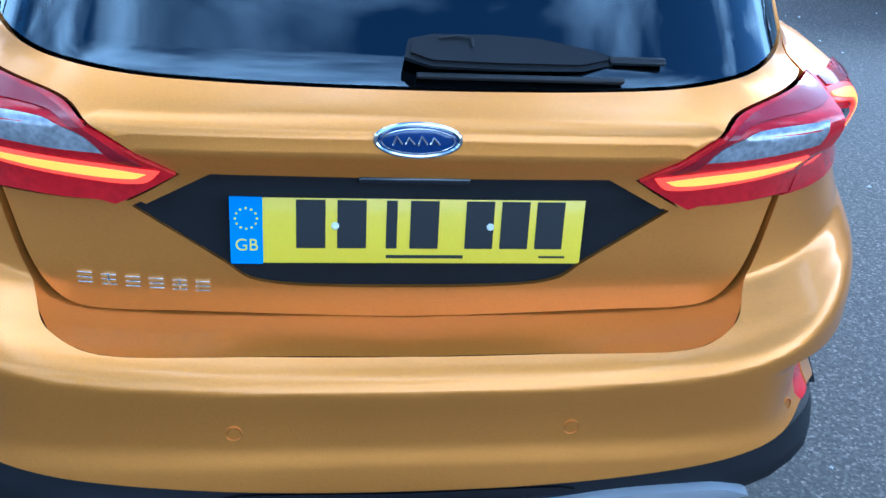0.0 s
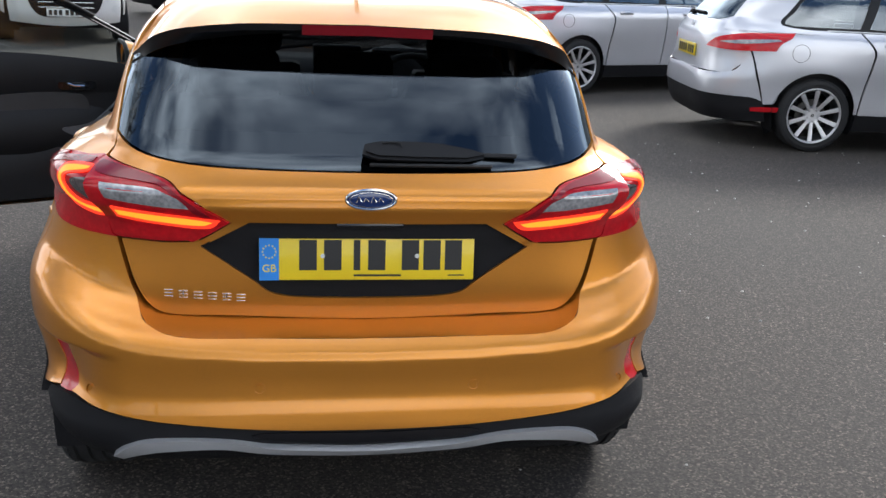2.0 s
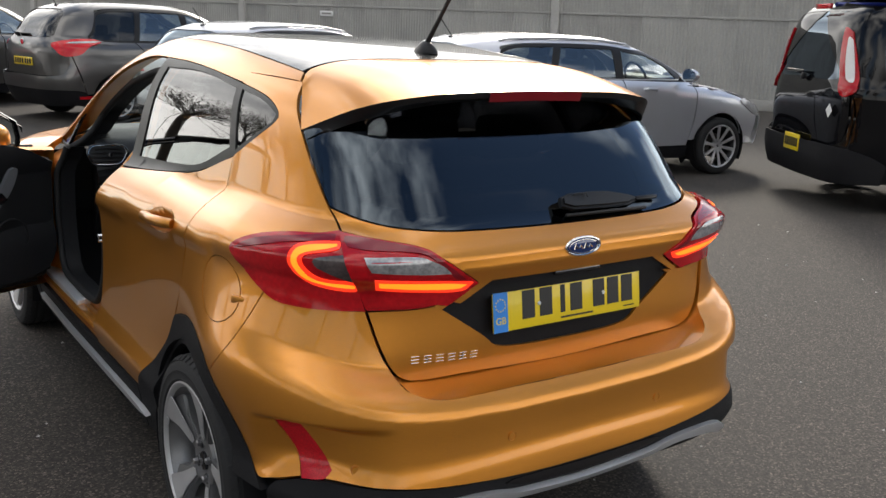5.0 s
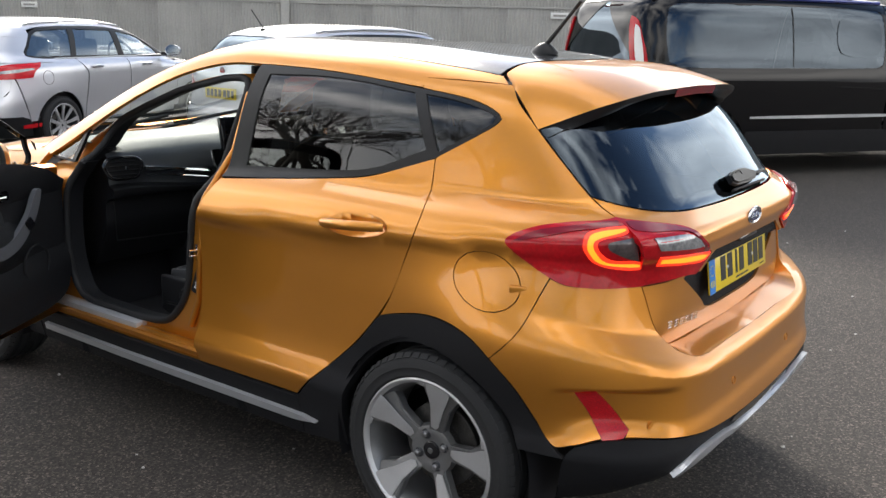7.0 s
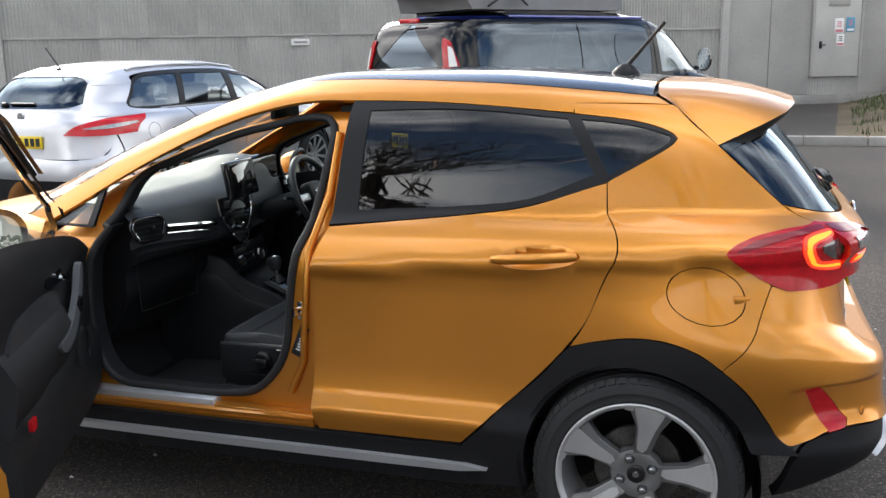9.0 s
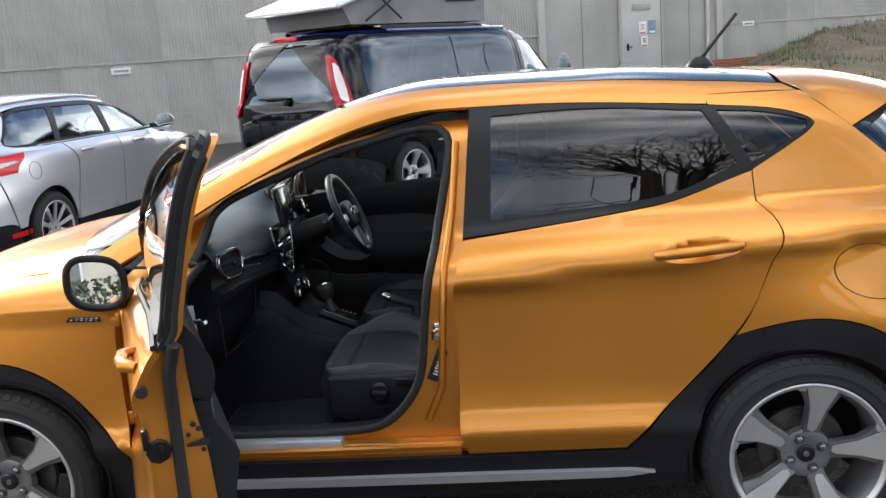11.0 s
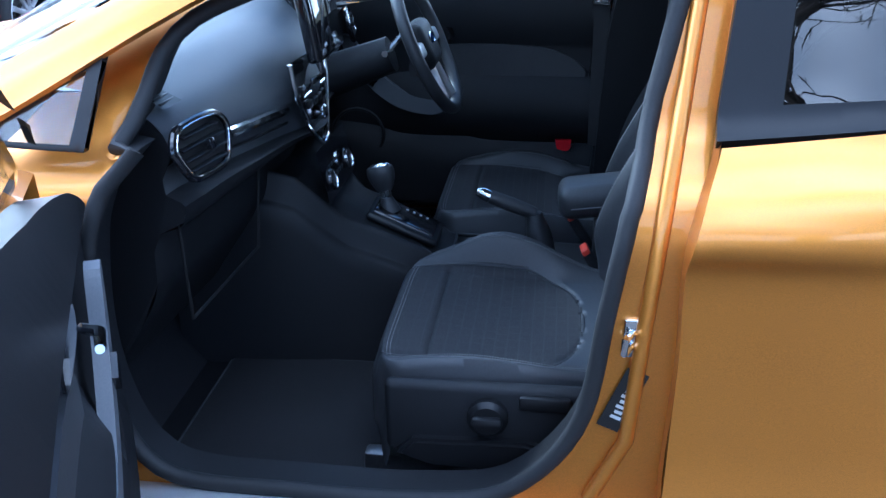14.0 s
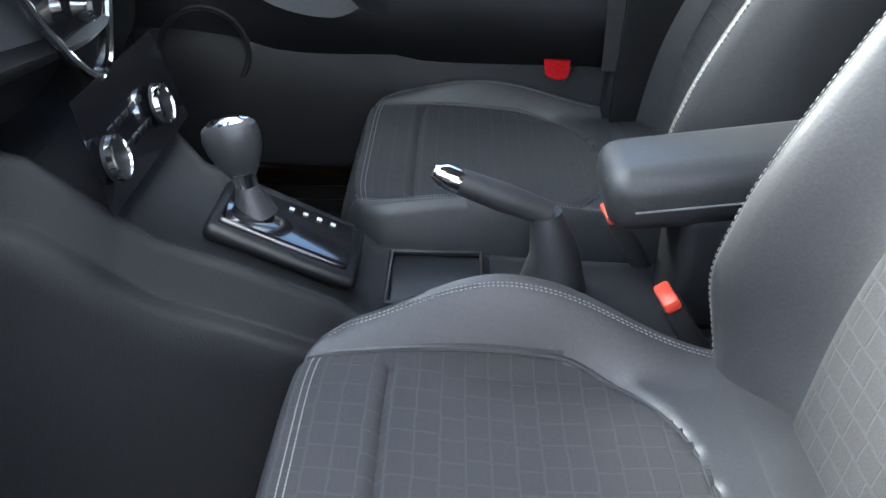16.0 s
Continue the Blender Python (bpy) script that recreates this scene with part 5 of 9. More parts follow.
    ring = [on(2.52 + 0.075 * math.cos(t), 0.60 + 0.075 * math.sin(t), 0.135 + D) for t in (2 * math.pi * i / 24 for i in range(24))]
    part("speaker_rim", tube(ring, 0.005, 6, True), DARK_PLASTIC, card)
    # outer handle: a bar over a scooped bowl
    bar = tube([on(1.905, 0.922, 0.0), on(1.925, 0.926, -0.030), on(1.985, 0.921, -0.036), on(2.06, 0.914, -0.030), on(2.085, 0.912, 0.0)], 0.013, 10, taper=[0.012, 0.016, 0.014, 0.014, 0.011])
    part("outer_handle", bar, GOLD, door)
    if not flip:
        way = (on(1.760, 0.70, 0.065) - on(1.83, 0.70, 0.065)).normalized().to_track_quat("Z", "Y").to_matrix().to_4x4()
        # rubber plugs, and small black discs standing for dark holes in the gold edge
        for z, deep_in, r in ((0.905, 0.016, 0.013), (0.812, 0.112, 0.006), (0.800, 0.122, 0.006), (0.790, 0.100, 0.005), (0.752, 0.128, 0.005), (0.56, 0.105, 0.010), (0.48, 0.060, 0.012)):
            plug = disc(r, 0.005, (0, 0, 0), "z", 0.0012, 18)
            bmesh.ops.transform(plug, matrix=Matrix.Translation(on(1.788 - 0.013 * smooth_step(z, 0.83, 0.91), z, deep_in)) @ way, verts=plug.verts)
            part("door_plug", plug, RUBBER, door)
        latch = joined(disc(0.027, 0.014, (0, 0, 0), "z", 0.003, 8), box((0.014, 0.046, 0.016), (-0.024, 0.030, 0.002), 0.004), box((0.010, 0.034, 0.018), (0.006, 0, 0.003), 0.003))
        bmesh.ops.transform(latch, matrix=Matrix.Translation(on(1.787, 0.768, 0.036)) @ way, verts=latch.verts)
        part("door_latch", latch, TRIM_BLACK, door, "black door latch")
        # the slot's dark hollow is a thin black piece set on the edge
        slot = prism([(-0.024, -0.003), (-0.024, 0.004), (0.024, 0.011), (0.026, -0.006)], 0.004, lambda a, b, d: (a, b, d), 0.0)
        bmesh.ops.transform(slot, matrix=Matrix.Translation(on(1.787, 0.768, 0.118)) @ way, verts=slot.verts)
        part("latch_slot", slot, INK, door)
        part("check_strap", tube([on(2.79, 0.66, 0.06), turn @ (HINGE + Vector((0.05, -0.02, 0.66))), Vector((-0.72, 2.80, 0.66))], 0.008, 6), RUBBER, door)
        for z in (0.50, 0.82):
            part("hinge", joined(box((0.05, 0.06, 0.07), turn @ Vector((-0.765, 2.80, z)), 0.01), box((0.06, 0.04, 0.05), (-0.755, 2.82, z), 0.01)), GOLD, door)
    # mirror
    base = on(2.66, 0.985, 0.01)
    s = -1 if not flip else 1

    def mir(x, y, z):
        return turn @ Vector((s * x, y, z))
    MID_X = 0.852
    shell, n_a, n_b = [], 14, 28
    for i in range(n_a + 1):
        u = i / n_a
        grow = math.sqrt(max(0.0, 1 - (1 - u) ** 2.4))
        for j in range(n_b):
            t = 2 * math.pi * j / n_b
            cx, cz = abs(math.cos(t)) ** 0.72 * math.copysign(1, math.cos(t)), abs(math.sin(t)) ** 0.72 * math.copysign(1, math.sin(t))
            shell.append(mir(MID_X + 0.076 * grow * cx, 2.695 - 0.105 * u, 0.985 + 0.072 * grow * cz + 0.012 * cx * grow))
    faces = [(i * n_b + j, i * n_b + (j + 1) % n_b, (i + 1) * n_b + (j + 1) % n_b, (i + 1) * n_b + j) for i in range(n_a) for j in range(n_b)]
    mirror = plain("door_mirror", shell, faces, GOLD, door, "gold mirror housing with a black rim")
    rim_pts = [shell[n_a * n_b + j] for j in range(n_b)]
    part("mirror_rim", tube(rim_pts, 0.011, 8, True), TRIM_BLACK, mirror, "black rim")
    back, up = mir(0, 1, 0) - mir(0, 0, 0), Vector((0, 0, 1))
    centre = mir(MID_X, 2.604, 0.985)
    glass = [centre] + [centre + (p - mir(MID_X, 2.590, 0.985)) * 0.95 + back * 0.10 * (p - mir(MID_X, 2.590, 0.985)).dot(up) for p in rim_pts]
    plain("mirror_glass", glass, [(0, 1 + j, 1 + (j + 1) % n_b) for j in range(n_b)], MIRROR, mirror, "mirror glass", smooth=False)
    part("mirror_foot", tube([on(2.70, 0.905, 0.0), mir(0.790, 2.680, 0.915), mir(0.812, 2.668, 0.945)], 0.03, 12, taper=[0.034, 0.034, 0.032]), TRIM_BLACK, mirror, "black mirror foot")
    part("belt_strip", tube([on(y, 0.998 - 0.045 * (y - 1.76) / 0.94, -0.002) for y in (1.76, 1.95, 2.15, 2.35, 2.55, 2.72)], 0.008, 6), TRIM_BLACK, door, "black belt strip")
    return door


def shrunk_pts(points, by):
    return [tuple(p) for p in shrunk([Vector(p[:2]) for p in points], by)]


for flip in (False, True):
    front_door(flip)
    # fixed quarter light on the windscreen pillar
    pane = [(2.722, 0.966, 1), (2.703, 1.068, 1), (2.925, 0.967, 1)]
    sheet("quarter_light_frame", H, "cabin", "wrap", [(2.698, 0.952, 1), (2.674, 1.105, 1), (2.972, 0.954, 1)], TRIM_BLACK, car, 0.02, gap=0, lift=-0.008, holes=(pane,), flip=flip)
    sheet("quarter_light", H, "cabin", "wrap", pane, GLASS, car, 0.03, gap=0, roll=0, lift=-0.012, flip=flip, label="small clear quarter light")

RING_OUT = [(1.800, 0.360, 1), (1.826, 0.42), (1.820, 0.70), (1.822, 0.85), (1.803, 0.935), (1.782, 1.0), (1.750, 1.383, 1), (1.91, 1.380), (2.06, 1.362), (2.20, 1.330), (2.35, 1.284), (2.48, 1.232),
            (2.61, 1.172), (2.78, 1.068), (2.892, 0.955), (2.885, 0.80), (2.885, 0.50), (2.850, 0.360, 1)]
RING_IN = [(1.822, 1.30), (1.850, 1.352), (1.95, 1.358), (2.06, 1.333), (2.20, 1.302), (2.35, 1.248), (2.47, 1.204), (2.572, 1.160), (2.618, 1.108), (2.640, 1.03), (2.664, 0.94), (2.694, 0.78), (2.700, 0.62), (2.665, 0.48),
           (2.60, 0.42), (2.40, 0.41), (2.20, 0.412), (2.06, 0.437), (1.955, 0.56), (1.918, 0.77), (1.888, 0.97), (1.852, 1.115)]
for flip in (False, True):
    opening = sheet("door_opening", IN, "shell", "wrap", RING_OUT, GOLD, car, 0.026, gap=0, lift=-0.055, roll=0.0, holes=(RING_IN,), flip=flip, label="gold door opening with sill and pillar")
    line = curved(RING_OUT, 0.03)
    a = [H.at("shell", "wrap", *p) for p in line]
    b = [IN.at("shell", "wrap", *p) + Vector((0.060, 0, 0)) for p in line]
    a = [p + Vector((0.008, 0, 0)) for p in a]
    ribbon("opening_return", a + a[:1], b + b[:1], GOLD, opening, flip=flip)
    seal = curved(RING_IN, 0.03)
    pts = []
    for p in seal:
        q = IN.at("shell", "wrap", *p)
        pts.append(q - IN.normal("shell", q) * 0.052)
    if flip:
        pts = [Vector((-p.x, p.y, p.z)) for p in pts]
    part("opening_seal", tube(pts, 0.0135, 10, True), RUBBER, opening, "black rubber door seal")
    deep = [p + Vector((0.075 if not flip else -0.075, 0, 0)) for p in pts]
    ribbon("opening_lining", pts + pts[:1], deep + deep[:1], DARK_PLASTIC, opening, "black plastic lining")
    fold = [IN.at("shell", "wrap", a, b) + Vector((0.047, 0, 0)) for a, b in ((1.93, 0.44), (1.880, 0.55), (1.868, 0.72), (1.850, 0.92), (1.822, 1.08), (1.800, 1.28))]
    if flip:
        fold = [Vector((-p.x, p.y, p.z)) for p in fold]
    part("pillar_fold", tube(fold, 0.012, 10), GOLD, opening)
part("scuff_plate", joined(box((0.058, 0.62, 0.030), (-0.766, 2.455, 0.387), 0.005)), SILVER_TRIM, car, "brushed silver scuff plate")
sheet("sill_panel", H, "shell", "wrap", [(1.83, 0.373, 1), (2.84, 0.373, 1), (2.84, 0.338, 1), (1.83, 0.338, 1)], GOLD, car, 0.03, gap=0, lift=-0.010, roll=0.045, label="gold sill")
part("sill_ledge", box((0.054, 0.40, 0.024), (-0.773, 1.943, 0.374), 0.006), GOLD, car)
part("door_striker", joined(box((0.010, 0.030, 0.062), (-0.747, 1.824, 0.72), 0.004), tube([(-0.747, 1.824, 0.730), (-0.778, 1.838, 0.730), (-0.778, 1.838, 0.710), (-0.747, 1.824, 0.710)], 0.0055, 8)), CHROME, car, "chrome door striker")
tag_m = Matrix.Translation((-0.752, 1.833, 0.618)) @ Matrix.Rotation(radians(112), 4, "X")
tag = part("tyre_label", box((0.002, 0.105, 0.034), (0, 0, 0), 0.0, tag_m), INK, car, "black printed tyre label", smooth=False)
for k in range(7):
    part("print_bar", box((0.001, 0.005, 0.016 - 0.004 * (k % 2)), (0, 0, 0), 0.0, tag_m @ Matrix.Translation((-0.0015, -0.03 + 0.0095 * k, 0.003))), LABEL_PAPER, tag, smooth=False)

# ---- cabin lining ----
plain("headliner", [H.at("cabin", "arc", y, b) * 1.0 + Vector((0, 0, -0.035)) for y in (0.75, 1.1, 1.5, 1.9, 2.08) for b in (0.40, 0.55, 0.70, 0.864, 1.03, 1.18, 1.328)],
      [(7 * i + j, 7 * i + j + 1, 7 * i + 8 + j, 7 * i + 7 + j) for i in range(4) for j in range(6)], HEADLINER, car, "pale grey headliner")
for size, at in (((0.62, 1.25, 0.02), (-0.40, 2.15, 0.268)), ((0.62, 1.25, 0.02), (0.40, 2.15, 0.268)), ((1.3, 0.5, 0.02), (0, 1.28, 0.30))):
    part("carpet", box(size, at, 0.004), CARPET, car, "black cabin carpet")
toe = box((1.36, 0.50, 0.02), (0, 0, 0), 0.004, Matrix.Translation((0, 2.88, 0.44)) @ Matrix.Rotation(radians(48), 4, "X"))
part("toe_board", toe, CARPET, car)
part("bulkhead", box((1.36, 0.03, 0.64), (0, 3.02, 0.57), 0.004), DARK_PLASTIC, car)
floor_mat = part("floor_mat", box((0.46, 0.40, 0.012), (-0.35, 2.46, 0.287), 0.005), CARPET, car, "black carpet mat with a pale stitched edge")
part("mat_edge", tube([(-0.575, 2.27, 0.290), (-0.575, 2.64, 0.290), (-0.555, 2.66, 0.290), (-0.15, 2.66, 0.290), (-0.125, 2.64, 0.290), (-0.125, 2.27, 0.290)], 0.0035, 6), LEATHER, floor_mat)
part("rear_seat", joined(box((1.24, 0.50, 0.20), (0, 1.20, 0.46), 0.05, None, 4), box((1.24, 0.16, 0.62), (0, 0.93, 0.76), 0.05, Matrix.Rotation(radians(14), 4, "X") @ Matrix.Translation((0, 0.09, 0.0)), 4)),
     SEAT_BACK_CLOTH, car, "black rear bench")
for x in (-0.34, 0.0, 0.34):
    part("rear_headrest", box((0.24, 0.09, 0.15), (x, 0.88, 1.17), 0.035, None, 3), SEAT_BACK_CLOTH, car, "black rear headrest")
part("parcel_shelf", box((1.12, 0.46, 0.02), (0, 0.66, 0.985), 0.006), DARK_PLASTIC, car)
for flip in (False, True):
    sheet("quarter_lining", H, "shell", "wrap", [(0.70, 0.40), (0.62, 0.90), (0.56, 1.10), (0.60, 1.25), (0.66, 1.28), (0.86, 1.16), (1.10, 1.07), (1.30, 1.045), (1.56, 1.018), (1.75, 0.99), (1.80, 0.80),
          (1.79, 0.42), (1.32, 0.38), (1.05, 0.60), (0.90, 0.70)], DARK_PLASTIC, car, 0.05, gap=0, roll=0, lift=-0.085, flip=flip)
    px = -1 if not flip else 1
    post = prism([(1.66, 0.45), (1.85, 0.45), (1.82, 0.90), (1.765, 1.36), (1.67, 1.37), (1.67, 0.95)], 0.05, lambda y, z, d, px=px: (px * (0.640 - 0.32 * max(0, z - 0.90) - d), y, z), 0.01)
    part("pillar_trim", post, DARK_PLASTIC, car)
belt_path = [(0.60, 1.84, 1.20), (0.598, 1.835, 0.95), (0.60, 1.83, 0.60)]
part("seat_belt", joined(*[box((0.004, 0.046, (Vector(belt_path[i + 1]) - Vector(belt_path[i])).length), (Vector(belt_path[i]) + Vector(belt_path[i + 1])) / 2, 0.0) for i in range(2)]), RUBBER, car, "black seat belt")
part("belt_guide", joined(box((0.012, 0.05, 0.03), (0.592, 1.838, 1.00), 0.006), tube([(0.585, 1.818, 0.99), (0.585, 1.818, 1.012), (0.585, 1.858, 1.012), (0.585, 1.858, 0.99)], 0.003, 6, True)), CHROME, car)


# ---- front seats ----
def pad(name, place, mask, mats, parent, skirt, n=40, m=40, labels=("", ""), size=(0.5, 0.5)):
    """A soft pad: place(a, b) gives points for a, b from -1 to 1; mask tells the cloth faces; its rim is drawn down by skirt."""
    grid = [[place(-1 + 2 * i / n, -1 + 2 * j / m) for j in range(m + 1)] for i in range(n + 1)]
    out = []
    for kind in (0, 1):
        bm = bmesh.new()
        uv = bm.loops.layers.uv.new("flat")
        vs = [[bm.verts.new(p) for p in row] for row in grid]
        for i in range(n):
            for j in range(m):
                a, b = -1 + 2 * (i + 0.5) / n, -1 + 2 * (j + 0.5) / m
                if int(mask(a, b)) == kind:
                    f = bm.faces.new((vs[i][j], vs[i + 1][j], vs[i + 1][j + 1], vs[i][j + 1]))
                    for lp, (di, dj) in zip(f.loops, ((0, 0), (1, 0), (1, 1), (0, 1))):
                        lp[uv].uv = ((i + di) / n * size[0], (j + dj) / m * size[1])
        if not kind:
            ringv = [vs[i][0] for i in range(n)] + [vs[n][j] for j in range(m)] + [vs[i][m] for i in range(n, 0, -1)] + [vs[0][j] for j in range(m, 0, -1)]
            low = [bm.verts.new(v.co + Vector(skirt)) for v in ringv]
            k = len(ringv)
            for i in range(k):
                bm.faces.new((ringv[(i + 1) % k], ringv[i], low[i], low[(i + 1) % k]))
        bmesh.ops.delete(bm, geom=[v for v in bm.verts if not v.link_faces], context="VERTS")
        bmesh.ops.recalc_face_normals(bm, faces=bm.faces)
        ob = part(name if not kind else name + "_cloth", bm, mats[kind], parent, labels[kind])
        ob.data.set_sharp_from_angle(angle=radians(70))
        out.append(ob)
    return out


def front_seat(cx, rise, shift, back_shift, label):
    root = thing("front_seat", pose(cx, 1.80, 0.28), label, "car seat", "front seats")
    o = Vector((cx, 1.80, 0.28))

    def cloth_edge(b):
        """Half the width of the cloth on the cushion: full to the front, rounded off behind."""
        return 0.78 * (max(0.0, 1 - max(0.0, (-b - 0.12) / 0.62) ** 2.6)) ** (1 / 2.6)

    def cushion(a, b):
        side = abs(a)
        w = 0.246 - 0.016 * smooth_step(-b, 0.2, 1.0) - 0.022 * smooth_step(b, 0.72, 1.0) ** 2
        run = bell(b, -0.02, 0.62) * (1 - smooth_step(b, 0.72, 0.98))
        tall = 0.030 if a < 0 else (0.082 if cx < 0 else 0.048)
        bol = tall * smooth_step(side, 0.70, 0.92) * run - 0.075 * smooth_step(side, 0.90, 1.0) ** 2
        front = 0.014 * smooth_step(b, -0.2, 0.6) - 0.060 * smooth_step(b, 0.88, 1.0) ** 2
        hollow = -0.012 * (1 - side ** 2) * (1 - b * b)
        seam = -0.006 * bell(side, cloth_edge(b), 0.030) if cloth_edge(b) > 0.1 else 0
        groove = -0.008 * bell(b, 0.526, 0.020) * (1 - smooth_step(side, 0.72, 0.78))
        y = 2.02 + 0.220 * b - 0.035 * side ** 6 * max(0.0, b)
        return Vector((cx + w * a, y + shift, 0.540 + rise + bol + front + hollow + groove + seam)) - o

    def back(a, b):
        t = (b + 1) / 2
        w = 0.238 - 0.05 * smooth_step(t, 0.62, 1.0) - 0.012 * smooth_step(-b, 0.6, 1.0)
        side = abs(a)
        bol = 0.085 * smooth_step(side, 0.54, 0.86) * (1 - 0.8 * smooth_step(t, 0.55, 0.95)) * (0.55 + 0.45 * smooth_step(t, 0.0, 0.22)) - 0.075 * smooth_step(side, 0.88, 1.0) ** 1.6 - 0.007 * bell(side, 0.54, 0.030)
        lumbar = 0.020 * bell(t, 0.30, 0.25)
        top = -0.05 * smooth_step(t, 0.90, 1.0) ** 2
        return Vector((cx + w * a, 1.795 + back_shift - 0.62 * t * 0.36 * (0.8 + 0.4 * t) + bol + lumbar + top, 0.520 + rise * 0.8 + 0.625 * t)) - o
    pad("cushion", cushion, lambda a, b: abs(a) < cloth_edge(b) and b < 0.90, (LEATHER, CLOTH), root, (0, 0, -0.085), 76, 76, ("black leather cushion bolsters", "dark grey quilted cloth"), (0.50, 0.43))
    pad("backrest", back, lambda a, b: abs(a) < 0.54 and b < 0.80, (LEATHER, CLOTH), root, (0, -0.085, 0), 60, 60, ("black leather backrest bolsters", "dark grey quilted cloth"), (0.47, 0.62))
    edge = [(0.78, 0.90 - 0.06 * k) for k in range(17)] + [(0.78 * math.cos(q) ** 0.77, -0.12 - 0.62 * math.sin(q) ** 0.77) for q in (0.08 * k for k in range(1, 20))]
    edge = edge + [(-a, b) for a, b in reversed(edge)]
    part("seam", tube([cushion(a, b) + Vector((0, 0, 0.001)) for a, b in edge], 0.0028, 6, True), LEATHER, root)
    part("seat_join", box((0.43, 0.11, 0.075), (0, 0.004, 0.222 + rise), 0.025, None, 3), LEATHER, root)
    part("headrest", joined(box((0.25, 0.10, 0.17), (0, -0.295 + back_shift, 0.97 + rise * 0.8), 0.045, Matrix.Identity(4), 4)), LEATHER, root, "black leather headrest")
    for x in (-0.07, 0.07):
        part("headrest_post", tube([(x, -0.29 + back_shift, 0.82 + rise), (x, -0.295 + back_shift, 0.92 + rise)], 0.006, 8), CHROME, root)
    for fn, runs in ((cushion, ((0.885, None), (-0.885, None), (None, 0.86))), (back, ((0.90, None), (-0.90, None)))):
        for a0, b0 in runs:
            stitches = []
            for k in range(84):
                b = -0.92 + 1.78 * k / 84
                p, q = (fn(a0, b), fn(a0, b + 0.012)) if a0 is not None else (fn(b * 0.88, b0), fn(b * 0.88 + 0.012, b0))
                for off in (0.0, 0.006):
                    e = Vector((off * (1 if (a0 or 0) < 0 else -1), 0, 0)) if a0 is not None else Vector((0, -off, 0))
                    up = Vector((0, 0, 0.0008)) if fn is cushion else Vector((0, 0.0008, 0))
                    stitches.append(tube([p + e + up, q + e + up], 0.0008, 4))
            tagged(part("stitching", joined(*stitches), THREAD, root, "grey double stitching", smooth=False), "grey double stitching", kind="stuff")
    out = -1 if cx < 0 else 1
    base = joined(box((0.46, 0.40, 0.10), (0, 0.20, 0.125 + rise), 0.03), box((0.03, 0.40, 0.135), (out * 0.264, 0.215, 0.200 + rise), 0.013, None, 3))
    part("seat_base", base, DARK_PLASTIC, root, "black plastic seat base")
    lever = prism([(-0.16, -0.012), (-0.13, 0.018), (0.06, 0.022), (0.14, -0.004), (0.13, -0.03), (0.0, -0.038), (-0.10, -0.034)], 0.020, lambda y, z, d: (out * (0.276 + d), 0.235 - y, 0.150 + rise + z), 0.006)
    part("seat_lever", lever, TRIM_BLACK, root, "satin black seat lever")
    part("seat_knob", joined(disc(0.034, 0.030, (out * 0.285, 0.239, 0.215 + rise), "x", 0.008, 24), box((0.018, 0.052, 0.022), (out * 0.303, 0.239, 0.215 + rise), 0.008)), TRIM_BLACK, root)
    part("tilt_lever", box((0.012, 0.085, 0.026), (out * 0.284, 0.145, 0.245 + rise), 0.006), TRIM_BLACK, root, "satin black tilt lever")
    for x in (-0.19, 0.19):
        part("seat_rail", box((0.035, 0.50, 0.05), (x, 0.22, 0.045), 0.006), STEEL if x * out > 0 else DARK_PLASTIC, root)
    return root


front_seat(-0.345, 0.0, 0.022, 0.0, "black leather and quilted cloth passenger seat with grey stitching")
front_seat(0.430, -0.022, 0.015, -0.03, "black leather and quilted cloth driver's seat with grey stitching")

# ---- dashboard ----
DASH_Y = lerp_curve([(0.0, 3.04), (0.12, 2.86), (0.26, 2.66), (0.36, 2.575), (0.44, 2.538), (0.52, 2.522), (0.58, 2.545), (0.64, 2.545), (0.70, 2.512), (0.76, 2.520), (0.82, 2.575), (0.90, 2.580), (1.0, 2.70)])
DASH_Z = lerp_curve([(0.0, 1.000), (0.12, 1.025), (0.26, 1.028), (0.36, 1.000), (0.44, 0.970), (0.52, 0.925), (0.58, 0.900), (0.64, 0.868), (0.70, 0.845), (0.76, 0.812), (0.82, 0.785), (0.90, 0.70), (1.0, 0.50)])
rows = []
for i in range(49):
    x = -0.685 + 1.37 * i / 48
    bow = 0.045 * (x / 0.685) ** 2 - 0.02
    row = []
    for j in range(61):
        t = j / 60
        hood = 0.075 * bell(x, 0.36, 0.17) * bell(t, 0.24, 0.14)
        mid_push = -0.045 * bell(x, 0.03, 0.11) * bell(t, 0.62, 0.22)
        drop = -0.055 * smooth_step(x, -0.6, 0.0) * bell(t, 0.62, 0.14)
        tight = 1 - 0.07 * smooth_step(DASH_Y(t), 2.56, 2.62) - 0.20 * smooth_step(DASH_Y(t), 2.60, 3.0)
        row.append((x * tight, DASH_Y(t) + bow * (1 if t > 0.1 else 0.3) + mid_push - 0.06 * bell(x, 0.36, 0.17) * bell(t, 0.30, 0.1), DASH_Z(t) + hood + drop - 0.012 * (x / 0.685) ** 4))
    rows.append(row)
dash = thing("dashboard", pose(0, 2.9, 0.5), "dark grey moulded dashboard with chrome-edged vents", "dashboard")


rows = [[(math.copysign(min(abs(x), 0.545 + 0.30 * max(0.0, abs(x) - 0.545)), x), y, z) for x, y, z in row] for row in rows]


def to_dash(p):
    return Vector(p) - Vector((0, 2.9, 0.5))


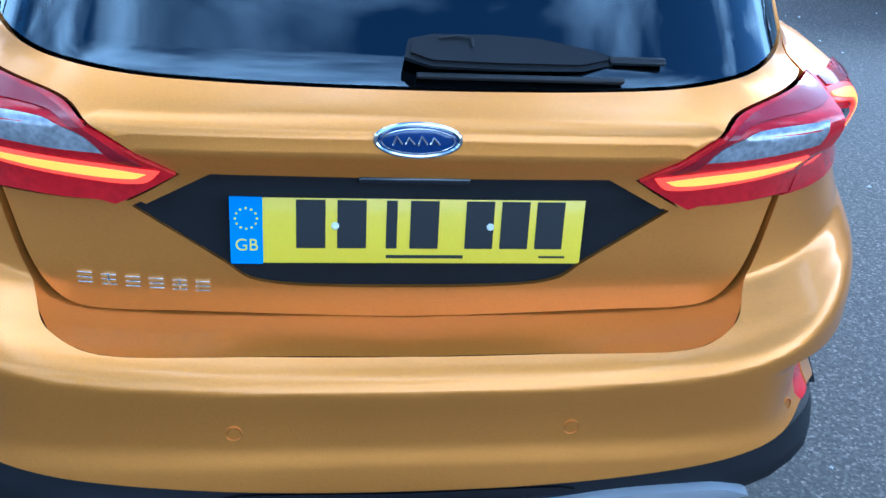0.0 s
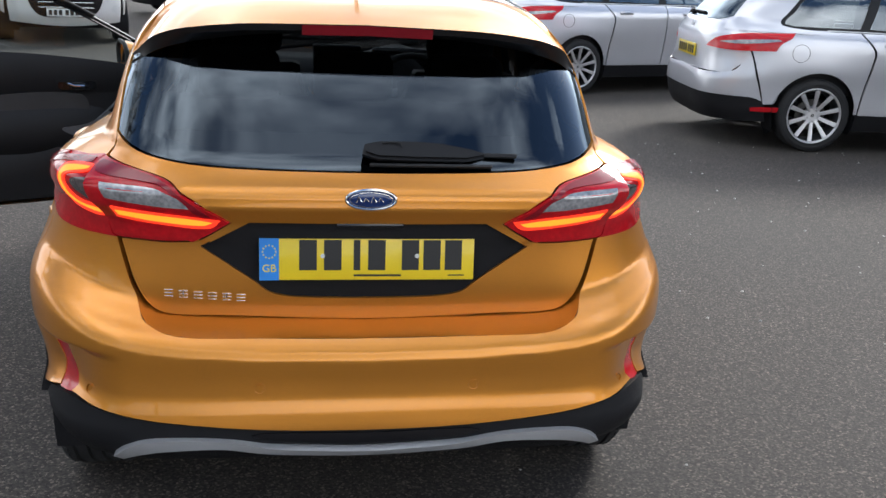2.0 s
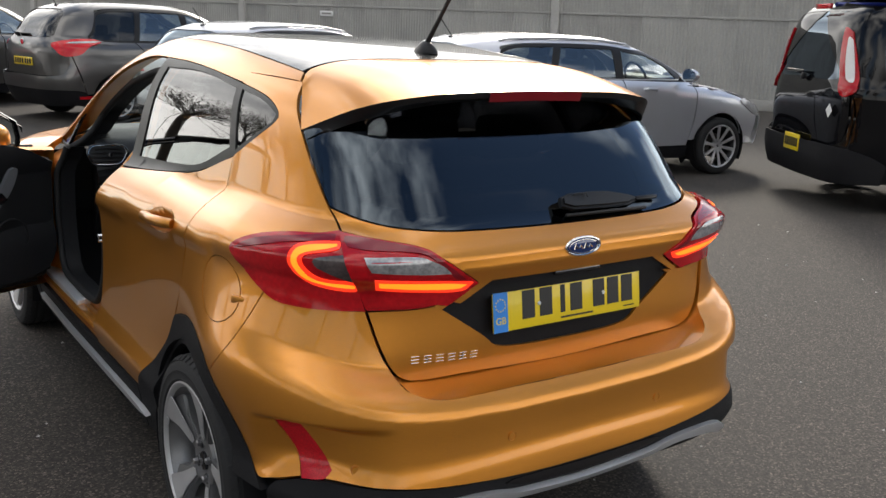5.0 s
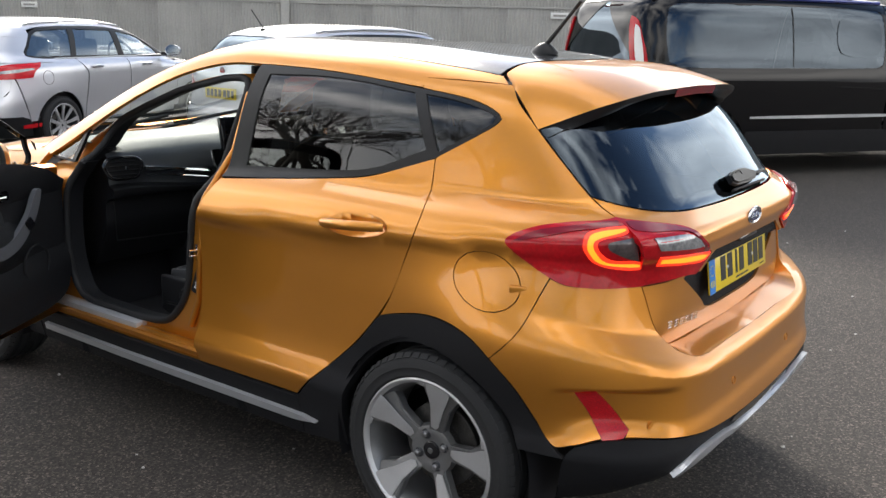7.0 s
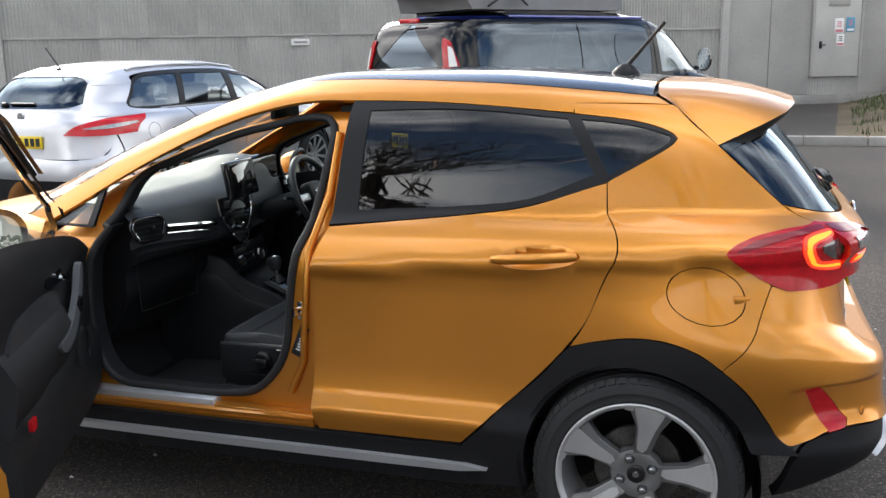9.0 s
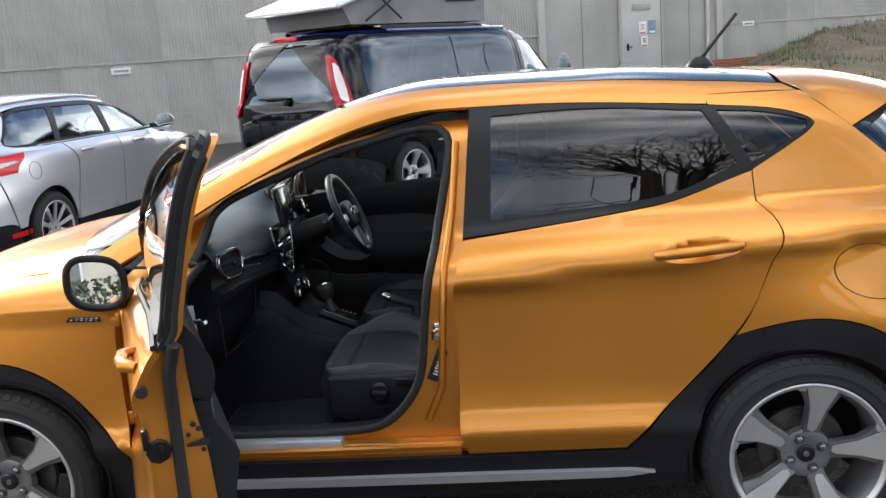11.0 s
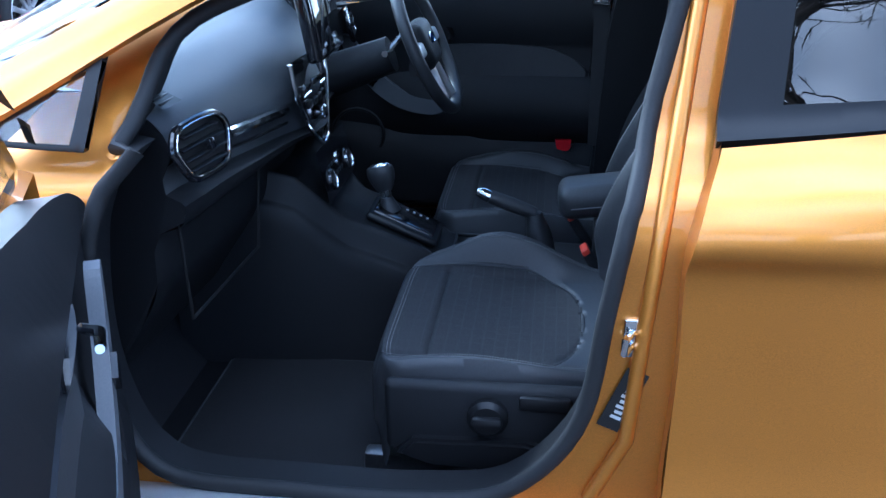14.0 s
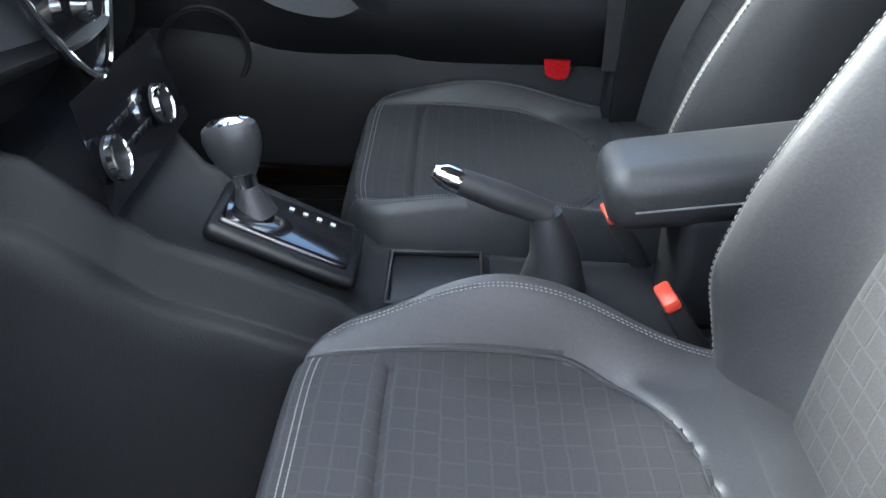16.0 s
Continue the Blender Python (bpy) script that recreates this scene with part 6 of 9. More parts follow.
plain("dash_moulding", [to_dash(p) for r in rows for p in r], [(61 * i + j, 61 * i + j + 1, 61 * i + 62 + j, 61 * i + 61 + j) for i in range(48) for j in range(39)], DASH, dash)
plain("lower_dash", [to_dash(p) for r in rows for p in r[39:]], [(22 * i + j, 22 * i + j + 1, 22 * i + 23 + j, 22 * i + 22 + j) for i in range(48) for j in range(21)], DARK_PLASTIC, dash, "black lower dashboard")
for sx in (-1, 1):
    end = [to_dash(p) for p in rows[0 if sx < 0 else -1][::3]]
    end += [to_dash((sx * 0.50, 3.03, 0.50))]
    plain("dash_end", end, [tuple(range(len(end)))], DARK_PLASTIC, dash, smooth=False)


def air_vent(cx, cy, cz, w, h, turn):
    m = Matrix.Translation(to_dash((cx, cy, cz))) @ Matrix.Rotation(radians(turn), 4, "Z") @ Matrix.Rotation(radians(-14), 4, "X")
    shape = [(-0.5, 0.10), (-0.46, 0.32), (-0.34, 0.5), (0.32, 0.5), (0.48, 0.30), (0.5, 0.08), (0.36, -0.40), (0.26, -0.5), (-0.26, -0.5), (-0.36, -0.42)]
    line = [m @ Vector((a * w, -0.004, b * h)) for a, b in [tuple(p) for p in curved(shape, 0.10)]]
    part("vent_rim", tube(line, 0.006, 8, True), PIANO, dash, "gloss black vent rim")
    part("vent_trim", tube([m @ Vector((a * w * 0.93, -0.010, b * h * 0.93)) for a, b in [tuple(p) for p in curved(shape, 0.10)]], 0.0015, 6, True), CHROME, dash, "thin chrome vent edging")
    back_face = [m @ Vector((a * w * 0.97, 0.0, b * h * 0.97)) for a, b in [tuple(p) for p in curved(shape, 0.10)]]
    plain("vent_well", back_face, [tuple(range(len(back_face)))], INK, dash, smooth=False)
    for k in range(4):
        z = (-0.32 + 0.21 * k) * h
        half = w * (0.42 - 0.10 * abs(k - 1.5) / 1.5)
        part("vent_slat", box((2 * half, 0.010, 0.004), (0, 0, 0), 0.001, m @ Matrix.Translation((0, -0.006, z)) @ Matrix.Rotation(radians(25), 4, "X")), TRIM_BLACK, dash)
    part("vent_tab", box((0.014, 0.012, 0.018), (0, 0, 0), 0.003, m @ Matrix.Translation((0.01, -0.012, 0))), PIANO, dash)


air_vent(-0.555, 2.512, 0.926, 0.165, 0.085, -10)
air_vent(0.60, 2.520, 0.926, 0.14, 0.080, 10)
trim = [(-0.455, 2.502, 0.907), (-0.36, 2.497, 0.895), (-0.25, 2.497, 0.880), (-0.11, 2.502, 0.858)]
part("chrome_trim", joined(*[tube([to_dash(Vector(trim[i]) + Vector((0, 0, dz))) for i in range(4)], r, 8) for dz, r in ((0.012, 0.010), (-0.014, 0.004))]), CHROME, dash, "bright dash trim bar")
part("glove_box_line", tube([to_dash(p) for p in ((-0.58, 2.555, 0.80), (-0.57, 2.555, 0.62), (-0.20, 2.555, 0.60), (-0.17, 2.55, 0.775))], 0.003, 6), INK, dash)
for k in range(4):
    part("demist_slat", box((0.052, 0.006, 0.003), to_dash((-0.558, 2.560 + 0.010 * k, 1.000 + 0.006 * k)), 0.001), INK, dash)
plain("demist_well", [to_dash(p) for p in ((-0.588, 2.552, 0.995), (-0.528, 2.546, 0.995), (-0.532, 2.592, 1.019), (-0.583, 2.598, 1.019))], [(0, 1, 2, 3)], TRIM_BLACK, dash, smooth=False)
# centre stack
face = [(-0.115, 0.965), (-0.105, 0.90), (-0.065, 0.835), (0.005, 0.768), (0.055, 0.768), (0.115, 0.84), (0.150, 0.90), (0.155, 0.965)]


def stack_pt(x, z, lift=0.0):
    return to_dash((x, 2.462 + 0.10 * (z - 0.77) + 0.06 * abs(x - 0.02) - lift, z))


line = [stack_pt(p.x, p.y) for p in curved([(*q, 1) if i in (0, 7) else q for i, q in enumerate(face)], 0.02)]
plain("centre_console_face", line, [tuple(range(len(line)))], PIANO, dash, "gloss black centre stack", smooth=False)
part("stack_chrome", tube([stack_pt(p.x, p.y, 0.004) for p in curved(face, 0.02, False)], 0.0055, 8), CHROME, dash, "chrome stack edging")
for k in range(3):
    part("stack_button", box((0.052, 0.010, 0.014), stack_pt(-0.04 + 0.06 * k, 0.905 - 0.006 * abs(k - 1), 0.004), 0.003), PIANO, dash)
for k in range(4):
    part("stack_button", box((0.030, 0.010, 0.016), stack_pt(-0.035 + 0.036 * k, 0.865, 0.004), 0.003), TRIM_BLACK, dash)
part("volume_knob", disc(0.017, 0.024, stack_pt(0.02, 0.835, 0.008), "y", 0.004, 24), CHROME, dash)
part("stack_bar", tube([stack_pt(-0.07, 0.887, 0.006), stack_pt(0.11, 0.887, 0.006)], 0.003, 6), CHROME, dash)
scr = Matrix.Translation(to_dash((0.022, 2.452, 1.035))) @ Matrix.Rotation(radians(-10), 4, "X")
part("screen_body", box((0.225, 0.030, 0.150), (0, 0, 0), 0.010, scr, 3), PIANO, dash, "dark touchscreen housing")
part("screen", box((0.195, 0.004, 0.115), (0, 0, 0), 0.002, scr @ Matrix.Translation((0, -0.0155, 0.006))), SCREEN, dash, "dark touchscreen")
part("binnacle", joined(box((0.34, 0.05, 0.13), to_dash((0.36, 2.56, 1.03)), 0.03, None, 3)), PIANO, dash)
part("column", tube([to_dash((0.36, 2.62, 0.80)), to_dash((0.36, 2.36, 0.895))], 0.045, 12, taper=[0.06, 0.045]), DARK_PLASTIC, dash)
part("stalk", joined(tube([to_dash((0.36, 2.37, 0.90)), to_dash((0.21, 2.35, 0.925))], 0.008, 8), tube([to_dash((0.36, 2.37, 0.90)), to_dash((0.51, 2.35, 0.925))], 0.008, 8)), PIANO, dash)

# ---- steering wheel ----
wheel_m = Matrix.Translation((0.36, 2.27, 0.925)) @ Matrix.Rotation(radians(-24), 4, "X")
steering = thing("steering_wheel", wheel_m, "black leather steering wheel with grey spokes", "steering wheel")
part("rim", tube([(0.180 * math.cos(t), 0, 0.172 * math.sin(t)) for t in (2 * math.pi * i / 48 for i in range(48))], 0.0155, 12, True), LEATHER, steering)
part("hub", box((0.15, 0.055, 0.12), (0, 0.012, 0), 0.03, None, 4), DARK_PLASTIC, steering)
for x in (-1, 1):
    part("spoke", box((0.10, 0.022, 0.036), (x * 0.115, 0.006, -0.002), 0.008), SILVER_TRIM, steering, "satin grey spoke")
    part("spoke", tube([(x * 0.030, 0.01, -0.045), (x * 0.055, 0.006, -0.155)], 0.011, 8), SILVER_TRIM, steering, "satin grey spoke")
part("hub_oval", box((0.052, 0.004, 0.022), (0, -0.017, 0.008), 0.0018), BADGE_BLUE, steering)
part("hub_oval_rim", tube([(0.029 * math.cos(t), -0.0175, 0.008 + 0.0125 * math.sin(t)) for t in (2 * math.pi * i / 28 for i in range(28))], 0.002, 6, True), CHROME, steering)

# ---- centre console ----
console = thing("centre_console", pose(0.06, 2.2, 0.28), "dark plastic centre console with gear lever and handbrake", "console")


def to_con(p):
    return Vector(p) - Vector((0.06, 2.2, 0.28))


stations = [(2.78, 0.76, 0.165, 0.19), (2.60, 0.745, 0.160, 0.19), (2.50, 0.715, 0.152, 0.18), (2.445, 0.655, 0.128, 0.175), (2.40, 0.610, 0.112, 0.17), (2.33, 0.583, 0.106, 0.165), (2.22, 0.535, 0.100, 0.15),
            (2.19, 0.508, 0.098, 0.14), (2.00, 0.495, 0.095, 0.12), (1.80, 0.490, 0.093, 0.11), (1.60, 0.480, 0.090, 0.11)]
rows = []
for y, top, half, foot in stations:
    mid_z = top - 0.052 - 0.04 * (y - 2.2)
    left = [(-foot - 0.012, 0.27), (-foot - 0.004, 0.36), (-half - 0.030, mid_z - 0.05), (-half - 0.027, mid_z - 0.012), (-half - 0.020, mid_z - 0.001), (-half - 0.010, mid_z), (-half - 0.006, mid_z + 0.006),
            (-half, top - 0.010), (-half + 0.004, top - 0.002), (-half + 0.010, top), (-half + 0.018, top - 0.002), (-half + 0.022, top - 0.008)]
    sec = left + [(-x, z) for x, z in reversed(left)]
    rows.append([to_con((0.058 + x, y, z)) for x, z in sec])
k = len(rows[0])
con = plain("console_body", [p for r in rows for p in r], [(k * i + j, k * i + j + 1, k * i + k + 1 + j, k * i + k + j) for i in range(len(rows) - 1) for j in range(k - 1)], DARK_PLASTIC, console)
con.data.set_sharp_from_angle(angle=radians(60))
plain("climate_panel", [to_con(p) for p in ((-0.085, 2.425, 0.655), (0.200, 2.425, 0.655), (0.185, 2.455, 0.765), (-0.070, 2.455, 0.765))], [(0, 1, 2, 3)], PIANO, console, "gloss black climate panel", smooth=False)
for x in (-0.047, 0.112):
    d = Matrix.Translation(to_con((x, 2.432, 0.700))) @ Matrix.Rotation(radians(-15), 4, "X")
    part("dial", lathe([(0.0, 0.024), (-0.008, 0.0225), (-0.009, 0.018), (-0.007, 0.0)], 28, "y"), TRIM_BLACK, console).matrix_local = d
    part("dial_ring", lathe([(-0.004, 0.0236), (-0.0105, 0.0230), (-0.0115, 0.0200), (-0.0085, 0.0192)], 28, "y"), CHROME, console, "chrome dial ring").matrix_local = d
for i in range(5):
    for j in range(2):
        part("climate_button", box((0.018, 0.006, 0.010), to_con((-0.012 + 0.0225 * i, 2.436 + 0.008 * j, 0.690 + 0.026 * j)), 0.002), TRIM_BLACK, console)
slope = math.atan2(0.585 - 0.537, 2.33 - 2.215)
plate_m = Matrix.Translation(to_con((0.060, 2.285, 0.566))) @ Matrix.Rotation(slope, 4, "X")
part("gear_surround", box((0.125, 0.175, 0.020), (0, 0, 0), 0.010, plate_m, 3), TRIM_BLACK, console, "satin black gear surround")
part("gear_plate", box((0.098, 0.150, 0.012), (0, 0, 0), 0.006, plate_m @ Matrix.Translation((0, 0.002, 0.010)), 3), PIANO, console, "gloss black gear plate")
for k in range(4):
    part("gear_mark", box((0.006, 0.006, 0.001), (0, 0, 0), 0.0, plate_m @ Matrix.Translation((0.030, -0.045 + 0.017 * k, 0.0168))), LABEL_PAPER, console, smooth=False)
part("gear_gaiter", tube([to_con((0.060, 2.320, 0.590)), to_con((0.061, 2.328, 0.625))], 0.02, 12, taper=[0.026, 0.013]), LEATHER, console)
part("gear_collar", tube([to_con((0.061, 2.327, 0.620)), to_con((0.062, 2.331, 0.642))], 0.012, 12, taper=[0.012, 0.0145]), CHROME, console, "chrome gear collar")
knob_prof = [(0.0, 0.0125), (0.012, 0.0185), (0.030, 0.0245), (0.046, 0.0265), (0.058, 0.0245), (0.066, 0.016), (0.069, 0.0)]
knob = lathe(knob_prof, 24, "z")
bmesh.ops.scale(knob, vec=(0.85, 1.25, 1.0), verts=knob.verts)
part("gear_knob", knob, LEATHER, console, "black leather gear knob").matrix_local = Matrix.Translation(to_con((0.062, 2.331, 0.638))) @ Matrix.Rotation(radians(-12), 4, "X")
cap = lathe([(0.064, 0.0190), (0.0685, 0.0120), (0.0705, 0.0)], 24, "z")
bmesh.ops.scale(cap, vec=(0.85, 1.25, 1.0), verts=cap.verts)
part("knob_cap", cap, CHROME, console, "bright knob cap").matrix_local = Matrix.Translation(to_con((0.062, 2.331, 0.638))) @ Matrix.Rotation(radians(-12), 4, "X")
part("tray", box((0.13, 0.12, 0.02), to_con((0.060, 2.11, 0.500)), 0.006), TRIM_BLACK, console)
part("tray_rim", tube([to_con(p) for p in ((0.0, 2.17, 0.513), (0.12, 2.17, 0.513), (0.12, 2.06, 0.513), (0.0, 2.06, 0.513))], 0.004, 6, True), TRIM_BLACK, console)
part("handbrake_boot", tube([to_con((0.088, 1.975, 0.490)), to_con((0.089, 1.975, 0.535)), to_con((0.090, 1.988, 0.585))], 0.03, 12, taper=[0.042, 0.030, 0.019]), LEATHER, console)
part("handbrake", tube([to_con((0.090, 1.985, 0.585)), to_con((0.088, 2.040, 0.606)), to_con((0.086, 2.092, 0.626))], 0.016, 12, taper=[0.015, 0.0175, 0.0155]), LEATHER, console, "black leather handbrake grip")
part("handbrake_button", tube([to_con((0.086, 2.090, 0.625)), to_con((0.085, 2.108, 0.633)), to_con((0.085, 2.120, 0.638))], 0.014, 10, taper=[0.0158, 0.0150, 0.0085]), CHROME, console, "chrome handbrake button")
arm = box((0.125, 0.30, 0.075), (0, 0, 0), 0.028, Matrix.Translation(to_con((0.060, 1.785, 0.655))) @ Matrix.Rotation(radians(-8), 4, "X"), 4)
part("armrest", arm, LEATHER, console, "black leather armrest")
part("armrest_seam", tube([to_con(p) for p in ((-0.004, 1.66, 0.668), (-0.005, 1.79, 0.648), (-0.003, 1.905, 0.632))], 0.0015, 6), THREAD, console)
part("armrest_post", box((0.112, 0.23, 0.150), to_con((0.06, 1.735, 0.552)), 0.018, None, 3), DARK_PLASTIC, console)
for x, y, z in ((-0.052, 1.872, 0.560), (0.146, 1.902, 0.562)):
    lock = thing("belt_buckle", pose(x, y, z, -32, 0, 6), "black seat belt buckle with a red button", "seat belt buckle", "front belt buckles")
    part("buckle_body", box((0.030, 0.024, 0.10), (0, 0, -0.055), 0.007), RUBBER, lock)
    part("buckle_button", box((0.042, 0.018, 0.014), (0, 0, 0), 0.004), BUCKLE, lock, "red release button")
    part("buckle_stem", tube([(0, 0, -0.10), (0, -0.01, -0.20)], 0.010, 6), RUBBER, lock)

# ---- fittings on the hatchback ----
def stand_on(p, n, up=(0, 0, 1)):
    """A frame on a surface: its z along the normal, its y as far up as can be."""
    n = Vector(n).normalized()
    y = (Vector(up) - n * Vector(up).dot(n)).normalized()
    x = y.cross(n)
    m = Matrix((x, y, n)).transposed().to_4x4()
    return Matrix.Translation(p) @ m


def letters(name, text, size, m, mat, parent, depth=0.0006):
    cu = bpy.data.curves.new(name, "FONT")
    cu.body, cu.size, cu.extrude, cu.align_x, cu.align_y = text, size, depth, "CENTER", "CENTER"
    tmp = new("tmp_text", cu)
    me = bpy.data.meshes.new_from_object(tmp.evaluated_get(bpy.context.evaluated_depsgraph_get()))
    bpy.data.objects.remove(tmp)
    me.transform(m)
    ob = dress(name, me, mat, parent, smooth=False)
    return ob


plate_tilt = Vector((0, -1, 0.14)).normalized()
pm = stand_on((0.0, 0.150, 0.832), plate_tilt)
plate = part("number_plate", box((0.520, 0.111, 0.006), (0, 0, 0), 0.0028, pm @ Matrix.Identity(4)), PLATE_YELLOW, car, "yellow rear number plate with a blue band")
part("plate_band", box((0.046, 0.111, 0.0012), (0, 0, 0), 0.0, pm @ Matrix.Translation((-0.2365, 0, 0.0035))), PLATE_BLUE, plate, smooth=False)
for k in range(12):
    a = 2 * math.pi * k / 12
    part("star", disc(0.0022, 0.0006, (0, 0, 0), "z", 0.0001, 5), STAR_YELLOW, plate, smooth=False).matrix_local = pm @ Matrix.Translation((-0.2365 + 0.0155 * math.cos(a), 0.014 + 0.0155 * math.sin(a), 0.0045))
letters("country_letters", "GB", 0.026, pm @ Matrix.Translation((-0.2365, -0.027, 0.0044)), STAR_YELLOW, plate)
for k, x in enumerate((-0.145, -0.086, -0.028, 0.020, 0.102, 0.155, 0.208)):
    part("plate_bar", box((0.042 if k != 2 else 0.016, 0.074, 0.0012), (0, 0, 0), 0.0, pm @ Matrix.Translation((x, 0.006, 0.0036))), INK, plate, smooth=False)
for x, w in ((0.022, 0.115), (0.215, 0.040)):
    part("maker_bar", box((w, 0.005 if w > 0.1 else 0.003, 0.001), (0, 0, 0), 0.0, pm @ Matrix.Translation((x, -0.044, 0.0036))), INK, plate, smooth=False)
for x in (-0.110, 0.118):
    part("plate_screw", disc(0.0055, 0.004, (0, 0, 0), "z", 0.0015, 14), SIGN_WHITE, plate).matrix_local = pm @ Matrix.Translation((x, 0.004, 0.005))

bp = H.at("tail", "wrap", 0.0, 0.985)
bmat = stand_on(bp + Vector((0, 0.000, 0)), (0, -1, 0.02))
oval = lathe([(0.006, 0.0), (0.0055, 0.6), (0.003, 0.86), (0.0, 0.94)], 48, "z")
bmesh.ops.scale(oval, vec=(0.060, 0.0245, 1.0), verts=oval.verts)
badge = part("badge", oval, BADGE_BLUE, car, "blue oval badge with a chrome rim")
badge.matrix_local = bmat
part("badge_rim", tube([(0.0585 * math.cos(t), 0.0235 * math.sin(t), 0.002) for t in (2 * math.pi * i / 56 for i in range(56))], 0.0034, 8, True), CHROME, badge)
part("badge_inner_line", tube([(0.0500 * math.cos(t), 0.0180 * math.sin(t), 0.0052) for t in (2 * math.pi * i / 56 for i in range(56))], 0.0008, 6, True), CHROME, badge)
part("badge_stroke", joined(*[tube([(-0.034 + 0.017 * i, -0.006 + 0.002 * (i % 2), 0.0062), (-0.030 + 0.017 * i, 0.008 - 0.003 * (i % 2), 0.0064), (-0.022 + 0.017 * i, -0.004, 0.0062)], 0.0018, 6) for i in range(4)]),
     CHROME, badge)
script = new("model_script")
script.parent = car
for k in range(6):
    s = 0.346 - 0.0235 * k
    p = H.at("tail", "wrap", s, 0.737 - 0.002 * k)
    n = H.normal("tail", p)
    m = stand_on(p + n * 0.002, n)
    for dz in (0.007, -0.001, -0.009):
        part("script_stroke", box((0.022, 0.0028, 0.004), (0, 0, 0), 0.001, m @ Matrix.Translation((0.0, dz, 0))), CHROME, script)
    if k in (1, 4):
        part("script_stroke", box((0.003, 0.020, 0.004), (0, 0, 0), 0.001, m), CHROME, script)
tagged(script, "chrome model script")
for flip in (False, True):
    p = H.at("body", "wrap", 2.915 + S0, 0.828)
    n = H.normal("body", p)
    if flip:
        p, n = Vector((-p.x, p.y, p.z)), Vector((-n.x, n.y, n.z))
    m = stand_on(p + n * 0.002, n) @ Matrix.Rotation(radians(2 if flip else -2), 4, "Z")
    wing_badge = part("wing_badge", prism([(-0.058, -0.008), (-0.044, 0.009), (0.050, 0.009), (0.056, -0.008)], 0.003, lambda a, b, c, m=m: m @ Vector((a, b, c)), 0.0008), INK, car, "slim dark wing badge with chrome strokes")
    for k in range(6):
        part("badge_bar", box((0.0105, 0.0028, 0.002), (0, 0, 0), 0.0006, m @ Matrix.Translation((-0.034 + 0.0155 * k, 0.0042, 0.0036))), CHROME, wing_badge)
        part("badge_bar", box((0.0028 if k % 2 else 0.0100, 0.0075 if k % 2 else 0.0026, 0.002), (0, 0, 0), 0.0006, m @ Matrix.Translation((-0.036 + 0.0155 * k, -0.0015, 0.0036))), CHROME, wing_badge)

# rear wiper
wp = H.at("tail", "wrap", 0.0, 1.075)
wn_ = H.normal("tail", wp)
wm = stand_on(wp + wn_ * 0.012, wn_)
body = prism([(-0.018, -0.016), (-0.012, 0.010), (0.020, 0.018), (0.110, 0.022), (0.175, 0.021), (0.255, 0.010), (0.285, 0.003), (0.285, -0.010), (0.240, -0.022), (0.120, -0.028), (0.020, -0.028)], 0.020,
             lambda a, b, c: (a, b, 0.002 + c * (1 - 0.5 * max(0, a) / 0.285) - 0.030 * (a / 0.4) ** 2), 0.007)
wiper = part("rear_wiper", body, TRIM_BLACK, car, "black rear wiper parked flat")
wiper.matrix_local = wm
part("wiper_tip", box((0.085, 0.012, 0.010), (0.322, -0.004, -0.008), 0.004, None), TRIM_BLACK, wiper)
part("wiper_blade", box((0.30, 0.008, 0.012), (0.150, -0.036, -0.004), 0.003), RUBBER, wiper)
part("pivot_cap", tube([(0.030, 0.010, 0.0225), (0.055, 0.014, 0.0220), (0.075, 0.012, 0.0215), (0.077, 0.000, 0.0215)], 0.0018, 6), RUBBER, wiper)

# roof aerial
am = Matrix.Translation(H.at("cabin", "top", 0.0, 0.885) + Vector((0, 0, -0.002)))
foot = lathe([(0.0, 0.042), (0.008, 0.040), (0.026, 0.026), (0.036, 0.014), (0.040, 0.0)], 24, "z")
bmesh.ops.scale(foot, vec=(0.75, 1.25, 1.0), verts=foot.verts)
aerial = part("aerial", foot, TRIM_BLACK, car, "black roof aerial leaning back")
aerial.matrix_local = am
part("aerial_mast", tube([(0, -0.004, 0.030), (0, -0.085, 0.125), (0, -0.13, 0.178)], 0.006, 8, taper=[0.0085, 0.006, 0.0068]), RUBBER, aerial)

# rear door handles
for flip in (False, True):
    def hp(y, z, out):
        p = H.at("shell", "wrap", H.along("shell", y, z), z)
        p = p + H.normal("shell", p) * out
        return Vector((-p.x, p.y, p.z)) if flip else p
    grip = tube([hp(1.170, 0.934, 0.002), hp(1.145, 0.936, 0.018), hp(1.05, 0.942, 0.026), hp(0.955, 0.950, 0.020), hp(0.930, 0.953, 0.002)], 0.013, 12, taper=[0.013, 0.0155, 0.0155, 0.0155, 0.013])
    part("rear_handle", grip, GOLD, car)
# tailpipe
part("tailpipe", lathe([(0.0, 0.024), (0.0, 0.028), (0.16, 0.028), (0.16, 0.024), (0.0, 0.024)], 24, "y"), STEEL, car, "steel tailpipe").matrix_local = Matrix.Translation((0.33, 0.17, 0.325))
part("number_lamp", box((0.16, 0.02, 0.012), (0, 0.135, 0.918), 0.004), PIANO, car)
# interior mirror
part("interior_mirror", joined(box((0.22, 0.025, 0.065), (0.0, 2.22, 1.315), 0.012), tube([(0, 2.23, 1.32), (0, 2.29, 1.365)], 0.008, 8)), DARK_PLASTIC, car, "black interior mirror")

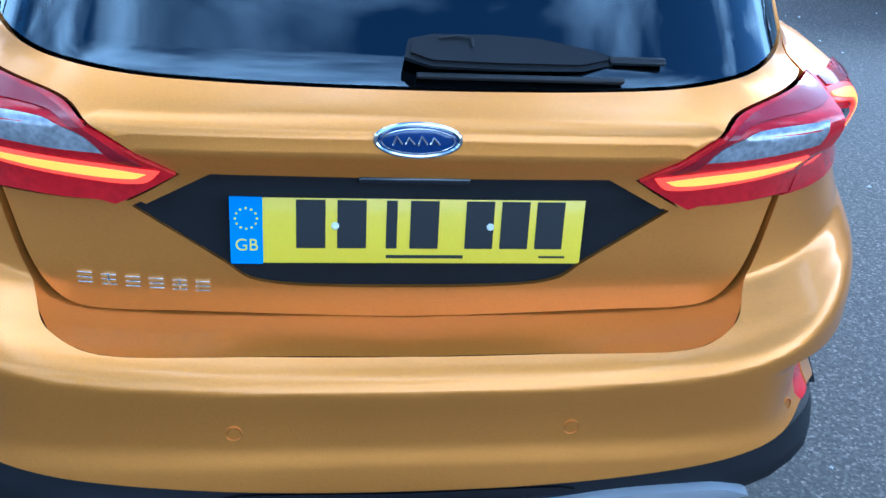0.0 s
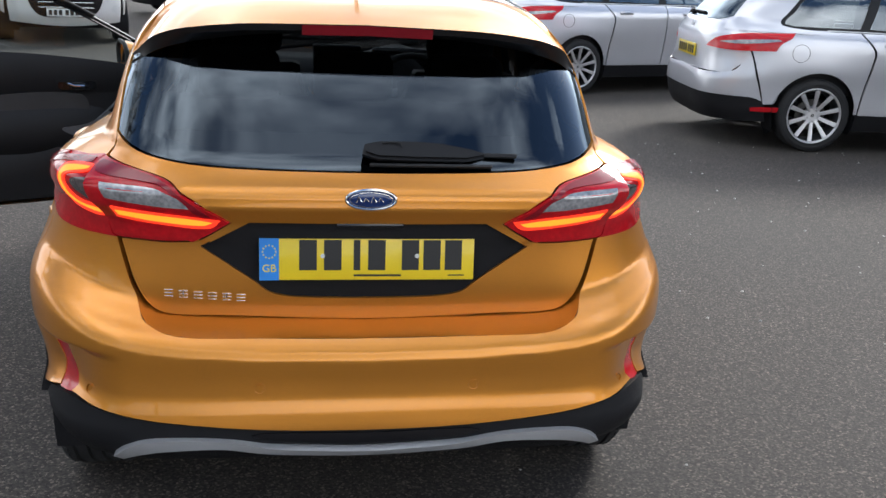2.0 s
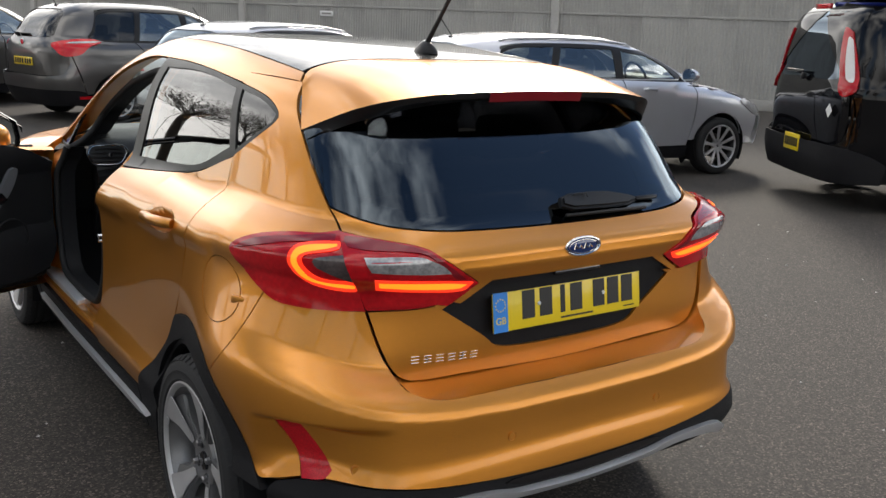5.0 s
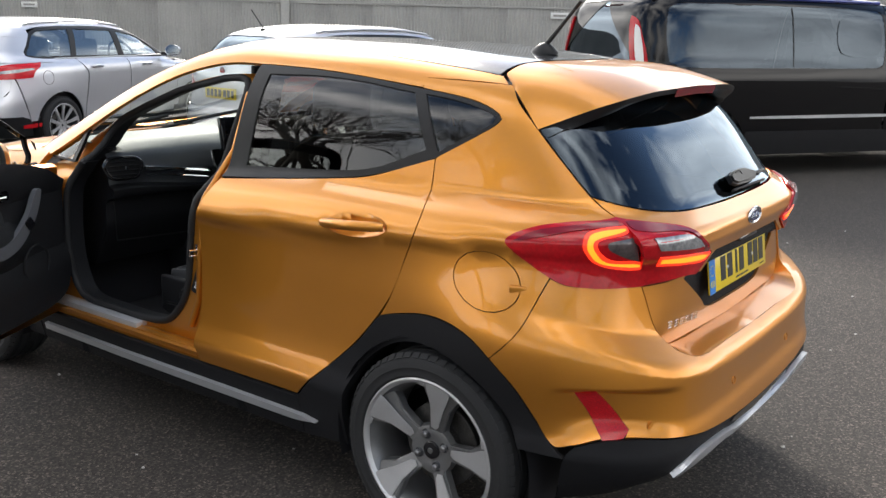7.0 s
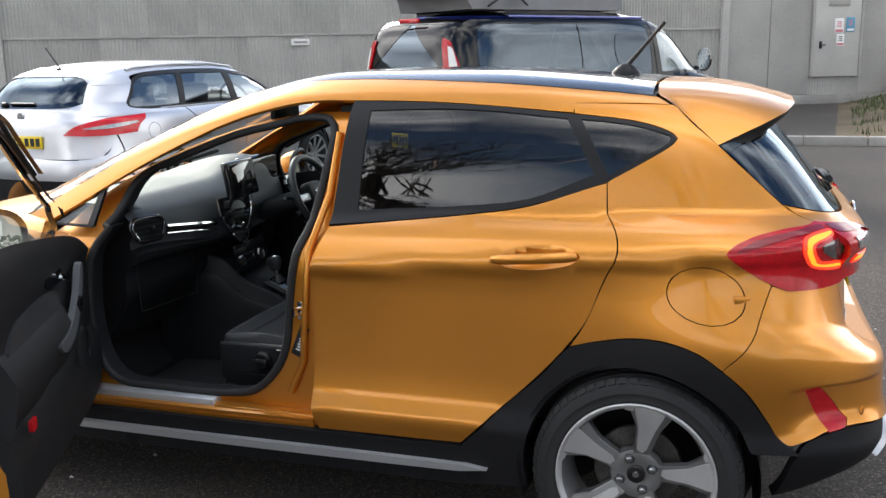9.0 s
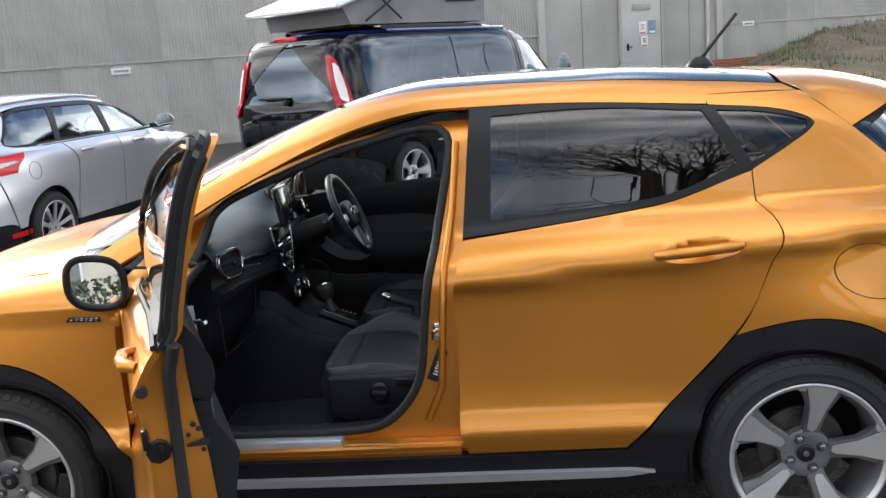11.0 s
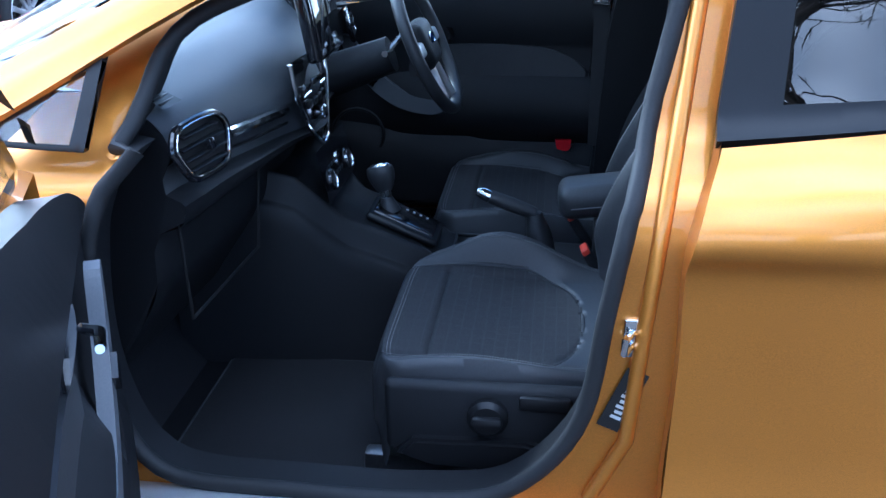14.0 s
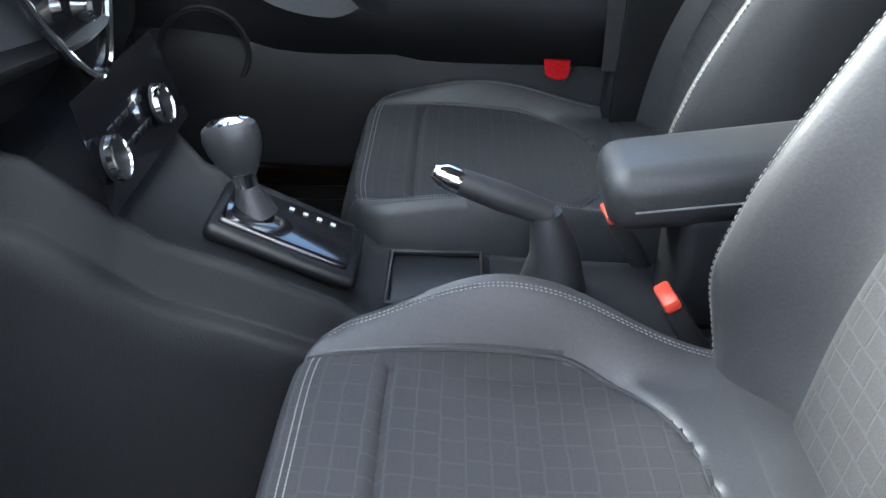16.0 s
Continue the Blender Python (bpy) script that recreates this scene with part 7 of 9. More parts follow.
# ---- parked cars ----
ESTATE = dict(
    flank=[(0.18, 0.83), (0.35, 0.875), (0.55, 0.885), (0.75, 0.90), (0.91, 0.905), (0.98, 0.89), (1.03, 0.85), (1.09, 0.78)],
    bumper_tail=[(0.2, 0.12), (0.35, 0.05), (0.5, 0.03), (0.62, 0.04), (0.70, 0.065), (0.85, 0.08), (1.0, 0.11), (1.06, 0.13)],
    hatch_tail=[(0.6, 0.06), (0.7, 0.066), (0.8, 0.070), (0.95, 0.08), (1.04, 0.12)],
    glass_tail=[(0.9, 0.07), (1.0, 0.10), (1.40, 0.40), (1.55, 0.52)],
    cabin_side=[(0.95, 0.81), (1.05, 0.78), (1.3, 0.68), (1.42, 0.63), (1.55, 0.56)],
    cabin_nose=[(0.95, 3.80), (1.02, 3.62), (1.40, 2.75), (1.55, 2.4)],
    roof_line=[(0.1, 1.37), (0.3, 1.43), (0.7, 1.465), (1.5, 1.50), (2.2, 1.49), (2.7, 1.44), (3.6, 1.2)],
    bonnet_line=[(3.0, 1.08), (3.4, 1.03), (3.9, 0.96), (4.3, 0.86), (4.56, 0.72)],
    nose_line=[(0.18, 4.40), (0.4, 4.52), (0.6, 4.55), (0.8, 4.48), (1.0, 4.35)],
    mid=1.6, fore=3.1, belt=0.98, plan=4.6, swells=((0.98, 0.40, 0.70, 0.18, 0.02), (3.63, 0.42, 0.62, 0.2, 0.02)))
SUV = dict(
    flank=[(0.2, 0.84), (0.4, 0.89), (0.7, 0.91), (0.95, 0.915), (1.05, 0.90), (1.12, 0.84), (1.18, 0.78)],
    bumper_tail=[(0.2, 0.16), (0.4, 0.06), (0.6, 0.02), (0.75, 0.03), (0.85, 0.07), (1.0, 0.09), (1.2, 0.14)],
    hatch_tail=[(0.6, 0.10), (0.9, 0.08), (1.1, 0.09), (1.2, 0.14)],
    glass_tail=[(1.0, 0.06), (1.1, 0.10), (1.55, 0.38), (1.75, 0.52)],
    cabin_side=[(1.0, 0.83), (1.12, 0.80), (1.45, 0.69), (1.6, 0.64), (1.75, 0.58)],
    cabin_nose=[(1.05, 3.75), (1.15, 3.55), (1.58, 2.75), (1.75, 2.4)],
    roof_line=[(0.1, 1.56), (0.4, 1.63), (0.8, 1.66), (1.5, 1.68), (2.2, 1.67), (2.8, 1.60), (3.6, 1.35)],
    bonnet_line=[(3.0, 1.20), (3.4, 1.14), (3.9, 1.08), (4.3, 0.98), (4.52, 0.82)],
    nose_line=[(0.2, 4.35), (0.45, 4.50), (0.7, 4.52), (0.9, 4.46), (1.1, 4.3)],
    mid=1.6, fore=3.1, belt=1.05, plan=4.6, swells=((0.95, 0.40, 0.75, 0.2, 0.025), (3.6, 0.42, 0.7, 0.2, 0.02)))


def parked_car(name, spec, m, paint, label, category, dz=0.0, up=1.0, hubs=(1.0, 3.65), step=0.08, plate_mat=None, lamps="long", rails=False, black_low=0.40, front=False, group=""):
    """A parked car from its skin curves. dz lifts the window line, up stretches the glass height."""
    k = Skin(**spec)
    root = thing(name, m, label, category, group)
    b = k.belt + 0.07

    def w(points, kind="shell"):
        return [(k.along(kind, p[0], p[1]), *p[1:]) for p in points]

    top = 1.40 + dz * 1.9
    r = 0.37
    for flip in (False, True):
        def arch(hy, a0, a1, n=12):
            return [(hy + r * math.cos(radians(a0 + (a1 - a0) * i / n)), 0.33 + r * math.sin(radians(a0 + (a1 - a0) * i / n))) for i in range(n + 1)]
        low = 0.26
        tail_line = [(0.54, 0.40, 1), (0.47, 0.62), (0.39, 0.86), (0.35, b - 0.03, 1)]
        quarter = tail_line + [(1.10, b, 1), (1.330, b, 1), (1.445, b - 0.15), (1.440, 0.78), (1.408, 0.56), (1.392, 0.345, 1), (hubs[0] + 0.362, 0.345, 1)] + arch(hubs[0], 14, 168)
        sheet("quarter_panel", k, "shell", "wrap", w(quarter), paint, root, step, flip=flip)
        rear_door = [(1.345, b, 1), (1.46, b - 0.15), (1.455, 0.78), (1.42, 0.56), (1.40, low + 0.08, 1), (2.22, low + 0.08, 1), (2.24, 0.6), (2.24, b, 1)]
        sheet("rear_door", k, "shell", "wrap", w(rear_door), paint, root, step, gap=0.0022, flip=flip)
        fdoor = [(2.25, b, 1), (2.25, 0.6), (2.23, low + 0.08, 1), (3.18, low + 0.08, 1), (3.24, 0.6), (3.26, b - 0.02, 1)]
        sheet("front_door", k, "shell", "wrap", w(fdoor), paint, root, step, gap=0.0022, flip=flip)
        wing = [(3.27, b - 0.02, 1), (3.25, 0.6), (3.20, 0.40, 1)] + arch(hubs[1], 168, 20) + [(4.22, 0.42, 1), (4.28, 0.70), (4.20, 0.80 + dz, 1), (3.75, 0.93 + dz), (3.45, b - 0.01)]
        sheet("front_wing", k, "body", "wrap", w(wing, "body"), paint, root, step, flip=flip)
        # sill coloured black in place of the shadow below the doors
        sheet("sill", k, "shell", "wrap", w([(hubs[0] + 0.36, low + 0.075, 1), (3.22, low + 0.075, 1), (3.22, 0.19, 1), (hubs[0] + 0.36, 0.19, 1)]), CLADDING, root, 0.1, lift=-0.01, flip=flip)
        surround = [(3.24, b - 0.005, 1), (3.05, b + 0.14 * up), (2.75, b + 0.28 * up), (2.45, top - 0.035), (2.1, top), (1.5, top + 0.005), (1.0, top - 0.022), (0.82, top - 0.075 * up), (0.72, b + 0.15 * up), (0.645, b + 0.075 * up), (0.64, b + 0.035), (0.72, b + 0.012), (1.10, b + 0.004), (2.0, b + 0.002)]
        panes = ([(3.06, b + 0.018, 1), (2.95, b + 0.13 * up), (2.72, b + 0.245 * up), (2.45, top - 0.07), (2.32, top - 0.045, 1), (2.30, b + 0.02, 1)],
                 [(2.20, b + 0.02, 1), (2.21, top - 0.04, 1), (1.55, top - 0.03, 1), (1.43, b + 0.03, 1)],
                 [(1.35, b + 0.03, 1), (1.46, top - 0.03, 1), (1.02, top - 0.047), (0.86, top - 0.095 * up), (0.76, b + 0.14 * up), (0.685, b + 0.075 * up), (0.68, b + 0.045), (0.75, b + 0.032), (1.10, b + 0.028)])
        sheet("window_surround", k, "cabin", "wrap", w(surround, "cabin"), TRIM_BLACK, root, step, gap=0, roll=0.01, lift=-0.002, holes=[w(p, "cabin") for p in panes], flip=flip)
        for p in panes:
            sheet("side_glass", k, "cabin", "wrap", w(p, "cabin"), SHINY_GLASS if p is not panes[2] or not dz else PRIVACY, root, step * 1.4, gap=-0.004, roll=0, lift=-0.008, flip=flip)
        rail_low = []
        for y, z in ((0.50, top - 0.20 * up), (0.70, top - 0.085 * up), (0.95, top - 0.018), (1.5, top + 0.006), (2.1, top + 0.002), (2.45, top - 0.033), (2.75, b + 0.282 * up), (3.05, b + 0.142 * up), (3.25, b - 0.003)):
            x = k.meet("cabin", (0, y, z), (-1, 0, 0), 1.4).x
            rail_low.append((y, 0.55 * math.atan2(z - k.belt - 0.06, -x)))
        rail_top = [(y + (0.0 if y < 2.6 else 0.10), bb + (0.10 if y < 2.5 else 0.055)) for y, bb in rail_low]
        sheet("roof_rail", k, "cabin", "arc", [(*rail_low[0], 1)] + rail_low[1:-1] + [(*rail_low[-1], 1), (*rail_top[-1], 1)] + rail_top[-2:0:-1] + [(*rail_top[0], 1)], paint, root, step * 0.8, gap=0, flip=flip)
        pillar = [(0.35, b - 0.03, 1), (0.50, top - 0.22 * up), (0.52, top - 0.19 * up, 1), (0.82, top - 0.070 * up), (0.722, b + 0.15 * up), (0.647, b + 0.075 * up), (0.642, b + 0.035), (0.72, b + 0.010), (1.10, b + 0.003, 1), (0.8, b - 0.02)]
        sheet("rear_pillar", k, "shell", "wrap", w(pillar), paint, root, step * 0.7, gap=0, flip=flip)
        if rails:
            line = [k.at("cabin", "arc", y, bb + 0.045) + Vector((0, 0, 0.016)) for y, bb in rail_low[2:6]]
            if flip:
                line = [Vector((-p.x, p.y, p.z)) for p in line]
            part("luggage_rail", tube([line[0] - Vector((0, 0.1, 0.02))] + line + [line[-1] + Vector((0, 0.06, -0.03))], 0.013, 8), SILVER_TRIM, root, "silver luggage rail")
        belt_line = [k.at("cabin", "wrap", k.along("cabin", y, b + 0.004), b + 0.004) + Vector((-0.006, 0, 0)) for y in (1.05, 1.4, 1.8, 2.2, 2.6, 3.0, 3.2)]
        if flip:
            belt_line = [Vector((-p.x, p.y, p.z)) for p in belt_line]
        part("belt_trim", tube(belt_line, 0.007, 6), SILVER_TRIM if not dz else TRIM_BLACK, root, "bright window trim" if not dz else "")
        if flip and not dz:
            flap = [k.at("shell", "wrap", k.along("shell", 0.80 + 0.075 * math.cos(t), 0.86 + 0.075 * math.sin(t)), 0.86 + 0.075 * math.sin(t)) for t in (2 * math.pi * i / 28 for i in range(28))]
            part("fuel_flap_line", tube([Vector((-p.x, p.y, p.z)) for p in flap], 0.0022, 5, True), RUBBER, root)
        s1 = 1 if flip else -1
        for y in (1.62, 2.58):
            p = k.at("shell", "wrap", k.along("shell", y, b - 0.095), b - 0.095)
            n = k.normal("shell", p)
            line = [p + n * o + Vector((0, dy, 0)) for dy, o in ((-0.085, 0.0), (-0.06, 0.032), (0.06, 0.034), (0.085, 0.0))]
            if flip:
                line = [Vector((-q.x, q.y, q.z)) for q in line]
            part("door_handle", tube(line, 0.017, 8), paint, root)
        sh = []
        for i in range(9):
            u = i / 8
            g = math.sqrt(max(0, 1 - (1 - u) ** 2.2))
            for j in range(14):
                t = 2 * math.pi * j / 14
                sh.append((s1 * (1.00 + 0.11 * g * math.cos(t)), 3.12 - 0.13 * u, b + 0.065 + 0.075 * g * math.sin(t)))
        mir = plain("door_mirror", sh, [(14 * i + j, 14 * i + (j + 1) % 14, 14 * i + 14 + (j + 1) % 14, 14 * i + 14 + j) for i in range(8) for j in range(14)], paint, root)
        plain("mirror_glass", [(x, y + 0.008, z) for x, y, z in sh[-14:]], [tuple(range(14))], MIRROR, mir, "mirror glass", smooth=False)
        part("mirror_foot", box((0.14, 0.07, 0.05), (s1 * 0.87, 3.06, b + 0.02), 0.015), TRIM_BLACK, mir)
        # lamps
        if lamps == "long":
            seam = k.along("shell", 0.35, b - 0.03)
            shape = [(seam - 0.19, b - 0.19, 1), (seam - 0.13, b - 0.11), (seam, b - 0.05)] + w([(0.60, b - 0.038), (0.75, b - 0.030, 1), (0.71, b - 0.075), (0.63, b - 0.12), (0.59, b - 0.185, 1)]) + [(seam - 0.03, b - 0.20)]
            clear = [(seam - 0.10, b - 0.135), (seam, b - 0.105)] + w([(0.60, b - 0.085), (0.63, b - 0.10)]) + [(seam, b - 0.14)]
        else:
            shape = [(0.33, b - 0.03), (0.455, b + 0.03), (0.58, b + 0.035), (0.647, b - 0.005), (0.58, b - 0.06), (0.523, b - 0.17), (0.424, b - 0.20), (0.362, b - 0.11)]
            clear = [(0.42, b - 0.030), (0.46, b - 0.004), (0.66, b + 0.006), (0.58, b - 0.020)]
        lam = sheet("tail_lamp", k, "shell", "wrap", shape, LENS_SKY_LIT, root, 0.04, lift=0.012, roll=0.02, flip=flip, label="red tail lamp")
        sheet("lamp_window", k, "shell", "wrap", clear, LENS_CLEAR, lam, 0.03, lift=0.015, roll=0.004, flip=flip)
        sheet("headlamp", k, "body", "wrap", w([(3.95, 0.84 + dz), (4.2, 0.84 + dz * 0.9), (4.33, 0.78 + dz * 0.9), (4.32, 0.66 + dz), (4.15, 0.70 + dz)], "body"), LENS_CLEAR, root, 0.05, lift=0.008, flip=flip, label="clear headlamp")
        for hy, tr in ((hubs[0], 12), (hubs[1], 40)):
            wh = wheel(root, (s1 * 0.80, hy, 0.325), s1, tr + 7 * s1, "ten")
            wh.scale = (1.05, 1.05, 1.05)
            well = lathe([(-0.14, r + 0.01), (0.12, r + 0.01), (0.12, 0.05)], 28)
            bmesh.ops.transform(well, matrix=Matrix.Translation((s1 * 0.74, hy, 0.33)) @ Matrix.Rotation(0 if s1 < 0 else math.pi, 4, "Z"), verts=well.verts)
            bmesh.ops.delete(well, geom=[f for f in well.faces if f.calc_center_median().z < 0.2], context="FACES")
            part("wheel_well", well, CLADDING, root)
    tail_s = k.along("shell", 0.35, b - 0.03)
    low_s = k.along("shell", 0.54, 0.40) + 0.01
    hatch_half = [(0, 0.66), (0.40, 0.67, 1), (0.455, 0.80), (tail_s - 0.01, b - 0.03, 1), (0.335, b + 0.08, 1), (0.27, b + 0.045), (0, b + 0.04)]
    sheet("tailgate", k, "tail", "wrap", both(hatch_half), paint, root, step * 0.8, gap=-0.012, lift=-0.003)
    sheet("rear_glass", k, "tail", "wrap", both([(0, b + 0.045), (0.26, b + 0.05), (0.325, b + 0.085, 1), (0.345, top - 0.12, 1), (0.26, top - 0.045), (0, top - 0.035)]), PRIVACY if dz else HATCH_GLASS, root, step, roll=0.004, label="dark rear window")
    sheet("spoiler", k, "tail", "wrap", both([(0, top - 0.035), (0.26, top - 0.045), (0.345, top - 0.12, 1), (0.54, top - 0.10), (0.48, top + 0.02), (0, top + 0.03)]), paint, root, step * 0.7, gap=0, lift=0.008, roll=0.012)
    pillar_end = lerp_curve([(b - 0.03, 0.95), (b + 0.004, 0.90), (b + 0.014, 0.71), (b + 0.036, 0.638), (b + 0.075 * up, 0.643), (b + 0.15 * up, 0.718), (top - 0.075 * up, 0.815)])
    for sx in (-1, 1):
        verts = []
        for i in range(22):
            z = b - 0.03 + (top - 0.08 * up - b + 0.03) * i / 21
            s_end = k.along("shell", pillar_end(z), z)
            for j in range(9):
                p = k.at("shell", "wrap", 0.322 + (s_end - 0.322) * j / 8, z)
                p += k.normal("shell", p) * 0.004
                verts.append((-sx * p.x if sx > 0 else p.x, p.y, p.z))
        plain("glass_pillar", verts, [(9 * i + j, 9 * i + j + 1, 9 * i + j + 10, 9 * i + j + 9)[::-sx] for i in range(21) for j in range(8)], paint, root)
    bump_half = [(0, black_low + 0.06), (0.5, black_low + 0.06), (k.along("shell", 0.54, 0.40) - 0.005, 0.43, 1), (k.along("shell", 0.47, 0.62) - 0.006, 0.62), (k.along("shell", 0.39, 0.86) - 0.006, 0.86), (tail_s - 0.012, b - 0.045, 1), (0.457, 0.80), (0.405, 0.665), (0, 0.655)]
    sheet("rear_bumper", k, "body", "wrap", both(bump_half), paint, root, step * 0.8, gap=0.0)
    sheet("lower_bumper", k, "body", "wrap", both([(0, black_low + 0.058), (0.5, black_low + 0.058), (low_s, 0.428, 1), (low_s, 0.24, 1), (0, 0.22)]), CLADDING, root, step, lift=-0.01, label="black lower bumper")
    for sx in (-1, 1):
        sheet("bumper_reflector", k, "body", "wrap", [(sx * 0.50, 0.37), (sx * 0.64, 0.38), (sx * 0.64, 0.345), (sx * 0.50, 0.335)], REFLECTOR, root, 0.05, lift=0.003, roll=0.01)
    half_arc = 0.55 * math.pi
    roof_edge = [(y, bb) for y, bb in rail_top[1:6]]
    sheet("roof", k, "cabin", "arc", roof_edge + [(2.62, 0.70), (2.66, half_arc / 2), (2.62, half_arc - 0.70)] + [(y, half_arc - bb) for y, bb in reversed(roof_edge)], paint, root, step * 1.3, gap=0)
    sheet("windscreen", k, "cabin", "arc", [(*rail_top[5], 1), (2.85, rail_top[6][1]), (3.15, rail_top[7][1]), (3.36, rail_top[8][1], 1), (3.52, half_arc / 2), (3.36, half_arc - rail_top[8][1], 1),
          (3.15, half_arc - rail_top[7][1]), (2.85, half_arc - rail_top[6][1]), (rail_top[5][0], half_arc - rail_top[5][1], 1), (2.64, half_arc / 2)], GLASS, root, step * 1.3, gap=0, roll=0, lift=-0.004, label="clear windscreen")
    sheet("bonnet", k, "body", "top", both([(0, 3.50), (0.62, 3.36), (0.76, 3.42), (0.74, 3.9), (0.62, 4.25, 1), (0, 4.40)]), paint, root, step)
    sheet("front_bumper", k, "body", "fore", both([(0, 0.80 + dz), (0.5, 0.80 + dz), (0.74, 0.70), (0.74, 0.32, 1), (0, 0.26)]), paint, root, step)
    sheet("grille", k, "body", "fore", both([(0, 0.74 + dz), (0.42, 0.74 + dz), (0.50, 0.62 + dz * 0.5), (0.36, 0.42), (0, 0.40)]), PIANO, root, step, lift=0.006, roll=0.02, label="black grille")
    for z in (0.50, 0.57, 0.64, 0.71):
        part("grille_bar", box((0.74, 0.02, 0.014), k.at("body", "fore", 0.0, z + dz * 0.5) + Vector((0, 0.012, 0)), 0.004), CHROME, root)
    np_ = k.at("tail", "wrap", 0, 0.80 + dz * 0.3)
    plate = part("number_plate", box((0.52, 0.012, 0.111), np_ + Vector((0, -0.008, 0)), 0.003), plate_mat or PLATE_YELLOW, root, "yellow rear number plate")
    for i in range(7):
        part("plate_bar", box((0.045, 0.004, 0.072), np_ + Vector((-0.205 + 0.066 * i + (0.02 if i > 3 else 0), -0.015, 0)), 0.0), INK, plate, smooth=False)
    np_ = k.at("body", "fore", 0, 0.46)
    plate = part("number_plate", box((0.52, 0.012, 0.111), np_ + Vector((0, 0.016, 0)), 0.003), PLATE_WHITE, root, "white front number plate")
    for i in range(7):
        part("plate_bar", box((0.045, 0.004, 0.072), np_ + Vector((-0.205 + 0.066 * i + (0.02 if i > 3 else 0), 0.023, 0)), 0.0), INK, plate, smooth=False)
    bd = k.at("tail", "wrap", 0, b - 0.03)
    part("badge", disc(0.045, 0.012, bd, "y", 0.004, 24), CHROME, root)
    part("rear_wiper", joined(box((0.30, 0.03, 0.02), k.at("tail", "wrap", 0.02, b + 0.085) + Vector((0, -0.02, 0)), 0.008), box((0.07, 0.05, 0.05), k.at("tail", "wrap", 0.14, b + 0.075) + Vector((0, -0.02, 0)), 0.02)), TRIM_BLACK, root, "black rear wiper")
    ap = k.at("cabin", "top", 0, 0.62)
    part("aerial", joined(tube([ap, ap + Vector((0, -0.16, 0.20))], 0.006, 6), box((0.05, 0.09, 0.03), ap, 0.012)), TRIM_BLACK, root, "black roof aerial")
    # cabin seen through the glass
    part("floor_pan", box((1.52, 3.3, 0.10), (0, 2.3, 0.25), 0.03), CLADDING, root)
    part("cabin_floor", box((1.5, 2.5, 0.06), (0, 1.95, 0.42), 0.02), CARPET, root)
    part("inner_lining", joined(box((0.04, 2.9, 0.5), (-0.78, 1.9, b - 0.30), 0.01), box((0.04, 2.9, 0.5), (0.78, 1.9, b - 0.30), 0.01)), DARK_PLASTIC, root)
    part("dash_top", box((1.4, 0.55, 0.25), (0, 3.12, b - 0.10), 0.08, None, 3), DASH, root)
    for x in (-0.36, 0.36):
        part("seat", joined(box((0.48, 0.14, 0.62), (x, 1.98, b - 0.10), 0.05, None, 3), box((0.26, 0.10, 0.18), (x, 1.93, b + 0.27), 0.04, None, 3), box((0.48, 0.48, 0.16), (x, 2.25, b - 0.40), 0.05)), SEAT_BACK_CLOTH, root)
    part("rear_bench", joined(box((1.25, 0.14, 0.55), (0, 1.12, b - 0.16), 0.05, None, 3), *[box((0.24, 0.09, 0.15), (x, 1.08, b + 0.16), 0.04, None, 3) for x in (-0.38, 0.38)]), SEAT_BACK_CLOTH, root)
    ring = [(0.36 + 0.18 * math.cos(t), 2.80 - 0.07 * math.sin(t), b + 0.0 + 0.17 * math.sin(t)) for t in (2 * math.pi * i / 24 for i in range(24))]
    part("steering_wheel", tube(ring, 0.014, 6, True), RUBBER, root)
    return root


def at_hub(hx, hy, heading, hub=1.0, side=0.80):
    """The pose of a car whose right rear hub stands there, heading in degrees from +x."""
    turn = Matrix.Rotation(radians(heading - 90), 4, "Z")
    return Matrix.Translation(Vector((hx, hy, 0)) - turn @ Vector((side, hub, 0))) @ turn


parked_car("estate_car", ESTATE, at_hub(4.37, 5.67, -6.5, side=0.86), SILVER_PAINT, "silver estate car with red tail lamps and roof rails", "car", rails=True, step=0.06, group="parked cars")
parked_car("estate_car", ESTATE, at_hub(3.15, 8.85, 18, side=0.86), SILVER_PAINT, "pale silver estate car parked behind the other estate", "car", rails=True, group="parked cars")
parked_car("off_road_car", SUV, at_hub(2.2, 12.2, 15, side=0.86), GREY_PAINT, "dark grey sport utility car with pale window line", "car", dz=0.10, step=0.11, lamps="short", group="parked cars")
parked_car("off_road_car", SUV, at_hub(0.2, 14.6, 32, side=0.86), GREY_PAINT, "dark grey sport utility car with tinted rear glass", "car", dz=0.10, step=0.11, lamps="short", group="parked cars")
parked_car("off_road_car", SUV, at_hub(-0.9, 16.6, 32, side=0.86), BLUE_PAINT, "deep blue sport utility car with five-spoke wheels", "car", dz=0.10, step=0.11, lamps="short", group="parked cars")
parked_car("off_road_car", SUV, at_hub(-2.1, 18.3, 32, side=0.86), WHITE_PAINT, "white sport utility car with alloy wheels", "car", dz=0.10, step=0.11, lamps="short", group="parked cars")
parked_car("off_road_car", SUV, Matrix.Translation((-4.6, 16.6, 0)) @ Matrix.Rotation(radians(196), 4, "Z"), WHITE_PAINT, "white compact sport utility car facing the yard", "car", dz=0.06, step=0.11, lamps="short", group="parked cars")

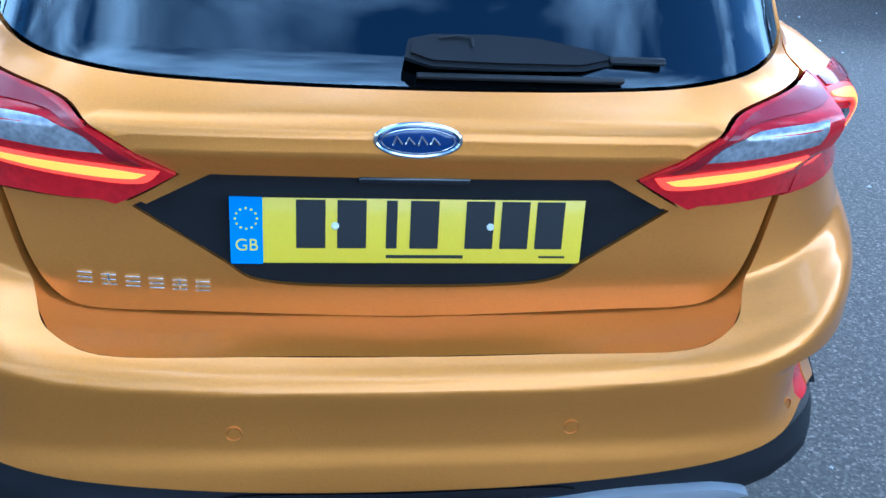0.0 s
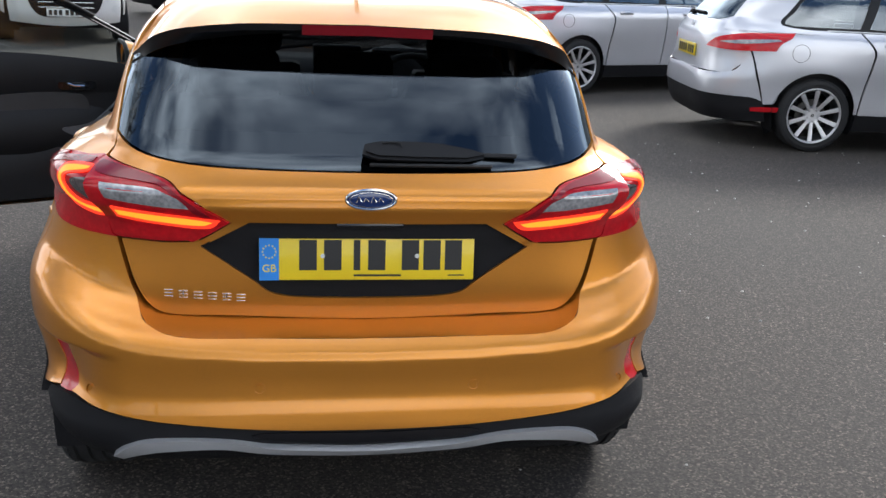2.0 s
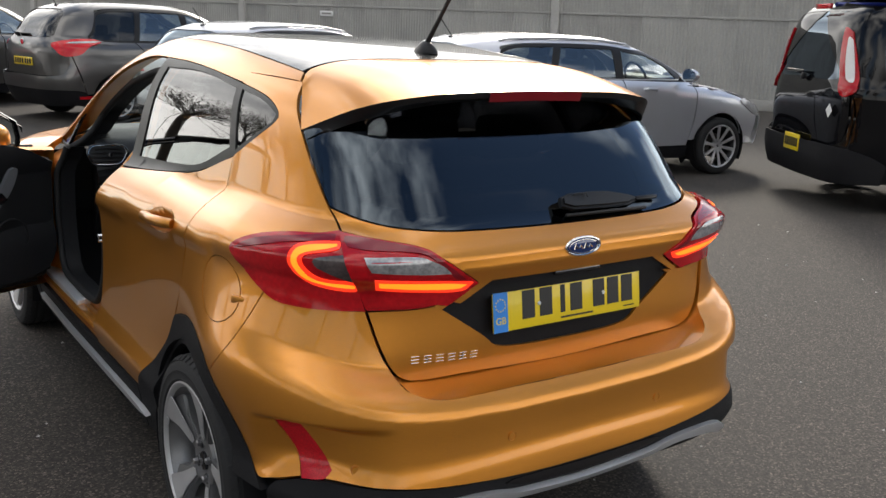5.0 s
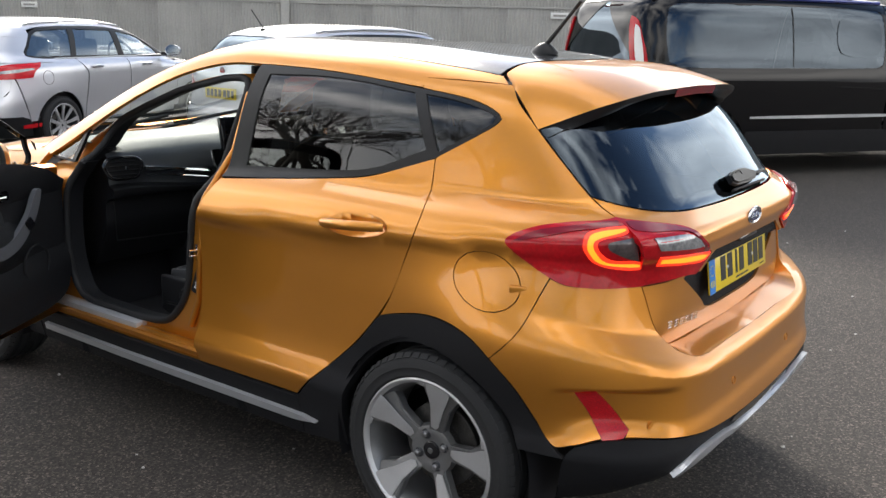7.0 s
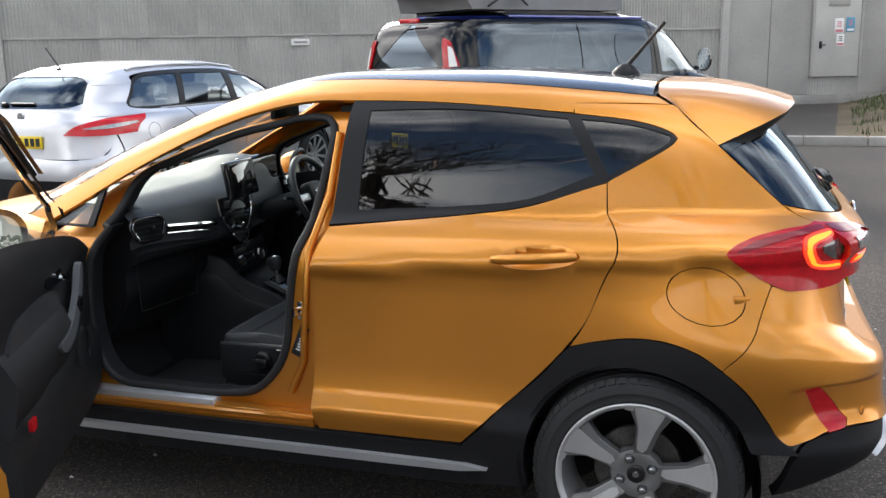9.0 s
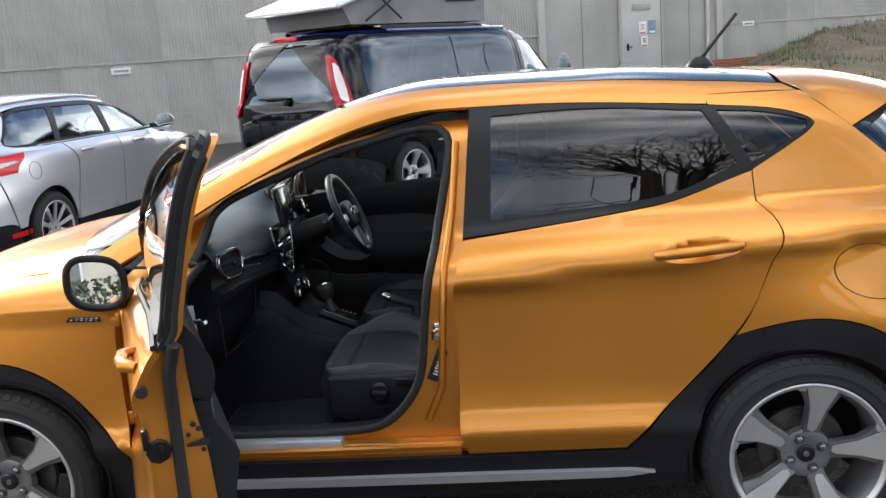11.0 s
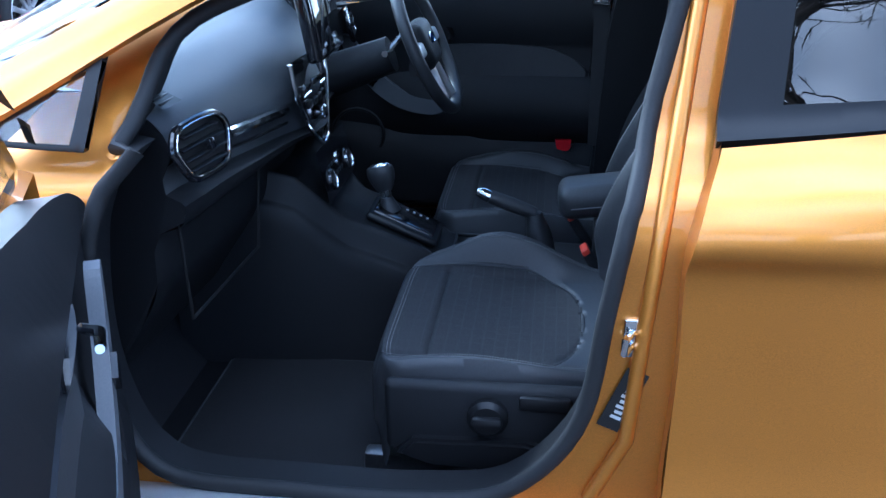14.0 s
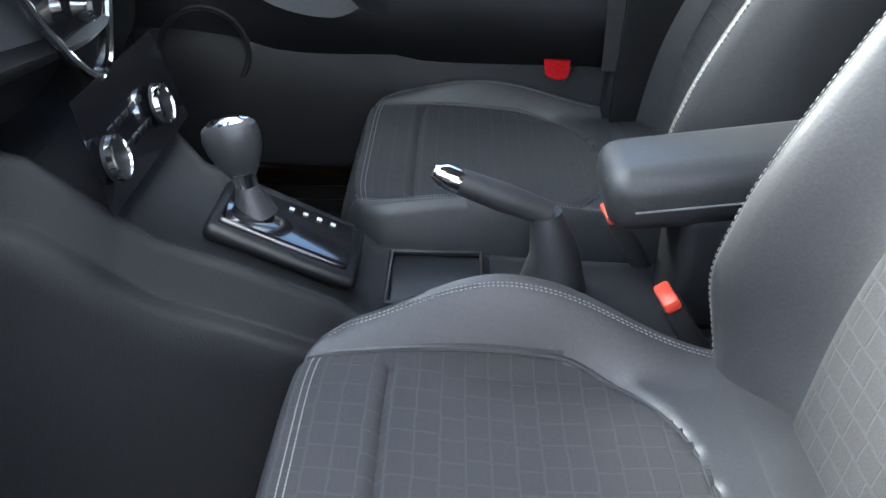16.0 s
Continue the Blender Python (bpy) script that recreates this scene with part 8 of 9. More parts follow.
# ---- camper van ----
VAN = dict(
    flank=[(0.2, 0.93), (0.4, 0.965), (0.8, 0.985), (1.05, 0.99), (1.2, 0.985), (1.35, 0.97)],
    bumper_tail=[(0.2, 0.10), (0.45, 0.02), (0.62, 0.02), (0.66, 0.06), (1.2, 0.06)],
    hatch_tail=[(0.5, 0.07), (0.9, 0.055), (1.2, 0.065)],
    glass_tail=[(1.0, 0.05), (1.2, 0.07), (1.85, 0.17), (2.05, 0.26)],
    cabin_side=[(1.0, 0.985), (1.15, 0.975), (1.80, 0.87), (1.95, 0.84), (2.1, 0.80)],
    cabin_nose=[(1.05, 4.95), (1.25, 4.55), (1.90, 3.85), (2.1, 3.6)],
    roof_line=[(0.0, 1.92), (0.3, 1.965), (2.0, 1.985), (3.5, 1.97), (3.9, 1.93), (4.5, 1.6)],
    bonnet_line=[(4.0, 1.38), (4.35, 1.27), (4.8, 1.13), (5.2, 0.92), (5.34, 0.8)],
    nose_line=[(0.2, 5.18), (0.5, 5.32), (0.8, 5.31), (1.2, 5.05)],
    mid=1.2, fore=4.05, belt=1.06, plan=7.0, square=6.5, swells=((4.3, 0.45, 0.7, 0.2, 0.012),))
V = Skin(**VAN)
van = thing("camper_van", at_hub(6.80, 2.72, -33, hub=1.0, side=0.95), "glossy black camper van with a raised grey pop-up roof", "van")


def vw(points):
    return [(V.along("shell", p[0], p[1]), *p[1:]) for p in points]


def v_arch(hy, a0, a1, r=0.40, n=12):
    return [(hy + r * math.cos(radians(a0 + (a1 - a0) * i / n)), 0.34 + r * math.sin(radians(a0 + (a1 - a0) * i / n))) for i in range(n + 1)]


for flip in (False, True):
    band = [(0.42, 1.22), (0.44, 1.76), (0.54, 1.805), (1.97, 1.81), (3.18, 1.80), (3.26, 1.74), (3.24, 1.22), (3.14, 1.18), (1.97, 1.17), (0.55, 1.17)]
    cabwin = [(3.46, 1.23, 1), (3.44, 1.72, 1), (3.72, 1.70), (4.02, 1.50), (4.36, 1.24, 1)]
    sheet("side_panel", V, "shell", "wrap", vw([(0.16, 0.55, 1), (0.14, 1.1), (0.22, 1.86, 1), (3.33, 1.86, 1), (3.34, 1.1), (3.32, 0.42, 1), (1.41, 0.42, 1)] + v_arch(1.0, 10, 170) + [(0.45, 0.48, 1)]),
          BLACK_PAINT, van, 0.10, gap=0.004, holes=(vw(band),), flip=flip)
    sheet("cab_door", V, "shell", "wrap", vw([(3.345, 0.42, 1), (3.355, 1.1), (3.345, 1.86, 1), (3.78, 1.80), (4.12, 1.52), (4.46, 1.22, 1), (4.42, 0.9), (4.15, 0.80), (3.92, 0.60), (3.88, 0.42, 1)]), BLACK_PAINT, van, 0.09, gap=0.004, holes=(vw(cabwin),), flip=flip)
    sheet("front_wing", V, "body", "wrap", [(V.along("body", p[0], p[1]), *p[1:]) for p in [(4.47, 1.20, 1), (4.43, 0.9), (4.16, 0.80), (3.93, 0.60), (3.89, 0.42, 1)] + v_arch(4.3, 172, 14) + [(4.98, 0.44, 1), (5.04, 0.8), (4.94, 1.0, 1)]], BLACK_PAINT, van, 0.09, flip=flip)
    for g, mat in ((band, HATCH_GLASS), (cabwin, SHINY_GLASS)):
        sheet("side_glass", V, "shell", "wrap", vw(g), mat, van, 0.12, gap=-0.003, roll=0, lift=-0.003, flip=flip, label="dark side window" if mat is HATCH_GLASS else "clear cab window")
    sheet("window_joint", V, "shell", "wrap", vw([(1.962, 1.18, 1), (1.962, 1.80, 1), (1.974, 1.80, 1), (1.974, 1.18, 1)]), RUBBER, van, 0.08, gap=0, lift=0.001, roll=0.003, flip=flip)
    sheet("sliding_vent", V, "shell", "wrap", vw([(2.62, 1.34), (2.62, 1.68), (3.16, 1.68), (3.16, 1.34)]), HATCH_GLASS, van, 0.08, gap=0, lift=0.004, roll=0.006, flip=flip)
    # thin added tube draws a blue-black line along the roof edge
    edge_line = [V.meet("cabin", (0, y, 1.885), (-1, 0, 0), 1.4) + Vector((-0.012, 0, 0)) for y in (0.30, 1.0, 1.8, 2.6, 3.3)]
    part("roof_gutter", tube([Vector((-p.x, p.y, p.z)) if flip else p for p in edge_line], 0.022, 8), BLUE_PAINT, van, "blue-black line along the roof edge")
    sheet("lower_cladding", V, "shell", "wrap", vw([(1.41, 0.50, 1), (3.88, 0.50, 1), (3.88, 0.24, 1), (1.41, 0.24, 1)]), CLADDING, van, 0.12, lift=0.006, flip=flip, label="black lower cladding")
    sheet("side_strip", V, "shell", "wrap", vw([(1.45, 0.66), (3.85, 0.67), (3.85, 0.645), (1.45, 0.635)]), SILVER_TRIM, van, 0.08, lift=0.010, flip=flip, label="slim pale side strip")
    lam = sheet("tail_lamp", V, "shell", "wrap", [(V.along("shell", 0.16, 1.62) - 0.035, 1.66), (V.along("shell", 0.16, 1.62) + 0.035, 1.62), (V.along("shell", 0.16, 1.2) + 0.05, 1.12), (V.along("shell", 0.16, 1.2) - 0.02, 1.05), (V.along("shell", 0.16, 1.2) - 0.06, 1.12)],
                LENS_RED, van, 0.05, lift=0.016, roll=0.03, flip=flip, label="tall red and clear tail lamp")
    sheet("lamp_window", V, "shell", "wrap", [(V.along("shell", 0.16, 1.5) - 0.025, 1.58), (V.along("shell", 0.16, 1.5) + 0.012, 1.55), (V.along("shell", 0.16, 1.2) + 0.02, 1.17), (V.along("shell", 0.16, 1.2) - 0.03, 1.20)], SIGN_WHITE, lam, 0.05, lift=0.020, roll=0.004, flip=flip)
    sx = 1 if flip else -1
    for hy in (1.0, 4.3):
        wh = wheel(van, (sx * 0.885, hy, 0.335), sx, 25 + 9 * sx, "five")
        wh.scale = (1.09, 1.09, 1.09)
        for c in wh.children:
            if c.name.startswith("spoke") or c.name.startswith("hub_face"):
                c.data = c.data.copy()
                c.data.materials.clear()
                c.data.materials.append(ALLOY)
        part("arch_liner", box((0.30, 0.80, 0.42), (sx * 0.66, hy, 0.52), 0.1), RUBBER, van)
    sh = [(sx * (1.10 + 0.10 * math.cos(t) * g), 4.20 - 0.10 * u, 1.36 + 0.15 * math.sin(t) * g) for u, g in ((0, 0.3), (0.3, 0.85), (0.7, 1.0), (1.0, 1.0)) for t in (2 * math.pi * j / 14 for j in range(14))]
    mir = plain("door_mirror", sh, [(14 * i + j, 14 * i + (j + 1) % 14, 14 * i + 14 + (j + 1) % 14, 14 * i + 14 + j) for i in range(3) for j in range(14)], BLACK_PAINT, van)
    plain("mirror_glass", [(x, y + 0.006, z) for x, y, z in sh[-14:]], [tuple(range(14))], MIRROR, mir, smooth=False)
    part("mirror_foot", box((0.16, 0.06, 0.06), (sx * 1.0, 4.17, 1.26), 0.02), TRIM_BLACK, mir)
    part("cab_handle", box((0.03, 0.16, 0.04), (sx * 1.0, 3.48, 1.05), 0.012), BLACK_PAINT, van)
tailgate = sheet("tailgate", V, "tail", "wrap", both([(0, 0.60), (0.50, 0.62), (0.555, 0.8), (0.545, 1.1), (0.52, 1.86, 1), (0, 1.90)]), BLACK_PAINT, van, 0.09,
                 holes=(both([(0, 1.20), (0.42, 1.20), (0.50, 1.30), (0.475, 1.74), (0.42, 1.80), (0, 1.82)]),))
sheet("rear_glass", V, "tail", "wrap", both([(0, 1.20), (0.42, 1.20), (0.50, 1.30), (0.475, 1.74), (0.42, 1.80), (0, 1.82)]), HATCH_GLASS, tailgate, 0.1, gap=0, roll=0, lift=-0.004, label="dark rear window")
for fl in (False, True):
    sheet("rear_corner", V, "shell", "wrap", [(0.528, 0.62, 1), (0.565, 0.8), (0.555, 1.1), (0.53, 1.86, 1), (V.along("shell", 0.22, 1.86) - 0.004, 1.86, 1), (V.along("shell", 0.14, 1.1) - 0.004, 1.1), (V.along("shell", 0.16, 0.55) - 0.004, 0.62, 1)], BLACK_PAINT, van, 0.08, gap=0, flip=fl)
sheet("rear_bumper", V, "body", "wrap", both([(0, 0.60), (0.52, 0.61), (0.68, 0.54), (0.76, 0.46, 1), (0.74, 0.28, 1), (0, 0.26)]), CLADDING, van, 0.09, lift=0.01, label="black rear bumper")
half_arc = 0.55 * math.pi
edge = []
for y in (0.25, 1.0, 2.0, 3.0, 3.5):
    x = V.meet("cabin", (0, y, 1.865), (-1, 0, 0), 1.4).x
    edge.append((y, 0.55 * math.atan2(1.865 - V.belt - 0.06, -x)))
sheet("roof", V, "cabin", "arc", edge + [(3.80, 0.62), (3.86, half_arc / 2), (3.80, half_arc - 0.62)] + [(y, half_arc - q) for y, q in reversed(edge)], BLACK_PAINT, van, 0.12, gap=0, label="black roof")
sheet("windscreen", V, "cabin", "arc", [(3.78, 0.60), (4.10, 0.36), (4.48, 0.12), (4.66, half_arc / 2), (4.48, half_arc - 0.12), (4.10, half_arc - 0.36), (3.78, half_arc - 0.60), (3.87, half_arc / 2)], GLASS, van, 0.12, gap=0, roll=0, label="clear windscreen")
sheet("bonnet", V, "body", "top", both([(0, 4.62), (0.78, 4.44), (0.84, 4.6), (0.78, 5.0), (0, 5.12)]), BLACK_PAINT, van, 0.12)
sheet("front_face", V, "body", "fore", both([(0, 1.02), (0.7, 1.0), (0.86, 0.8), (0.86, 0.32, 1), (0, 0.26)]), BLACK_PAINT, van, 0.12)
part("roof_box", joined(box((0.30, 0.22, 0.06), (-0.42, 3.42, 2.02), 0.015), box((0.20, 0.12, 0.05), (-0.42, 3.42, 1.985), 0.01)), TRIM_BLACK, van, "small black box on the roof")
part("stop_lamp", box((0.34, 0.03, 0.05), (0, 0.172, 1.862), 0.008), LENS_RED, van, "red high-level stop lamp")
part("rear_wiper", joined(box((0.42, 0.02, 0.03), (-0.15, 0.03, 1.245), 0.008), box((0.06, 0.05, 0.07), (0.05, 0.035, 1.20), 0.02)), TRIM_BLACK, van, "black rear wiper")
part("tow_sticker", box((0.09, 0.004, 0.09), (0, 0, 0), 0.0, Matrix.Translation((0.70, 0.040, 0.92)) @ Matrix.Rotation(radians(45), 4, "Y")), SIGN_WHITE, van, "pale diamond sticker", smooth=False)
vp = part("number_plate", box((0.36, 0.012, 0.16), (0.02, 0.010, 0.56), 0.003), PLATE_YELLOW, van, "yellow rear number plate")
for i in range(6):
    part("plate_bar", box((0.038, 0.004, 0.085), (-0.115 + 0.054 * i, 0.002, 0.56), 0.0), INK, vp, smooth=False)
part("chassis", box((1.6, 4.6, 0.16), (0, 2.6, 0.34), 0.04), RUBBER, van)
part("load_floor", box((1.8, 4.0, 0.05), (0, 2.2, 0.56), 0.02), CARPET, van)
part("cab_dash", box((1.7, 0.5, 0.35), (0, 4.3, 1.08), 0.1, None, 3), DASH, van)
for x in (-0.45, 0.45):
    part("cab_seat", joined(box((0.5, 0.15, 0.75), (x, 3.35, 1.05), 0.05, None, 3), box((0.28, 0.1, 0.2), (x, 3.32, 1.52), 0.04, None, 3)), SEAT_BACK_CLOTH, van)
# pop-up roof: canvas walls that rise to the front under a slim lid
canvas = [(-0.62, 0.55, 1.97), (0.62, 0.55, 1.97), (0.62, 3.05, 1.98), (-0.62, 3.05, 1.98), (-0.60, 0.45, 2.16), (0.60, 0.45, 2.16), (0.60, 3.12, 2.95), (-0.60, 3.12, 2.95)]
pop = new("pop_up_roof")
pop.parent = van
tagged(pop, "raised pop-up roof with grey canvas sides")
tent = bmesh.new()
tv = [tent.verts.new(p) for p in canvas]
for f in ((0, 1, 5, 4), (1, 2, 6, 5), (2, 3, 7, 6), (3, 0, 4, 7)):
    tent.faces.new([tv[i] for i in f])
bmesh.ops.subdivide_edges(tent, edges=list(tent.edges), cuts=12, use_grid_fill=True)
tent.normal_update()
for v in tent.verts:
    v.co += v.normal * 0.030 * noise.noise(v.co * 2.5) + v.normal * 0.012 * noise.noise(v.co * 7)
part("canvas", tent, CANVAS, pop, "creased grey canvas")
part("tent_window", joined(box((0.012, 0.60, 0.36), (0.625, 2.55, 2.40), 0.004, None), box((0.012, 0.60, 0.36), (-0.625, 2.55, 2.40), 0.004)), INK, pop, "dark mesh window")
lid_tilt = math.atan2(2.95 - 2.16, 3.12 - 0.45)
part("lid", box((1.42, 3.05, 0.07), (0, 0, 0), 0.03, Matrix.Translation((0, 1.72, 2.575)) @ Matrix.Rotation(lid_tilt, 4, "X"), 3), SILVER_PAINT, pop, "pale grey lid")
for sx in (-1, 1):
    part("tent_strut", joined(tube([(sx * 0.66, 0.75, 2.00), (sx * 0.66, 1.35, 2.30)], 0.012, 6), tube([(sx * 0.66, 1.35, 2.02), (sx * 0.66, 1.0, 2.25)], 0.012, 6)), RUBBER, pop)

# ---- yard ----
rng = random.Random(7)
ground = plain("ground", [(-160, -160, 0), (160, -160, 0), (160, 160, 0), (-160, 160, 0)], [(0, 1, 2, 3)], ASPHALT, smooth=False)
tagged(ground, "worn dark asphalt yard", "ground", kind="structure")
WALL_FROM, WALL_WAY = Vector((24.6, -4.75, 0)), Vector((-0.479, 0.878, 0))
WALL_OUT = Vector((-0.878, -0.479, 0))
wall_m = Matrix.Translation(WALL_FROM) @ Matrix((WALL_WAY, -WALL_OUT, Vector((0, 0, 1)))).transposed().to_4x4()
wall = thing("wall_east", wall_m, "tall wall of weathered grey corrugated sheets", "wall", kind="structure")
part("backing", box((56, 0.2, 4.94), (19, 0.22, 2.47), 0.0), CLAD_METAL, wall, smooth=False)


def ribbed(width, height, pitch=0.076, deep=0.018):
    """A corrugated sheet, its foot at z = 0."""
    xs, n = [], int(width / pitch) * 6
    for i in range(n + 1):
        x = width * i / n
        xs.append((x, deep * (0.5 + 0.5 * math.cos(2 * math.pi * x / pitch)) ** 1.6))
    verts = [(x, -y, z) for z in (0.0, height) for x, y in xs]
    k = n + 1
    me = bpy.data.meshes.new("cladding_sheet")
    me.from_pydata(verts, [], [(i, i + 1, k + i + 1, k + i) for i in range(n)])
    me.shade_smooth()
    me.materials.append(SHEET)
    return me


SHEET = material("corrugated_sheet", (0.36, 0.352, 0.326), 0.7, grain=0.06, grain_size=18, stain=0.18, stain_size=0.8)
sn, sl = SHEET.node_tree.nodes, SHEET.node_tree.links
info, span, mul = sn.new("ShaderNodeObjectInfo"), sn.new("ShaderNodeMapRange"), sn.new("ShaderNodeVectorMath")
span.inputs["To Min"].default_value, span.inputs["To Max"].default_value = 0.90, 1.10
mul.operation = "SCALE"
sl.new(info.outputs["Random"], span.inputs["Value"])
sl.new(sn["Principled BSDF"].inputs["Base Color"].links[0].from_socket, mul.inputs[0])
sl.new(span.outputs["Result"], mul.inputs["Scale"])
sl.new(mul.outputs["Vector"], sn["Principled BSDF"].inputs["Base Color"])
low_me, high_me = ribbed(1.06, 1.75), ribbed(1.06, 3.0)
for i in range(-9, 43):
    for me, z, out in ((low_me, 0.22, 0.0), (high_me, 1.955, -0.012)):
        ob = new("cladding_sheet", me)
        ob.parent = wall
        ob.matrix_local = Matrix.Translation((1.06 * i, 0.10 + out + rng.uniform(-0.004, 0.004), z)) @ Matrix.Rotation(radians(rng.uniform(-0.15, 0.15)), 4, "Y")
for x in (0.45, 6.28, 23.3, 32.6, 41.0):
    part("wall_post", box((0.20, 0.12, 4.92), (x, 0.05, 2.46), 0.01), CLAD_PALE, wall, "pale steel post")
for x in (0.9, 9.15):
    part("downpipe", tube([(x, -0.02, 0.1), (x, -0.02, 4.9)], 0.055, 12), CLAD_PALE, wall, "grey downpipe")
part("joint_flashing", box((55, 0.03, 0.05), (18.5, 0.085, 1.955), 0.004), CLAD_METAL, wall)
part("plinth", box((55, 0.12, 0.24), (18.5, 0.10, 0.12), 0.01), CONCRETE, wall)
for x0, x1, z0 in ((0.56, 1.48, 0.25), (1.50, 2.42, 0.25), (2.44, 3.86, 2.93), (3.88, 5.02, 0.25), (5.04, 6.17, 0.25)):
    part("gate_panel", box((x1 - x0, 0.03, 4.88 - z0), ((x0 + x1) / 2, 0.07, (4.88 + z0) / 2), 0.006), CLAD_METAL, wall, "flat grey steel gate panel")
door = part("door_leaf", box((1.30, 0.05, 2.1), (3.15, 0.03, 1.75), 0.006), CLAD_PALE, wall, "grey steel door in the wall")
part("door_frame", joined(box((0.07, 0.09, 2.2), (2.46, 0.03, 1.78), 0.005), box((0.07, 0.09, 2.2), (3.84, 0.03, 1.78), 0.005), box((1.45, 0.09, 0.07), (3.15, 0.03, 2.86), 0.005)), CLAD_METAL, wall)
part("door_handle", joined(box((0.05, 0.06, 0.18), (3.63, -0.02, 1.50), 0.01), box((0.14, 0.03, 0.03), (3.58, -0.05, 1.50), 0.01)), TRIM_BLACK, wall)
part("door_vent", box((0.6, 0.02, 0.16), (3.15, -0.005, 2.55), 0.004), CLAD_METAL, wall)
for k_, (x, z, w_, h_, mt, lb) in enumerate(((3.12, 1.98, 0.26, 0.36, SIGN_WHITE, "white safety notice"), (2.80, 2.00, 0.24, 0.36, SIGN_BLUE, "blue safety notice"), (3.07, 1.62, 0.22, 0.30, SIGN_WHITE, "white notice"))):
    nt = thing("notice", wall_m @ Matrix.Translation((x, -0.005, z)), lb + " on the steel door", "notice", "door notices")
    part("notice_board", box((w_, 0.010, h_), (0, 0, 0), 0.002), mt, nt)
    part("notice_bar", box((w_ * 0.8, 0.004, h_ * 0.16), (0, -0.008, -h_ * 0.36), 0.0), SIGN_PINK if k_ != 1 else SIGN_WHITE, nt, smooth=False)
    for r_ in range(3):
        part("notice_bar", box((w_ * (0.5 - 0.1 * (r_ % 2)), 0.004, h_ * 0.07), (0, -0.008, h_ * (0.26 - 0.15 * r_)), 0.0), INK if k_ == 2 else SIGN_PINK, nt, smooth=False)
for x, z in ((16.82, 1.79), (29.8, 1.75), (-0.65, 1.92)):
    sg = thing("wall_sign", wall_m @ Matrix.Translation((x, 0.06, z)), "small white sign fixed to the corrugated wall", "sign", "wall signs")
    part("sign_board", box((0.42, 0.012, 0.14), (0, 0, 0), 0.003), SIGN_WHITE, sg)
    part("sign_bar", box((0.30, 0.004, 0.045), (0, -0.008, 0), 0.0), CONCRETE, sg, smooth=False)
# brick plinth at the foot of the bank
brick_wall = thing("brick_wall", wall_m @ Matrix.Translation((0, -0.45, 0)), "low red brick wall at the foot of the bank", "wall", kind="structure")
part("mortar", box((4.2, 0.19, 1.0), (-0.72, 0.0, 0.50), 0.0), CONCRETE, brick_wall, smooth=False)
bk = bpy.data.meshes.new("brick")
bmb = box((0.215, 0.22, 0.065), (0, 0, 0), 0.006, None, 1)
bmb.to_mesh(bk)
bmb.free()
bk.materials.append(BRICK)
for r_ in range(13):
    for c_ in range(18):
        ob = new("brick", bk)
        ob.parent = brick_wall
        ob.matrix_local = Matrix.Translation((-2.72 + 0.225 * c_ + (0.11 if r_ % 2 else 0), rng.uniform(-0.003, 0.003), 0.05 + 0.075 * r_))
# grass bank
verts, faces, nx, ny = [], [], 60, 50


def bank_height(x, y):
    d = 0.93 * (x - 12.2) + 0.10 * (y + 2) if x < 40 else 0
    e = -(y + 0.6) - 0.10 * (x - 12)
    h = 1.6 * smooth_step(min(d * 0.55, e), 0.0, 6.5)
    return h * (1 + 0.16 * noise.noise(Vector((x, y, 0)) * 0.6)) + 0.10 * noise.noise(Vector((x, y, 3)) * 1.7) * min(1, h)


for i in range(nx + 1):
    for j in range(ny + 1):
        x, y = 12.2 + 16 * i / nx, -0.5 - 17 * j / ny
        verts.append((x, y, bank_height(x, y) - 0.02))
faces = [((ny + 1) * i + j, (ny + 1) * i + j + 1, (ny + 1) * (i + 1) + j + 1, (ny + 1) * (i + 1) + j) for i in range(nx) for j in range(ny)]
bank = plain("bank", verts, faces, EARTH)
tagged(bank, "earth bank with patchy grass", "bank", kind="structure")
gv, gf = [], []
for _ in range(15000):
    x, y = 12.3 + 15.6 * rng.random(), -0.8 - 16 * rng.random()
    h = bank_height(x, y)
    if h < 0.05 or noise.noise(Vector((x, y, 5)) * 0.8) < -0.08:
        continue
    a, tall, wide = rng.uniform(0, 6.28), rng.uniform(0.05, 0.16), rng.uniform(0.008, 0.016)
    dx, dy = math.cos(a), math.sin(a)
    k0 = len(gv)
    gv += [(x - wide * dy, y + wide * dx, h - 0.03), (x + wide * dy, y - wide * dx, h - 0.03), (x + 0.06 * dx, y + 0.06 * dy, h + tall)]
    gf.append((k0, k0 + 1, k0 + 2))
grass = plain("grass", gv, gf, GRASS, smooth=False)
tagged(grass, "tufts of short green grass on the bank", "grass", kind="stuff")
kerb = thing("kerb", pose(12.1, 0, 0), "concrete kerb edging the bank", "kerb", kind="structure")
for i in range(18):
    part("kerb_stone", box((0.13, 0.90, 0.24), (0.02 * math.sin(i), -0.1 - 0.915 * i, 0.02), 0.02), CONCRETE, kerb)
for i in range(14):
    part("kerb_stone", box((0.90, 0.13, 0.24), (0.55 + 0.915 * i, 0.36, 0.02), 0.02), CONCRETE, kerb)


